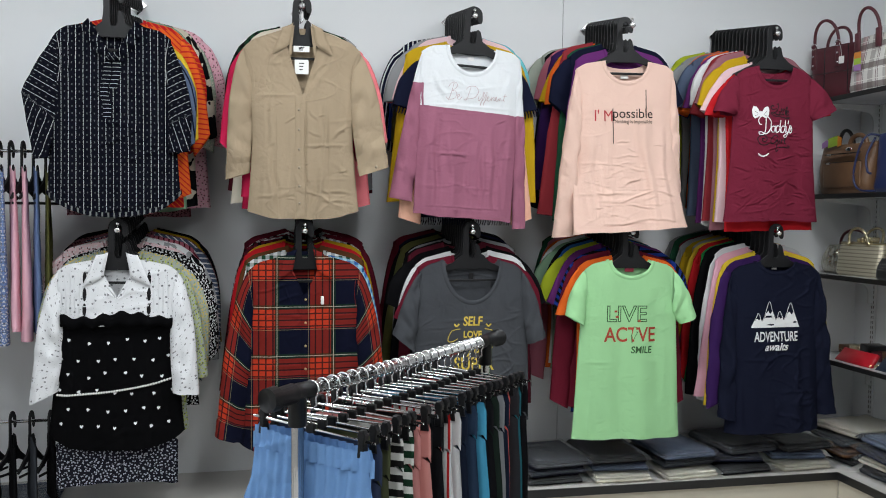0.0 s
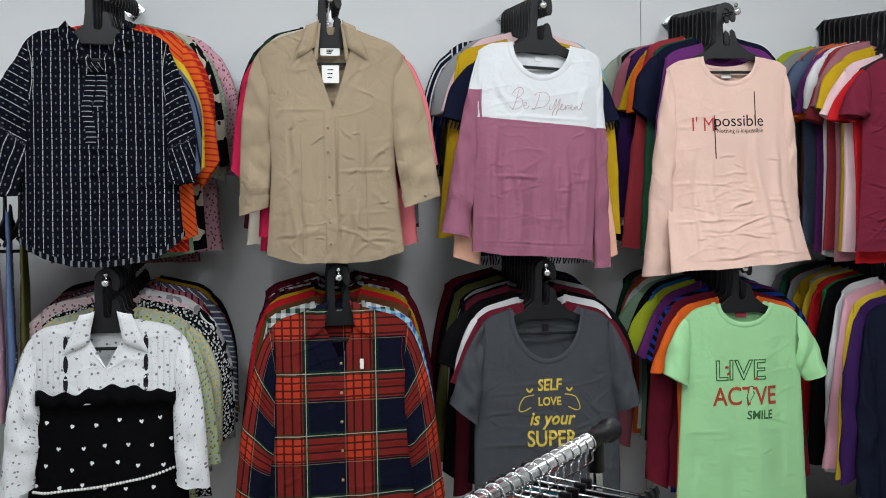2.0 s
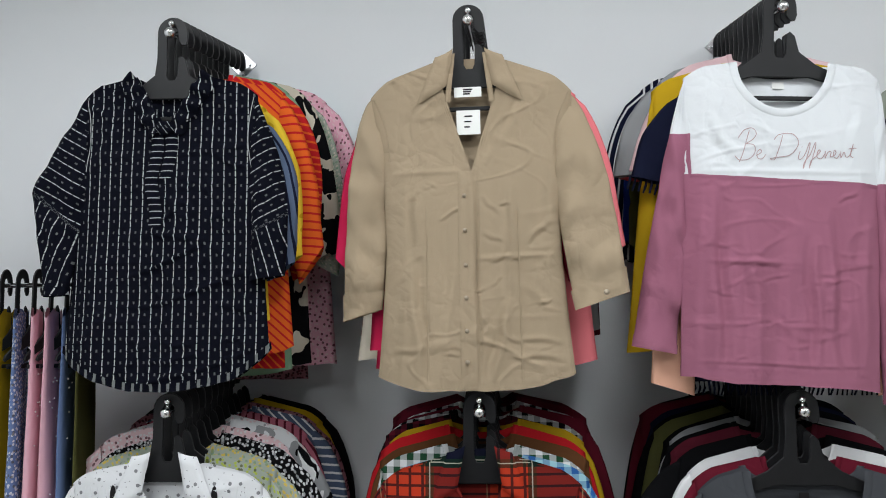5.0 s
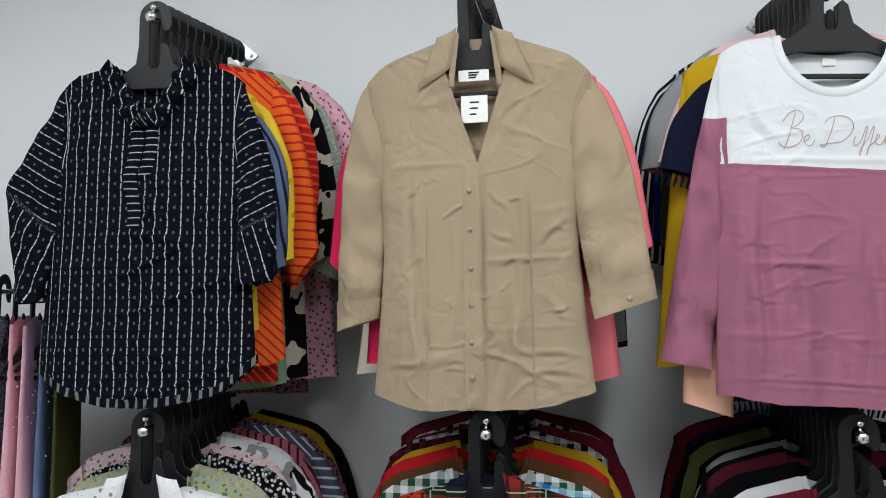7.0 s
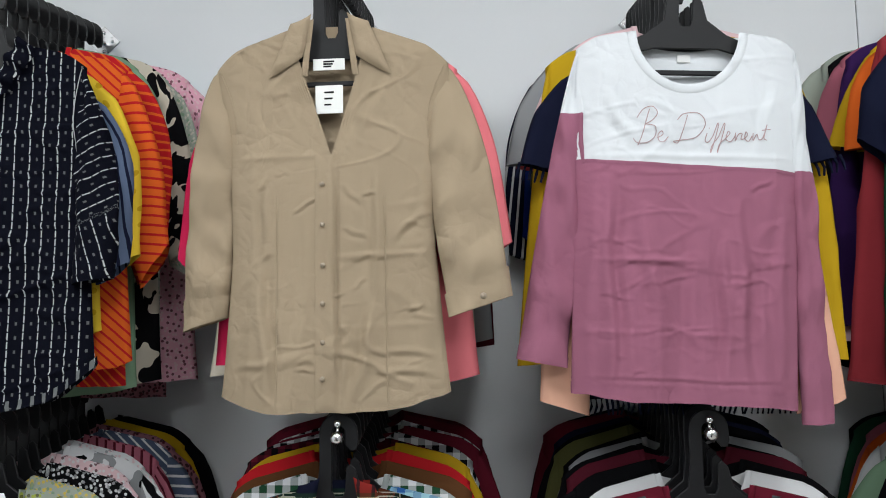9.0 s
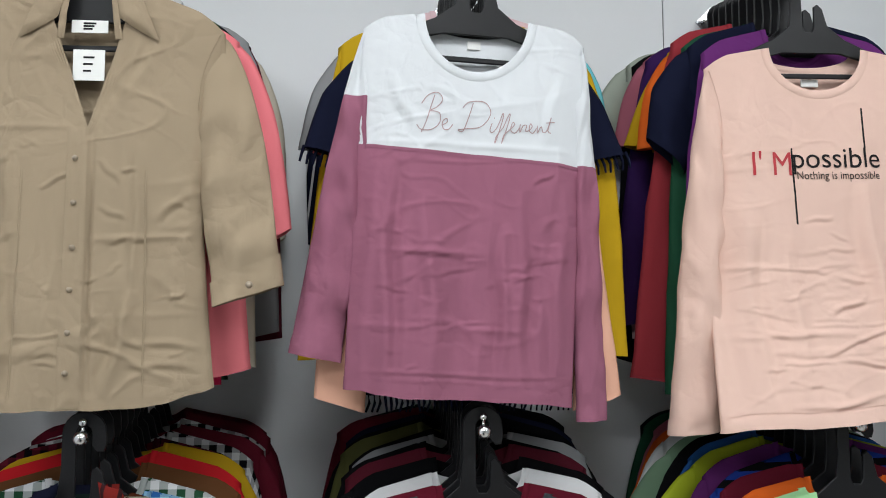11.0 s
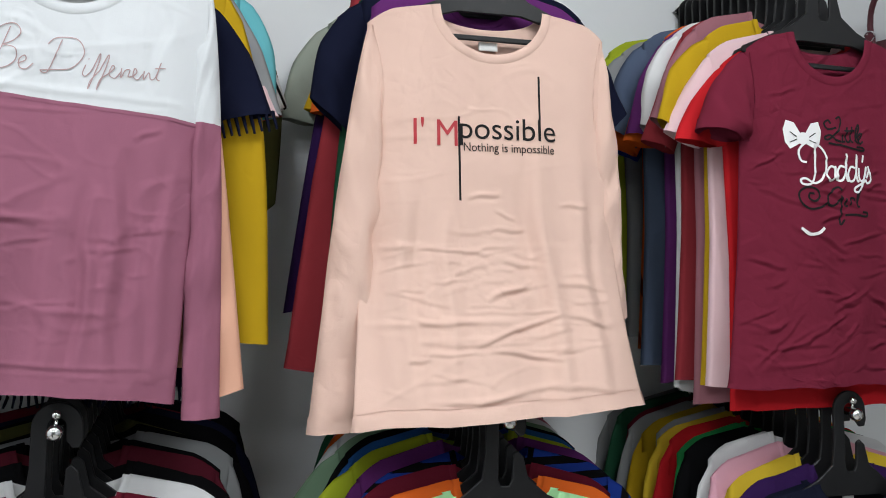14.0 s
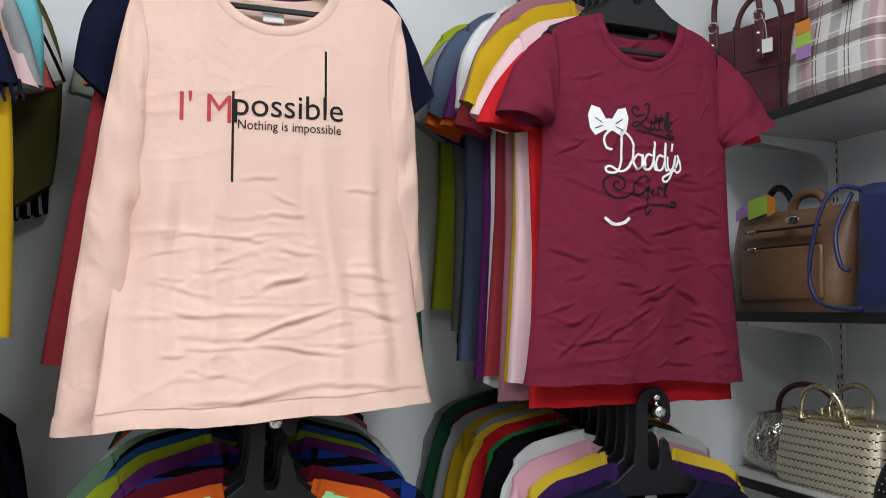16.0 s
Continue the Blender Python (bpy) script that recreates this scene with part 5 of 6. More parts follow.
lettering("is your", s, 0.005, -0.492, 0.042, M_GOLDP, g, 0.86, 0.25, "CENTER", bold=0.0012)
lettering("SUPER", s, 0.005, -0.560, 0.050, M_GOLDP, g, 0.8, 0.0, "CENTER", bold=0.0012)
for a in (-1, 1):
    stroke(s, [(a * 0.05, -0.395), (a * 0.085, -0.405), (a * 0.1, -0.44), (a * 0.085, -0.447), (a * 0.06, -0.435)], 0.0016, M_GOLDP, g)
    stroke(s, [(a * 0.055, -0.375), (a * 0.065, -0.385), (a * 0.075, -0.375)], 0.003, M_GOLDP, g)
part("neck_label", box(bmesh.new(), -0.010, 0.010, 0.006, 0.010, -0.200, -0.172, 0.002), M_INK, g, smooth=False)

# green tee
greenm = cloth("mint_jersey", (0.36, 0.67, 0.34), wear=0.06)
s = Shape(top=-0.122, neck=0.088, drop=0.068, back_drop=0.03, shoulder=0.203, slope=0.24, chest=0.212, waist=0.225, hem=0.242, length=0.75, depth=0.036, seed=53.4, soft=0.9, crinkle=0.4, lines=wrinkles(53, 22, 0.19, -0.85, -0.5, 12, 0.07, 0.0014))
g = front("green_tee", "light green short-sleeved tee with sporty slogan print", "t-shirt", 3, LOW_Z, s, greenm, (0.285, -0.352), (0.205, -0.395), (0.298, -0.352), (0.228, -0.390), bow=0.025, depth=0.03, roll=0.6)
hem_seam(s, g, greenm)
M_DGREEN = plain("print_green", (0.03, 0.10, 0.03), 0.6)
lv = lettering("LIVE", s, -0.112, -0.378, 0.066, M_DGREEN, g, 1.06, 0.0, bold=0.0022, name="outline_print")
lettering("LIVE", s, -0.112, -0.378, 0.066, greenm, g, 1.06, 0.0, bold=-0.0016, proud=0.0018)
lettering("ACT", s, -0.117, -0.462, 0.060, plain("print_brick", (0.38, 0.045, 0.02), 0.6), g, 0.88, bold=0.001)
lettering("VE", s, 0.030, -0.462, 0.060, bpy.data.materials["print_brick"], g, 0.88, bold=0.001)
patch(s, [(0.012, -0.400), (0.026, -0.400), (0.019, -0.424), (0.030, -0.424), (0.004, -0.470), (0.010, -0.438), (0.001, -0.438)], M_DGREEN, g, label="printed lightning bolt")
patch(s, [(0.0135, -0.403), (0.022, -0.403), (0.0155, -0.427), (0.025, -0.427), (0.009, -0.456), (0.0135, -0.435), (0.005, -0.435)], greenm, g, proud=0.0018)
lettering("SMILE", s, 0.000, -0.510, 0.028, M_DGREEN, g, 0.95, 0.1, bold=0.0008)
for px, pz in ((-0.068, -0.335), (-0.062, -0.358), (0.035, -0.375)):
    patch(s, [(px + (0.008 if k % 2 == 0 else 0.0033) * math.sin(k * math.pi / 5), pz + (0.008 if k % 2 == 0 else 0.0033) * math.cos(k * math.pi / 5)) for k in range(10)], bpy.data.materials["print_brick"], g, proud=0.003, label="small printed star")
part("neck_label", box(bmesh.new(), -0.020, 0.020, 0.006, 0.010, -0.172, -0.155, 0.002), plain("red_label", (0.45, 0.04, 0.08), 0.6), g, smooth=False)

# navy long-sleeved tee
navym = cloth("navy_jersey", (0.010, 0.012, 0.026), wear=0.08)
s = Shape(top=-0.130, neck=0.080, drop=0.045, back_drop=0.02, shoulder=0.210, slope=0.22, chest=0.205, waist=0.215, hem=0.228, length=0.745, depth=0.036, seed=59.2, soft=1.5)
g = front("navy_tee", "navy long-sleeved tee with white mountain print", "t-shirt", 4, LOW_Z, s, navym, (0.265, -0.80), (0.185, -0.82), (0.318, -0.805), (0.225, -0.81), bow=0.02, depth=0.028, fwd_r=-0.01)
hem_seam(s, g, navym)
for px, h, w in ((-0.095, 0.062, 0.032), (-0.040, 0.112, 0.044), (0.012, 0.070, 0.034), (0.065, 0.105, 0.044)):
    patch(s, [(px - w, -0.415), (px + w, -0.415), (px + w * 0.36, -0.415 + h * 0.62), (px + w * 0.12, -0.415 + h * 0.52), (px - w * 0.1, -0.415 + h * 0.64), (px - w * 0.36, -0.415 + h * 0.56)], M_WHITE, g, label="white printed mountain")
    stroke(s, [(px - w, -0.415), (px - w * 0.4, -0.415 + h * 0.6), (px, -0.415 + h), (px + w * 0.4, -0.415 + h * 0.6), (px + w, -0.415)], 0.0013, M_WHITE, g)
lettering("ADVENTURE", s, -0.112, -0.475, 0.042, M_WHITE, g, 0.62, bold=0.0012)
lettering("awaits", s, -0.062, -0.515, 0.033, M_WHITE, g, 0.95, 0.35, bold=0.0012)
part("neck_label", box(bmesh.new(), -0.012, 0.012, 0.006, 0.010, -0.165, -0.150, 0.002), M_LABEL, g, smooth=False)

# ---- garment rack with trousers ----
RA, RB = Vector((-0.035, 1.520, 1.152)), Vector((0.605, 2.222, 1.145))
RD = (RB - RA).normalized()
RYAW = math.degrees(math.atan2(RD.y, RD.x))
RL = (RB - RA).length
M_BLACKP = plain("black_connector", (0.006, 0.006, 0.007), 0.42, 0, 0.3, 20, spec=0.25)
rack = empty("garment_rack", pose(RA.x, RA.y, 0, 0, 0, RYAW), "chrome garment rack with black plastic connectors on the floor", "rack")
part("top_rail", tube(bmesh.new(), [(0.10, 0, 1.150), (RL / 2, 0, 1.150), (RL - 0.10, 0, 1.150)], 0.0150, 18), M_CHROME, rack, "shiny chrome rail")
for a, sg in ((0.0, 1), (RL, -1)):
    part("connector", tube(bmesh.new(), [(a, 0, 1.150), (a + sg * 0.022, 0, 1.150), (a + sg * 0.024, 0, 1.150), (a + sg * 0.07, 0, 1.150), (a + sg * 0.075, 0, 1.150), (a + sg * 0.125, 0, 1.150)], [0.0235, 0.0245, 0.019, 0.021, 0.0185, 0.0175], 18), M_BLACKP, rack, "black plastic tee connector")
    part("socket", tube(bmesh.new(), [(a + sg * 0.085, 0, 1.142), (a + sg * 0.085, 0, 1.085), (a + sg * 0.085, 0, 1.083)], [0.0185, 0.0185, 0.016], 16), M_BLACKP, rack)
    part("post", tube(bmesh.new(), [(a + sg * 0.085, 0, 1.085), (a + sg * 0.085, 0, 0.6), (a + sg * 0.085, 0, 0.10)], 0.0128, 16), M_CHROME, rack, "chrome upright tube")
    part("foot_bar", tube(bmesh.new(), [(a + sg * 0.085, -0.25, 0.085), (a + sg * 0.085, 0, 0.085), (a + sg * 0.085, 0.25, 0.085)], 0.0128, 14), M_CHROME, rack)
    for q in (-0.24, 0.24):
        part("caster", tube(bmesh.new(), [(a + sg * 0.085 - 0.012, q, 0.036), (a + sg * 0.085 + 0.012, q, 0.036)], 0.036, 16), M_BLACKP, rack)
part("low_bar", tube(bmesh.new(), [(0.085, 0, 0.11), (RL / 2, 0, 0.11), (RL - 0.085, 0, 0.11)], 0.011, 12), M_CHROME, rack)

clip = empty("clip_hanger", pose(0, 0, 0), "chrome skirt hanger with black clips on the rack", "hanger", "clip hangers on the rack")
hook = [(0.0, 0.0, -0.072), (0.0, 0.0, -0.042), (0.013, 0.0, -0.030)]
for k in range(10):
    a = -0.9 + (math.pi + 1.1) * k / 9
    hook.append((0.0185 * math.cos(a), 0.0, 0.0185 * math.sin(a)))
part("hook", tube(bmesh.new(), hook, 0.0019, 8), M_CHROME, clip, "bent chrome wire hook")
part("bar", tube(bmesh.new(), [(-0.165, 0, -0.080), (0, 0, -0.080), (0.165, 0, -0.080)], 0.0028, 8), M_CHROME, clip)
part("hub", box(bmesh.new(), -0.012, 0.012, -0.005, 0.005, -0.088, -0.068, 0.003), M_BLACKP, clip, smooth=False)
for q in (-0.135, 0.135):
    part("clip", plate(bmesh.new(), [(q - 0.010, -0.068), (q - 0.005, -0.058), (q + 0.005, -0.058), (q + 0.010, -0.068), (q + 0.007, -0.085), (q + 0.010, -0.114), (q - 0.010, -0.114), (q - 0.007, -0.085)], -0.0075, 0.0075, 0.002), M_BLACKP, clip, "black spring clip", smooth=False)

TROUSERS = [("light blue", (0.16, 0.32, 0.62), "denim", (0.26, 0.44, 0.74), 1), ("dark denim", (0.03, 0.04, 0.08), "denim", (0.06, 0.08, 0.13), 0), ("olive", (0.075, 0.085, 0.045), "", (0, 0, 0), 0), ("black-and-white striped", (0.015, 0.015, 0.015), "hstripe", (0.6, 0.6, 0.58), 0), ("green-and-white striped", (0.70, 0.71, 0.68), "hstripe", (0.012, 0.04, 0.022), 0), ("pink", (0.55, 0.23, 0.22), "", (0, 0, 0), 0), ("salmon pink", (0.60, 0.26, 0.24), "", (0, 0, 0), 0)]
TROUSERS += [("black", (0.01, 0.01, 0.012), "", (0, 0, 0), 0), ("black", (0.012, 0.012, 0.014), "", (0, 0, 0), 0), ("white and red", (0.65, 0.65, 0.65), "vstripe", (0.4, 0.02, 0.02), 0), ("white", (0.62, 0.63, 0.64), "", (0, 0, 0), 0), ("navy", (0.012, 0.018, 0.035), "", (0, 0, 0), 0), ("navy denim", (0.02, 0.035, 0.07), "denim", (0.04, 0.07, 0.12), 0), ("sky blue", (0.07, 0.33, 0.52), "", (0, 0, 0), 0), ("black", (0.012, 0.012, 0.014), "", (0, 0, 0), 0), ("dark green", (0.015, 0.025, 0.02), "", (0, 0, 0), 0), ("heather grey", (0.24, 0.25, 0.27), "", (0, 0, 0), 0), ("navy", (0.014, 0.018, 0.032), "", (0, 0, 0), 0), ("coral", (0.50, 0.10, 0.09), "", (0, 0, 0), 0), ("charcoal", (0.03, 0.03, 0.035), "", (0, 0, 0), 0), ("teal", (0.02, 0.12, 0.15), "", (0, 0, 0), 0), ("black", (0.012, 0.012, 0.014), "", (0, 0, 0), 0)]
first_clip = True
for k, (word, c, pat, c2, gathered) in enumerate(TROUSERS):
    rnd = random.Random(900 + k)
    a = 0.128 + (RL - 0.256) * k / (len(TROUSERS) - 1)
    p = RA + RD * a
    m = pose(p.x, p.y, 1.1495, 0, rnd.uniform(-1.5, 1.5), RYAW - 90 + rnd.uniform(-5, 5)) @ pose(0, 0, -0.0015)
    if first_clip:
        clip.matrix_world = m
        first_clip = False
    else:
        copy_thing(clip, m)
    mat = cloth("trousers_" + word.replace(" ", "_").replace("-", "_") + ("_gathered" if gathered else ""), c, pat, c2, crease=2.5 if gathered else 1.0, crumple=0.9 if gathered else 0.3)
    nm = "shorts" if gathered else "trousers"
    t = empty(nm, m, f"{word} {nm} clipped to a hanger on the rack", "trousers", "trousers on the rack")
    L = 0.42 if gathered else rnd.uniform(0.62, 0.80)
    w = 0.152 + rnd.uniform(-0.008, 0.012)
    sh = Shape(top=-0.094, neck=w * 0.97, drop=0.006, back_drop=0.0, shoulder=w, slope=0.0, chest=w * 1.06 + 0.03 * gathered, waist=w * 1.10 + 0.05 * gathered, hem=w * 1.05 + 0.07 * gathered, length=L, depth=0.015 + 0.010 * gathered, seed=70 + k * 2.3, soft=0.9 + 0.5 * gathered)
    for sg in (-1, 1):
        whole = body_mesh(sh, 90 if gathered else 12, 22, 0.0, 0.90)
        for v in whole.verts:
            v.co.x = sg * (abs(v.co.x) if v.co.x * sg > 0 else 0.004)
        bmesh.ops.remove_doubles(whole, verts=whole.verts, dist=0.0002)
        if gathered:
            for v in whole.verts:
                v.co.y += 0.006 * math.sin(v.co.x * 230 + 3 * math.sin(v.co.z * 9)) * min(1.0, 0.4 - v.co.z) * (1 if v.co.y < 0 else -1)
        part("leg", whole, mat, t)
    wb = body_mesh(sh, 60 if gathered else 30, 6, 0.90, 1.0, 0.02)
    if gathered:
        for v in wb.verts:
            v.co.y += 0.004 * math.sin(v.co.x * 300) * (1 if v.co.y < 0 else -1)
    part("waistband", wb, mat, t)

# ---- clothes on the side wall ----
def side_arm(y, z, reach):
    e = empty("faceout_rail", pose(LEFT_X + 0.0005, y, z), "chrome display arm on the side wall, full of hangers", "rail", "wall display arms")
    part("wall_plate", box(bmesh.new(), 0, 0.004, -0.03, 0.03, -0.03, 0.03, 0.001), M_STEEL, e, smooth=False)
    part("rod", tube(bmesh.new(), [(0.004, 0, -0.005), (reach * 0.5, 0, -0.005), (reach, 0, -0.005)], 0.0062, 10), M_CHROME, e)
    part("end_ball", ball(bmesh.new(), (reach, 0, -0.005), 0.012), M_CHROME, e)


SIDE = [("rose", "floral", "pink"), ("crimson", "", ""), ("mauve", "floral", "pink"), ("brown", "", ""), ("violet", "floral", "pink"), ("pink", "floral", "violet"), ("slate", "floral", "palepink"), ("mauve", "gingham", "violet"), ("pink", "floral", "mauve"), ("rose", "floral", "palepink"), ("jeansblue", "denim", "grey"), ("mustard", "", ""), ("jeansblue", "floral", "white"), ("pink", "denim", "palepink"), ("pink", "denim", "palepink"), ("jeansblue", "denim", "slate"), ("olive", "", "")]
LOW_SIDE = [("black", "", ""), ("navy", "", ""), ("maroon", "", ""), ("wine", "", ""), ("jeansblue", "denim", "lightblue"), ("cream", "", ""), ("mustard", "", ""), ("black", "", ""), ("black", "", ""), ("charcoal", "", ""), ("black", "", "")]
for tier, (zt, n, L) in enumerate(((1.735, 17, 0.68), (0.700, 11, 0.50))):
    side_arm(3.30, zt, 0.76)
    for k in range(n):
        rnd = random.Random(400 + k + 50 * tier)
        c, pat, c2 = SIDE[k] if tier == 0 else LOW_SIDE[k]
        x = LEFT_X + 0.045 + 0.68 * k / (n - 1)
        m = pose(x, 3.30, zt, 0, rnd.uniform(-2, 2), 112 + rnd.uniform(-7, 5))
        hang(pose(x, 3.30, zt, 0, 0, 68 + rnd.uniform(-9, 9)) @ Matrix.Diagonal((0.46, 1, 1, 1)))
        mat = cloth("side_" + "_".join((pat or "plain", c, c2)), C[c], pat, C.get(c2, (0.6, 0.6, 0.6)))
        t = empty("jeans" if pat == "denim" else "scarf", m, f"{WORD.get(c, c)} {'beaded jeans' if pat == 'denim' else 'long cloth'} hanging folded from a black hanger", "jeans" if pat == "denim" else "cloth", "clothes on the side wall")
        w = rnd.uniform(0.070, 0.095)
        sh = Shape(top=-0.062, neck=w * 0.5, drop=0.01, back_drop=0.0, shoulder=w, slope=0.15, chest=w * 1.02, waist=w, hem=w * 1.05, length=L - rnd.uniform(0, 0.08), depth=0.018, seed=130 + k * 1.9 + tier * 40, soft=0.8)
        part("cloth", body_mesh(sh, 14, 20), mat, t)
        if pat == "denim" and tier == 0:
            bm = bmesh.new()
            for q in range(14):
                zz = -0.15 - rnd.random() * 0.5
                xx = -w * 0.85 + rnd.random() * w * 0.6
                bmesh.ops.create_icosphere(bm, subdivisions=1, radius=0.0022, matrix=Matrix.Translation((xx, sh.y_front(xx, zz) - 0.002, zz)))
            tagged(part("beads", bm, bpy.data.materials["pearl"], t), kind="stuff")

# ---- bag shelves on the side wall ----
SHELF_X0, SHELF_Y0, SHELF_Y1 = 2.555, 0.9, 3.60
for y in (3.48, 2.58, 1.68):
    up = empty("shelf_upright", pose(RIGHT_X - 0.0005, y, 0.45), "white slotted steel shelf upright on the wall", "upright", "shelf uprights")
    part("channel", box(bmesh.new(), -0.012, 0.0, -0.014, 0.014, 0, 2.0, 0.001), M_BRACKET, up, smooth=False)
    sl = bmesh.new()
    for k in range(78):
        for q in (-0.006, 0.006):
            box(sl, -0.0126, -0.0119, q - 0.0018, q + 0.0018, 0.03 + k * 0.025, 0.043 + k * 0.025)
    tagged(part("slots", sl, M_SLOT, up, smooth=False), kind="stuff")
SHELVES = (2.078, 1.617, 1.232, 0.825)
for z in SHELVES:
    sh = empty("wall_shelf", pose(0, 0, z), "grey shelf board with black front edge on white brackets", "shelf", "bag shelves")
    part("board", box(bmesh.new(), SHELF_X0, RIGHT_X - 0.014, SHELF_Y0, SHELF_Y1, -0.018, 0.0, 0.001), M_SHELF, sh, smooth=False)
    part("front_edge", box(bmesh.new(), SHELF_X0 - 0.008, SHELF_X0 - 0.0005, SHELF_Y0, SHELF_Y1, -0.020, 0.002, 0.001), M_EDGE, sh, "black edge strip", smooth=False)
    for y in (3.48, 2.58, 1.68):
        out = [(RIGHT_X - 0.0135, -0.0185), (SHELF_X0 + 0.03, -0.0185), (SHELF_X0 + 0.03, -0.030)]
        for k in range(9):
            a = math.pi / 2 * k / 8
            out.append((RIGHT_X - 0.095 + 0.055 * math.sin(a), -0.105 + 0.055 * math.cos(a)))
        out += [(RIGHT_X - 0.040, -0.15), (RIGHT_X - 0.0135, -0.15)]
        part("bracket", plate(bmesh.new(), out, y - 0.005, y + 0.005), M_BRACKET, sh, "curved white steel bracket", smooth=False)


def leather(name, col, rough=0.42, var=0.25, sc=14.0):
    return plain(name, col, rough, 0, var, sc, 0.35, 260, 0.0012, spec=0.4)


def bag_body(w, h, d, top=0.85, taper=0.7, seed=0.0, n=10, sag=0.01, bulge=0.012):
    """A soft bag standing on its base: across x (w), deep y (d), tall z (h). top: width at the top; taper: depth at the top."""
    bm = bmesh.new()
    rows = []
    N = 36
    for j in range(n + 3):
        v = min(1.0, j / n)
        kw, kd = 1 + (top - 1) * v, 1 + (taper - 1) * v
        if j == 0:
            kw, kd = kw * 0.94, kd * 0.90
        zz = h * v
        inset = 1.0
        if j == n + 1:
            inset, zz = 0.93, h - 0.001
        if j == n + 2:
            inset, zz = 0.90, h - 0.03
        row = []
        for i in range(N):
            a = math.tau * i / N
            ca, sa = math.cos(a), math.sin(a)
            e = 0.30
            x = math.copysign(abs(ca) ** e, ca) * w / 2 * kw * inset
            y = math.copysign(abs(sa) ** e, sa) * d / 2 * kd * inset
            puff = bulge * math.sin(math.pi * min(1, v * 0.95 + 0.05))
            x += math.copysign(puff * 0.5, ca) * abs(ca)
            y += math.copysign(puff, sa) * abs(sa)
            o = noise.noise((x * 9 + seed, y * 9, zz * 9)) * sag
            row.append(bm.verts.new((x + o * 0.4 * ca, y + o * sa, zz - (sag * 0.8 * abs(noise.noise((x * 7, seed, y * 7))) if v == 1 else 0))))
        rows.append(row)
    for a, b in zip(rows, rows[1:]):
        for i in range(N):
            bm.faces.new((a[i], a[(i + 1) % N], b[(i + 1) % N], b[i]))
    bm.faces.new(rows[0][::-1])
    bm.faces.new(rows[-1])
    return bm


def arch(bm, x0, x1, y, z, h, r, lean=0.0, flat=1.0):
    """A bag handle: an arch between two points."""
    pts = []
    for k in range(17):
        a = math.pi * k / 16
        pts.append(((x0 + x1) / 2 - (x1 - x0) / 2 * math.cos(a), y - lean * math.sin(a), z + h * math.sin(a) ** 0.8))
    tube(bm, pts, r, 8)
    return bm


def smooth_line(pts, n=6):
    """A soft curve through points."""
    out, k = [], len(pts)
    for i in range(k - 1):
        p0, p1, p2, p3 = (Vector(pts[max(0, min(k - 1, i + d))]) for d in (-1, 0, 1, 2))
        for j in range(n):
            t = j / n
            out.append(0.5 * ((2 * p1) + (p2 - p0) * t + (2 * p0 - 5 * p1 + 4 * p2 - p3) * t * t + (3 * p1 - p0 - 3 * p2 + p3) * t ** 3))
    return out + [Vector(pts[-1])]


def bag_pose(y, z, yaw=0.0, x=2.68, tilt=0.0):
    """A bag whose front (-y of its own) faces the shop from the side wall."""
    return pose(x, y, z, 0, 0, -90 + yaw) @ pose(0, 0, 0, tilt)


M_BURG = leather("burgundy_leather", (0.085, 0.016, 0.024))
M_BROWN = leather("brown_leather", (0.16, 0.085, 0.045), 0.38, 0.45, 9)
M_BLUEL = leather("blue_leather", (0.018, 0.026, 0.085), 0.40, 0.15)
M_BLKL = leather("black_leather", (0.010, 0.010, 0.011), 0.35, 0.2)
M_GOLDM = plain("gold_metal", (0.75, 0.60, 0.32), 0.22, 1.0, 0.1)
M_GOLDL = plain("pale_gold_leather", (0.62, 0.54, 0.36), 0.26, 0.85, 0.2, 30, 0.5, 90, 0.003)
M_SILVER = plain("silver_foil", (0.60, 0.58, 0.50), 0.20, 0.9, 0.2, 12, 1.0, 28, 0.02)
M_REDL = leather("red_leather", (0.42, 0.012, 0.022), 0.35, 0.1)
M_DARKB = leather("dark_blue_leather", (0.012, 0.022, 0.045), 0.4, 0.1)
M_LIME = plain("tag_green", (0.36, 0.55, 0.06), 0.5)
M_ORANGE = plain("tag_orange", (0.70, 0.24, 0.03), 0.5)
M_PURPLE = plain("tag_purple", (0.38, 0.20, 0.48), 0.5)
m2, t2, b2 = nodes_of("white_brown_check", 0.5)
co = t2.nodes.new("ShaderNodeTexCoord")
sp = t2.nodes.new("ShaderNodeSeparateXYZ")
link(t2, co.outputs["Object"], sp.inputs[0])
ux, uz = sp.outputs[0], sp.outputs[2]
base = mixc(t2, mth(t2, "MULTIPLY", band(t2, ux, 0.085, 0.0, 0.03), 0.7), (0.68, 0.67, 0.64), (0.30, 0.28, 0.27))
base = mixc(t2, mth(t2, "MULTIPLY", band(t2, ux, 0.17, 0.10, 0.035), 0.6), base, (0.45, 0.22, 0.24))
base = mixc(t2, mth(t2, "MULTIPLY", band(t2, uz, 0.090, 0.015, 0.026), 0.72), base, (0.09, 0.055, 0.05))
base = mixc(t2, mth(t2, "MAXIMUM", band(t2, ux, 0.085, 0.045, 0.003), band(t2, ux, 0.085, 0.055, 0.003)), base, (0.15, 0.10, 0.11))
base = mixc(t2, mth(t2, "MAXIMUM", band(t2, uz, 0.090, 0.005, 0.003), band(t2, uz, 0.090, 0.052, 0.003)), base, (0.75, 0.74, 0.70))
link(t2, base, b2.inputs["Base Color"])
bump(t2, b2, noise_tex(t2, co.outputs["Object"], 500, 2), 0.3, 0.001)
M_CHECK = m2
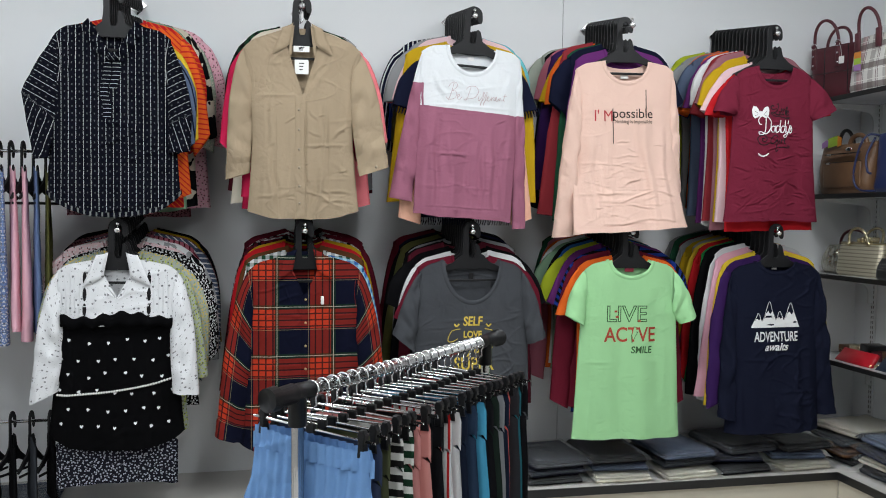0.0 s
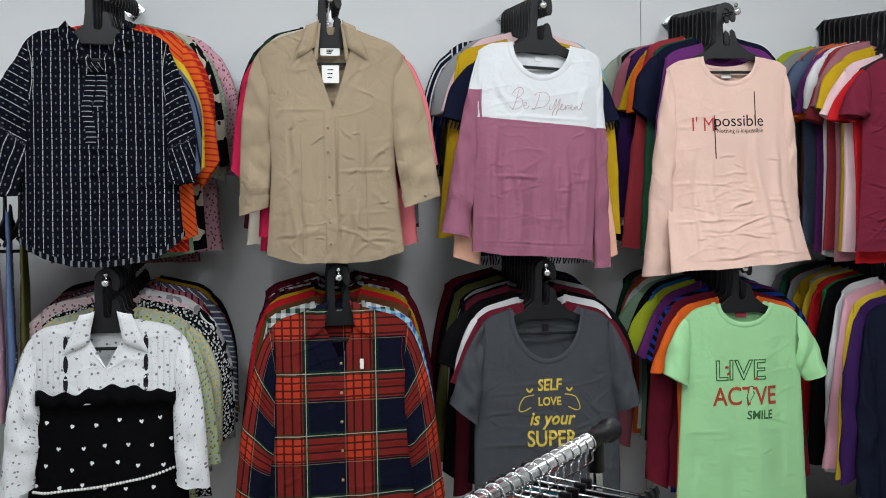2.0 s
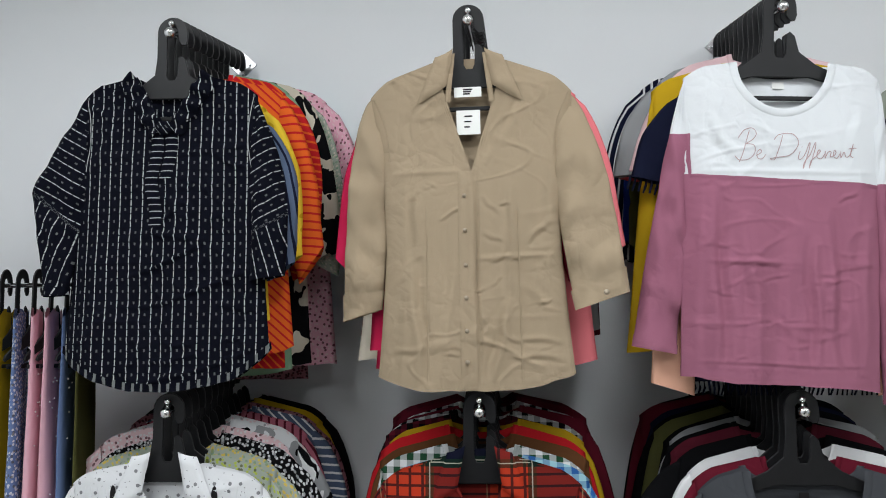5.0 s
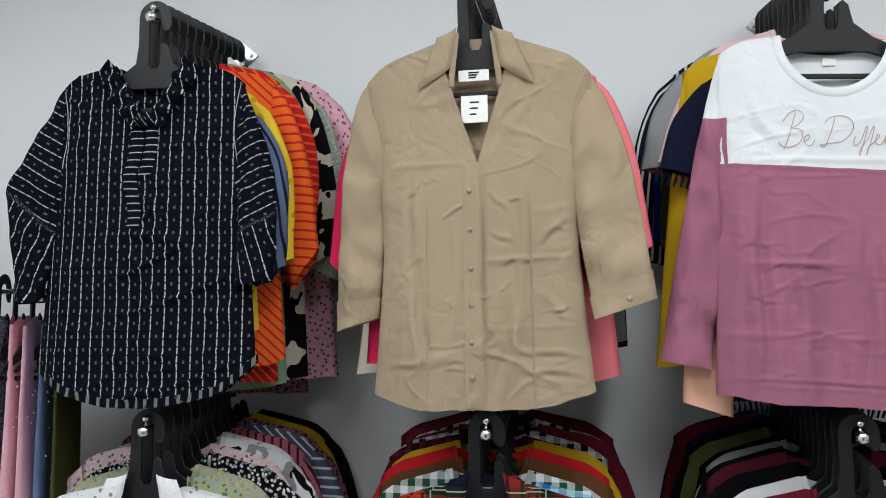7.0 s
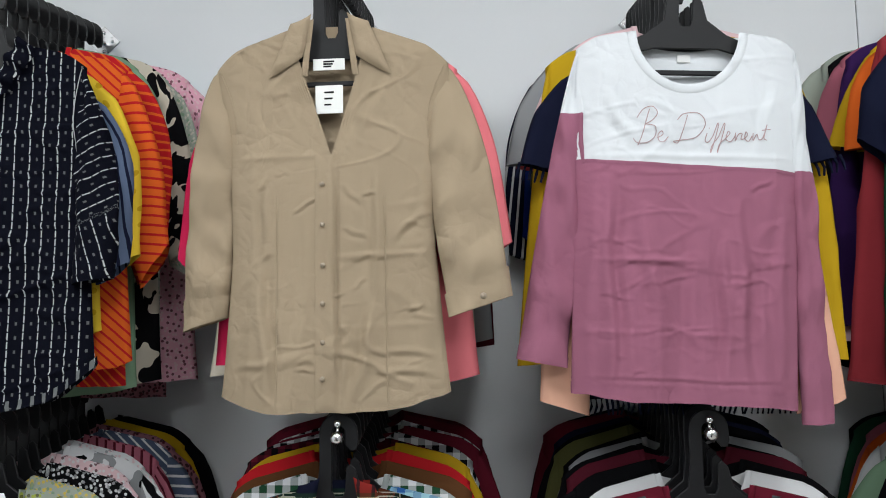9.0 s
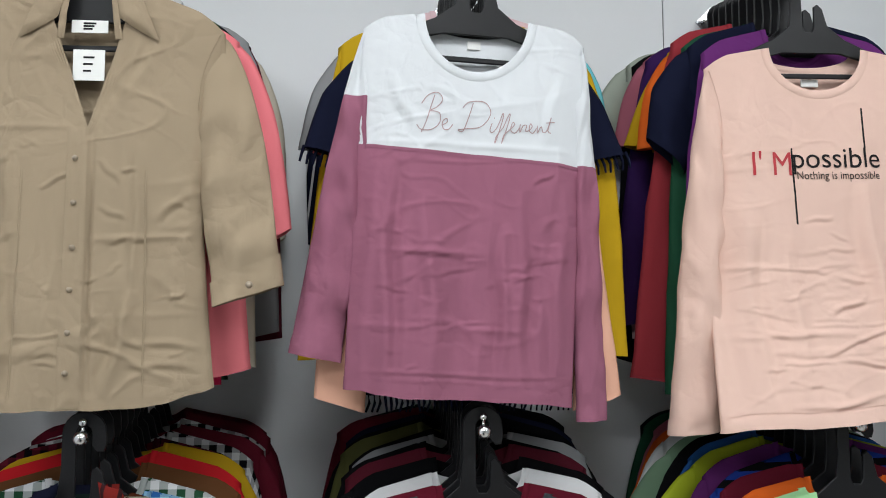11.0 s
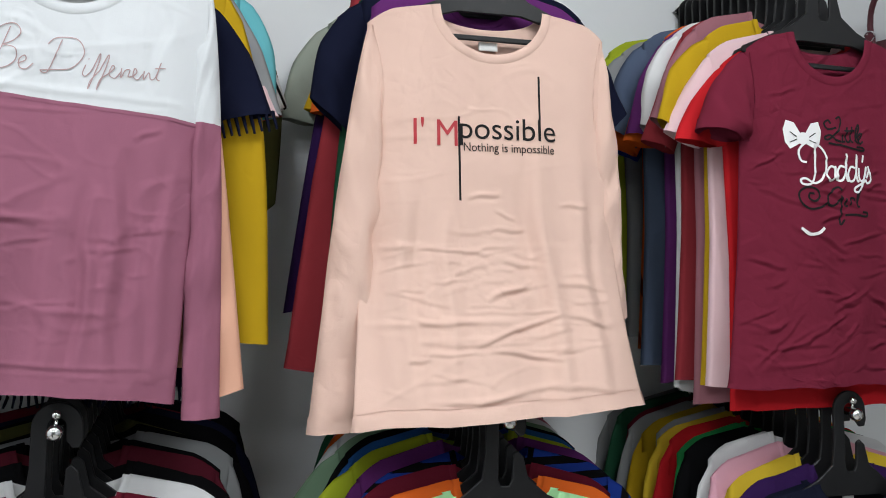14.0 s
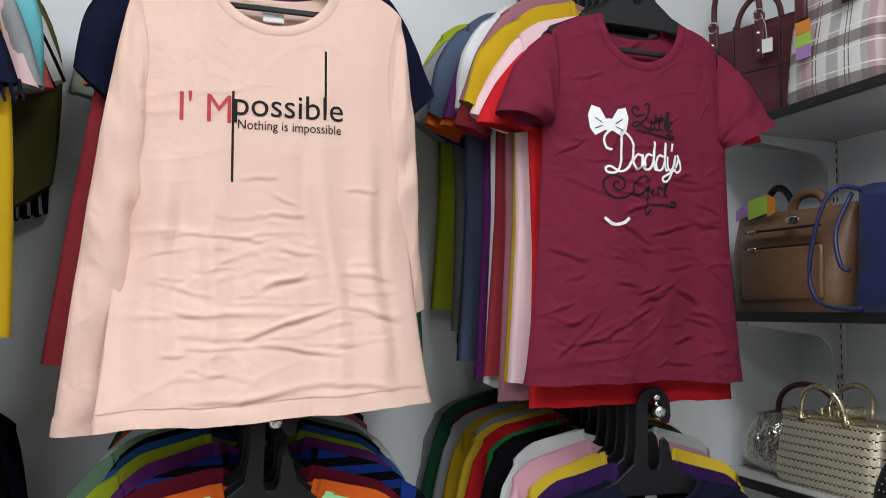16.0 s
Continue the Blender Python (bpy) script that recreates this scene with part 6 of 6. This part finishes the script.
m3, t3, b3 = nodes_of("gold_weave", 0.3, 0.55)
co = t3.nodes.new("ShaderNodeTexCoord")
sp = t3.nodes.new("ShaderNodeSeparateXYZ")
link(t3, co.outputs["Object"], sp.inputs[0])
row = mth(t3, "FLOOR", mth(t3, "DIVIDE", mth(t3, "ADD", sp.outputs[2], 5.0), 0.0085))
off = mth(t3, "MULTIPLY", mth(t3, "FRACT", mth(t3, "MULTIPLY", row, 0.5)), 0.012)
hole = mth(t3, "MULTIPLY", band(t3, mth(t3, "ADD", sp.outputs[0], off), 0.0125, 0.0, 0.0058), band(t3, sp.outputs[2], 0.017, 0.003, 0.0052))
link(t3, mixc(t3, hole, mixc(t3, noise_tex(t3, co.outputs["Object"], 160, 3), (0.42, 0.37, 0.26), (0.75, 0.70, 0.55)), (0.02, 0.018, 0.014)), b3.inputs["Base Color"])
bump(t3, b3, mth(t3, "SUBTRACT", noise_tex(t3, co.outputs["Object"], 260, 2), hole), 0.8, 0.003)
M_WEAVE = m3


def tag_card(parent, x, y, z, w, h, mats, tilt=0.0):
    """A printed paper tag in coloured bands."""
    for k, mt in enumerate(mats):
        z0 = z + h * k / len(mats)
        bm = box(bmesh.new(), x - w / 2, x + w / 2, y - 0.0012, y + 0.0012, z0, z0 + h / len(mats) - 0.0005)
        bmesh.ops.rotate(bm, verts=bm.verts, cent=(x, y, z), matrix=Matrix.Rotation(radians(tilt), 3, "Y"))
        part("price_tag", bm, mt, parent, "printed paper tag", smooth=False)


z1, z2, z3, z4 = (z + 0.0005 for z in SHELVES)
# top shelf: burgundy tote, checked bag, grey bag
g = empty("tote_bag", bag_pose(3.470, z1, 20, 2.650), "burgundy leather tote bag with stitched panels on shelf", "bag")
part("body", bag_body(0.238, 0.265, 0.12, 1.18, 0.45, 2.0), M_BURG, g)
for q in (-0.045, 0.075):
    part("seam", box(bmesh.new(), q - 0.0012, q + 0.0012, -0.076, -0.070, 0.02, 0.25, 0.001), M_BLKL, g)
part("seam", box(bmesh.new(), -0.13, 0.13, -0.076, -0.071, 0.125, 0.1275), M_BLKL, g)
for q in (-0.10, 0.025):
    tb = part("handle_tab", box(bmesh.new(), q - 0.013, q + 0.013, -0.079, -0.069, 0.15, 0.27, 0.004), M_BURG, g)
    for zz in (0.17, 0.215):
        part("rivet", ball(bmesh.new(), (q, -0.080, zz), 0.0055, 10), M_CHROME, tb)
    part("ring", tube(bmesh.new(), [(q + 0.014 * math.cos(a * math.tau / 12), -0.078, 0.262 + 0.014 * math.sin(a * math.tau / 12)) for a in range(12)], 0.0022, 6, True), M_CHROME, g)
part("handle", arch(bmesh.new(), -0.10, 0.025, -0.07, 0.262, 0.115, 0.0075, 0.02), M_BURG, g, "rolled burgundy handle")
part("handle", arch(bmesh.new(), -0.10, 0.025, 0.03, 0.262, 0.10, 0.0075, -0.01), M_BURG, g, "rolled burgundy handle")
tag_card(g, 0.050, -0.086, 0.160, 0.026, 0.034, (M_TAG,))
part("tag_string", tube(bmesh.new(), [(0.050, -0.086, 0.194), (0.044, -0.082, 0.23), (0.032, -0.080, 0.262)], 0.0008, 5), M_TAG, g)

g = empty("checked_bag", bag_pose(3.215, z1, 3, 2.650), "white and brown checked handbag with leather trim on shelf", "bag")
part("body", bag_body(0.255, 0.26, 0.13, 0.93, 0.5, 5.0), M_CHECK, g)
for q in (-0.06, 0.065):
    part("handle_tab", box(bmesh.new(), q - 0.016, q + 0.016, -0.078, -0.066, 0.19, 0.275, 0.005), M_BURG, g, "burgundy leather tab")
part("handle", arch(bmesh.new(), -0.06, 0.065, -0.065, 0.262, 0.11, 0.0075, 0.02), M_BURG, g, "rolled burgundy handle")
tag_card(g, -0.045, -0.084, 0.10, 0.040, 0.085, (M_PURPLE, M_LIME, M_ORANGE))

g = empty("grey_bag", bag_pose(2.945, z1, -4, 2.66), "dark grey denim bag with gold chain on shelf", "bag")
part("body", bag_body(0.26, 0.27, 0.13, 0.95, 0.5, 8.0), cloth("bag_denim", (0.05, 0.055, 0.065), "denim", (0.09, 0.10, 0.12)), g)
part("zip", box(bmesh.new(), -0.09, -0.08, -0.078, -0.068, 0.05, 0.25, 0.002), M_BLKL, g)
for k in range(7):
    part("chain_link", tube(bmesh.new(), [(-0.05 + 0.008 * math.cos(a * math.tau / 8), -0.08, 0.255 - 0.012 * k + 0.008 * math.sin(a * math.tau / 8)) for a in range(8)], 0.002, 5, True), M_GOLDM, g)

# second shelf: black bag behind, brown satchel, blue tote
g = empty("black_bag", bag_pose(3.52, z2, 10, 2.76), "black patent bag with strap standing in the corner", "bag")
part("body", bag_body(0.15, 0.22, 0.10, 0.9, 0.6, 11.0), M_BLKL, g)
part("strap", arch(bmesh.new(), -0.05, 0.04, -0.03, 0.21, 0.11, 0.009, 0.01), M_BLKL, g)
g = empty("satchel", bag_pose(3.365, z2, 5, 2.652), "worn brown leather satchel with zip pockets on shelf", "bag")
part("body", bag_body(0.30, 0.240, 0.15, 1.12, 0.55, 14.0, bulge=0.018), M_BROWN, g)
part("pocket", box(bmesh.new(), -0.10, 0.13, -0.092, -0.080, 0.030, 0.150, 0.006), M_BROWN, g, "front zip pocket")
for zz in (0.150, 0.190):
    zp = part("zip", box(bmesh.new(), -0.09, 0.12, -0.092, -0.076, zz - 0.002, zz + 0.002, 0.001), M_BLKL, g, "dark zip line")
    part("zip_pull", box(bmesh.new(), -0.075, -0.05, -0.097, -0.092, zz - 0.008, zz + 0.001, 0.002), M_STEEL, zp)
badge = bmesh.new()
bmesh.ops.create_uvsphere(badge, u_segments=14, v_segments=8, radius=1.0, matrix=Matrix.LocRotScale((0.045, -0.080, 0.208), None, (0.021, 0.004, 0.0095)))
part("badge", badge, M_CHROME, g, "oval metal badge")
part("handle", arch(bmesh.new(), -0.03, 0.07, 0.0, 0.23, 0.05, 0.011, 0.0), M_BROWN, g)
for k, (mt, x0, x1) in enumerate(((M_PURPLE, -0.145, -0.105), (M_LIME, -0.105, -0.045), (M_ORANGE, -0.045, -0.02))):
    part("price_tag", plate(bmesh.new(), [(x0, 0.225), (x1, 0.235), (x1, 0.245 + 0.045 * (1 - abs(x1 + 0.065) / 0.09)), (x0, 0.245 + 0.045 * max(0, 1 - abs(x0 + 0.065) / 0.09))], -0.062, -0.060), mt, g, "printed paper tag", smooth=False)
g = empty("blue_tote", bag_pose(3.035, z2, -2, 2.650), "blue leather tote bag with thin shoulder strap on shelf", "bag")
part("body", bag_body(0.245, 0.265, 0.14, 1.12, 0.6, 17.0, sag=0.02), M_BLUEL, g)
part("strap", tube(bmesh.new(), smooth_line([(-0.115, -0.03, 0.255), (-0.135, -0.085, 0.262), (-0.155, -0.110, 0.22), (-0.178, -0.120, 0.13), (-0.18, -0.122, 0.06), (-0.15, -0.12, 0.018), (-0.09, -0.115, 0.008), (-0.05, -0.11, 0.008)]), 0.0048, 8), M_BLUEL, g, "blue leather strap")
part("strap", tube(bmesh.new(), smooth_line([(-0.125, -0.06, 0.25), (-0.14, -0.09, 0.17), (-0.12, -0.10, 0.10), (-0.10, -0.095, 0.085)]), 0.005, 8), M_BLUEL, g, "blue leather strap")
part("fastener", ball(bmesh.new(), (-0.02, -0.066, 0.225), 0.009, 12), M_GOLDM, g, "round gold fastener")

# third shelf: silver pouch, woven gold bags, black bag
g = empty("pouch_bag", bag_pose(3.475, z3, 8, 2.72), "crinkled silver foil pouch bag with brown strap on shelf", "bag")
part("body", bag_body(0.22, 0.155, 0.14, 0.62, 0.4, 21.0, sag=0.05, bulge=0.03), M_SILVER, g)
part("strap", arch(bmesh.new(), -0.05, 0.12, 0.0, 0.14, 0.075, 0.007, 0.0), M_BURG, g)
for yy, nm in ((3.285, "woven gold handbag with rope handles on shelf"), (2.985, "pale gold woven handbag on shelf")):
    g = empty("woven_handbag", bag_pose(yy, z3, 3 if yy > 3.1 else -3, 2.665), nm, "bag", "woven gold handbags")
    part("body", bag_body(0.275, 0.150, 0.12, 0.98, 0.6, 25.0 + yy, sag=0.004, bulge=0.006), M_WEAVE, g)
    part("top_flap", box(bmesh.new(), -0.13, 0.13, -0.035, 0.035, 0.148, 0.160, 0.005), M_GOLDL, g)
    for sgy in (-0.04, 0.035):
        hd = part("handle", arch(bmesh.new(), -0.065, 0.055, sgy, 0.150, 0.075, 0.0065, 0.01 if sgy < 0 else -0.03), M_GOLDL, g, "gold rope handle")
        for q in (-0.065, 0.055):
            part("ring", tube(bmesh.new(), [(q + 0.009 * math.cos(a * math.tau / 10), sgy, 0.150 + 0.009 * math.sin(a * math.tau / 10)) for a in range(10)], 0.0025, 6, True), M_GOLDM, hd)
    for k in range(4):
        part("bow_fold", box(bmesh.new(), -0.03 + 0.022 * k, -0.016 + 0.022 * k, -0.03, 0.03, 0.160, 0.178 + 0.006 * (k % 2), 0.005), M_GOLDL, g)
g = empty("black_purse", bag_pose(3.02, z3, -6, 2.592), "small black studded purse on shelf", "bag")
part("body", bag_body(0.20, 0.095, 0.05, 0.8, 0.5, 31.0), M_BLKL, g)
for k in range(18):
    part("stud", ball(bmesh.new(), (-0.07 + 0.012 * (k % 6) + 0.005 * (k // 6), -0.030 + 0.003 * (k // 6), 0.045 + 0.012 * (k // 6)), 0.0022, 6), M_CHROME, g)

# lowest shelf: wallets and clutches
for k, (yy, mt, w, h, lab) in enumerate(((3.27, M_REDL, 0.24, 0.075, "bright red leather clutch with gold edge on shelf"), (3.02, M_DARKB, 0.20, 0.085, "dark blue clutch with round pink badge on shelf"))):
    g = empty("clutch", bag_pose(yy, z4, 0, 2.625), lab, "wallet", "wallets on the shelf")
    bm = plate(bmesh.new(), [(-w / 2, 0.0), (w / 2, 0.0), (w / 2 - 0.008, h), (-w / 2 + 0.012, h)], -0.035, -0.012, 0.005)
    bmesh.ops.rotate(bm, verts=bm.verts, cent=(0, -0.03, 0), matrix=Matrix.Rotation(radians(-38), 3, "X"))
    part("flap", bm, mt, g)
    part("edge", box(bmesh.new(), w / 2 - 0.006, w / 2 - 0.002, -0.034, 0.02, 0.004, 0.012), M_GOLDM, g)
    if k:
        bm = bmesh.new()
        bmesh.ops.create_uvsphere(bm, u_segments=14, v_segments=8, radius=1.0, matrix=Matrix.LocRotScale((0.0, -0.016, 0.05), Euler((radians(-38), 0, 0)), (0.026, 0.006, 0.026)))
        part("badge", bm, plain("badge_pink", (0.6, 0.3, 0.36), 0.5), g)
for k in range(9):
    rnd = random.Random(60 + k)
    mt = (M_BROWN, M_GOLDL, M_BLKL, M_BURG, M_BROWN, M_GOLDL, M_BLKL, M_BURG, M_BROWN)[k]
    g = empty("wallet", pose(2.79, 3.52 - 0.075 * k, z4, rnd.uniform(-4, 4), 0, rnd.uniform(-10, 10)), "flat long wallet lying among others on shelf", "wallet", "wallets on the shelf")
    part("cover", box(bmesh.new(), -0.05, 0.05, -0.036, 0.036, 0.002, 0.045 + 0.012 * (k % 3), 0.006), mt, g)
    part("zip", box(bmesh.new(), -0.052, -0.0495, -0.03, 0.03, 0.020, 0.024), M_GOLDM, g)

# ---- packed clothes on the ledge ----
pm, pt, pb = nodes_of("clear_film", 0.12)
pb.inputs["Base Color"].default_value = (0.9, 0.92, 0.95, 1)
pb.inputs["Transmission Weight"].default_value = 0.95
pb.inputs["IOR"].default_value = 1.15
pc = pt.nodes.new("ShaderNodeTexCoord")
bump(pt, pb, noise_tex(pt, pc.outputs["Object"], 30, 4), 0.8, 0.006)
PACK = [("slate", 0), ("black", 0), ("navy", 0), ("charcoal", 0), ("cream", 1), ("slate", 0), ("black", 0), ("blue", 0), ("charcoal", 0)]


def pack(x, y, z, yaw, col, thick, k):
    g = empty("folded_jeans", pose(x, y, z, 0, 0, yaw), f"folded {WORD.get(col, col)} jeans in clear film on the ledge", "jeans", "folded packs on the ledge")
    mat = cloth("folded_" + col, C[col], "denim", tuple(min(1, v * 1.8) for v in C[col]))
    for q in range(2):
        bm = box(bmesh.new(), -0.125, 0.125 - 0.008 * q, -0.155, 0.155 - 0.01 * q, thick * q / 2 + 0.001, thick * (q + 1) / 2 - 0.001, 0.006)
        bmesh.ops.subdivide_edges(bm, edges=[e for e in bm.edges if e.calc_length() > 0.1], cuts=5, use_grid_fill=True)
        for v in bm.verts:
            v.co.z += 0.004 * noise.noise((v.co.x * 14 + k, v.co.y * 14, q))
            v.co.z = max(v.co.z, 0.0)
        lay = bm.loops.layers.uv.new("cloth")
        for f in bm.faces:
            for l in f.loops:
                l[lay].uv = (l.vert.co.x, l.vert.co.y)
        part("fold", bm, mat, g)
    film = bmesh.new()
    bmesh.ops.create_grid(film, x_segments=16, y_segments=16, size=0.5)
    for v in film.verts:
        r = max(abs(v.co.x), abs(v.co.y)) * 2
        v.co = (v.co.x * 0.29, v.co.y * 0.35, (thick + 0.006 + 0.004 * noise.noise((v.co.x * 9 + k, v.co.y * 9, 1))) if r < 0.93 else 0.002 + 0.5 * thick)
    part("film", film, pm, g, "clear plastic film")


rnd = random.Random(77)
k = 0
for x in (-1.0, 1.12, 1.42, 1.72, 2.02, 2.32):
    z = LEDGE_Z + 0.001
    for q in range(3 if x > 1 else 1):
        th = rnd.uniform(0.026, 0.036)
        pack(x + rnd.uniform(-0.02, 0.02), 3.345 + rnd.uniform(-0.03, 0.03), z, rnd.uniform(-9, 9), PACK[k % 9][0] if not (x == 1.72 and q == 0) else "cream", th, k)
        z += th + 0.012
        k += 1
for y in (3.32, 3.0, 2.66, 2.32):
    z = LEDGE_Z + 0.001
    for q in range(4):
        th = rnd.uniform(0.028, 0.038)
        pack(2.68 + rnd.uniform(-0.015, 0.015), y, z, 90 + rnd.uniform(-8, 8), ("charcoal", "slate", "cream", "blue", "navy")[(k + q) % 5] if y < 3.2 else ("black", "brown", "charcoal", "cream")[q], th, k)
        z += th + 0.012
        k += 1
